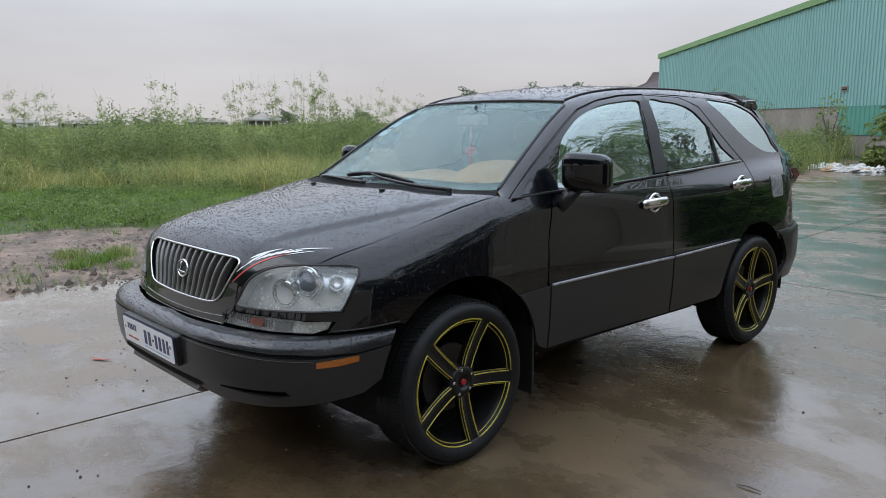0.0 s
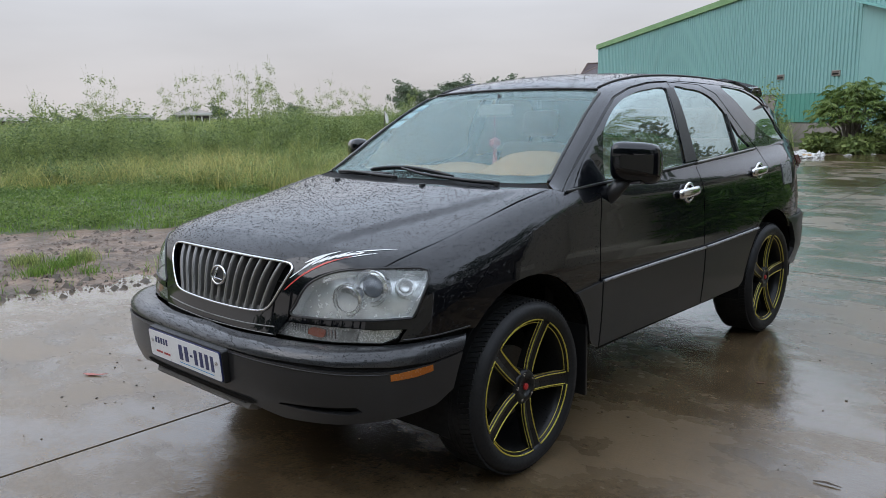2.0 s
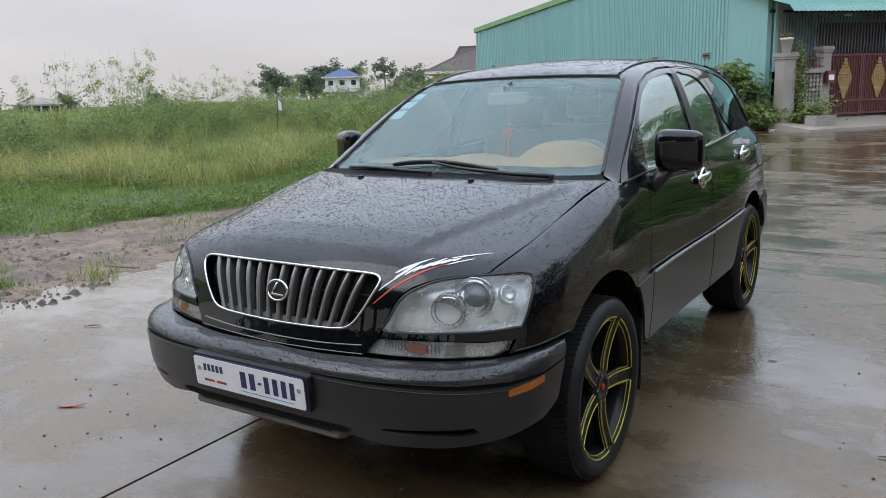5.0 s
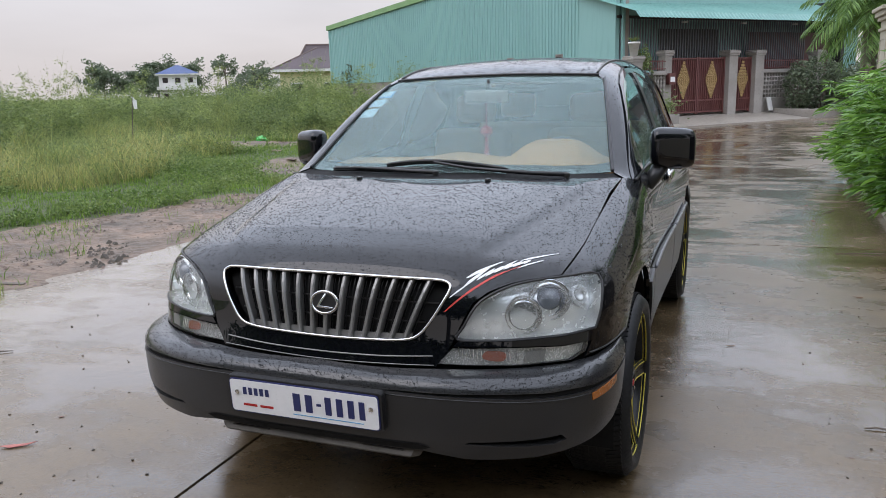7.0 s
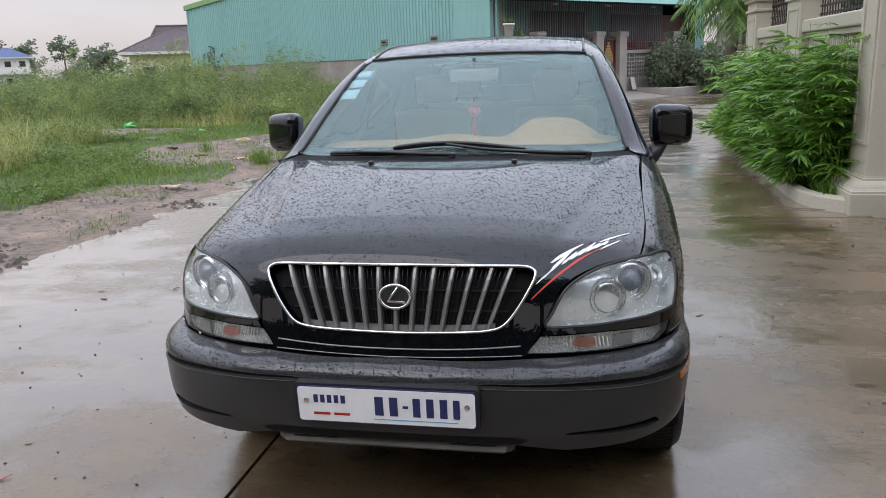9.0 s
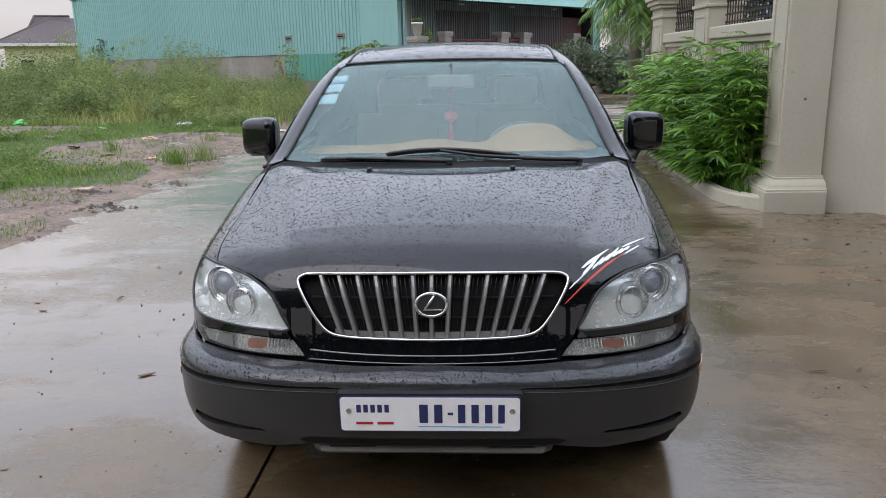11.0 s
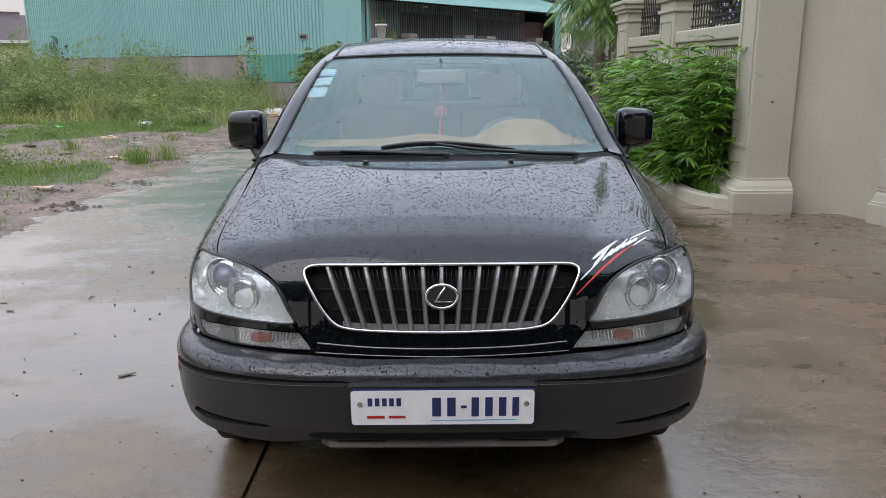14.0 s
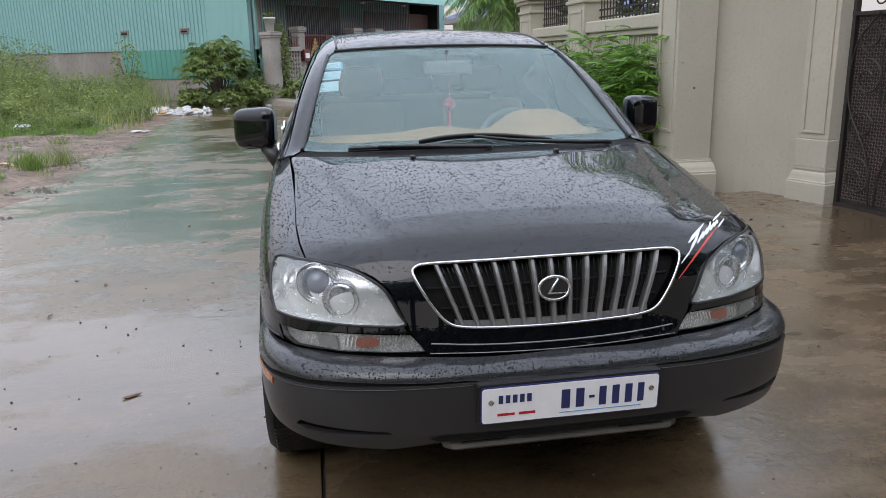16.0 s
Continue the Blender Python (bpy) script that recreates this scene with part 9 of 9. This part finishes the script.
def clods(name, n, seed, test, area, lo, hi, material, label, category):
    """Small uneven lumps (squashed octahedra) lying about."""
    r = np.random.default_rng(seed)
    p = []
    while len(p) < n:
        x, y = r.uniform(area[0], area[1]), r.uniform(area[2], area[3])
        if test(x, y):
            p.append((x, y, max(ground_z(x, y), -0.02)))
    p = np.array(p)
    s = lo * (hi / lo) ** (r.random(n) ** 2.0)
    unit = np.array(((1, 0, 0), (0, 1, 0), (-1, 0, 0), (0, -1, 0), (0, 0, 0.75), (0.5, 0.5, 0.45), (-0.5, 0.4, 0.5)), float)
    v = p[:, None] + unit[None] * s[:, None, None] * r.uniform(0.55, 1.35, (n, 7, 3))
    b = np.arange(n)[:, None] * 7
    fs = np.concatenate([b + t_ for t_ in ((0, 5, 4), (0, 1, 5), (5, 1, 4), (1, 6, 4), (1, 2, 6), (6, 2, 4), (2, 3, 4), (3, 0, 4))]).tolist()
    return tagged(arrays(name, v.reshape(-1, 3), fs, M[material]), label, category, kind="stuff")


on_mud = lambda x, y: bare(x, y) and verge(y) - x > 0.1 and ripple(x, y, 0.9, 44) + 0.5 * ripple(x, y, 2.6, 45) > 0.08
M["clod"] = surface("mud_clod", (0.15, 0.105, 0.078), (0.085, 0.064, 0.048), 0.6, big=3, small=30, coat=0.2, coat_rough=0.2, islands=0.3)
M["stone"] = surface("pale_gravel", (0.24, 0.20, 0.17), (0.11, 0.09, 0.075), 0.6, big=3, small=30, islands=0.3)
clods("mud_clods", 4200, 61, on_mud, (-9.8, -3.7, -3, 14), 0.007, 0.036, "clod", "clods of wet mud along the verge", "mud")
clods("mud_lumps", 420, 63, lambda x, y: -0.05 < verge(y) - x < 1.0 and ripple(x, y, 0.8, 47) + 0.4 * ripple(x, y, 3, 48) > 0.22, (-5.6, -3.4, -3, 12), 0.015, 0.06, "lump", "dark lumps of wet mud along the puddle's edge", "mud")
clods("gravel", 5200, 62, lambda x, y: bare(x, y) and verge(y) - x > 0.05, (-9.8, -3.7, -3, 14), 0.004, 0.017, "stone", "pale gravel trodden into the verge", "gravel")
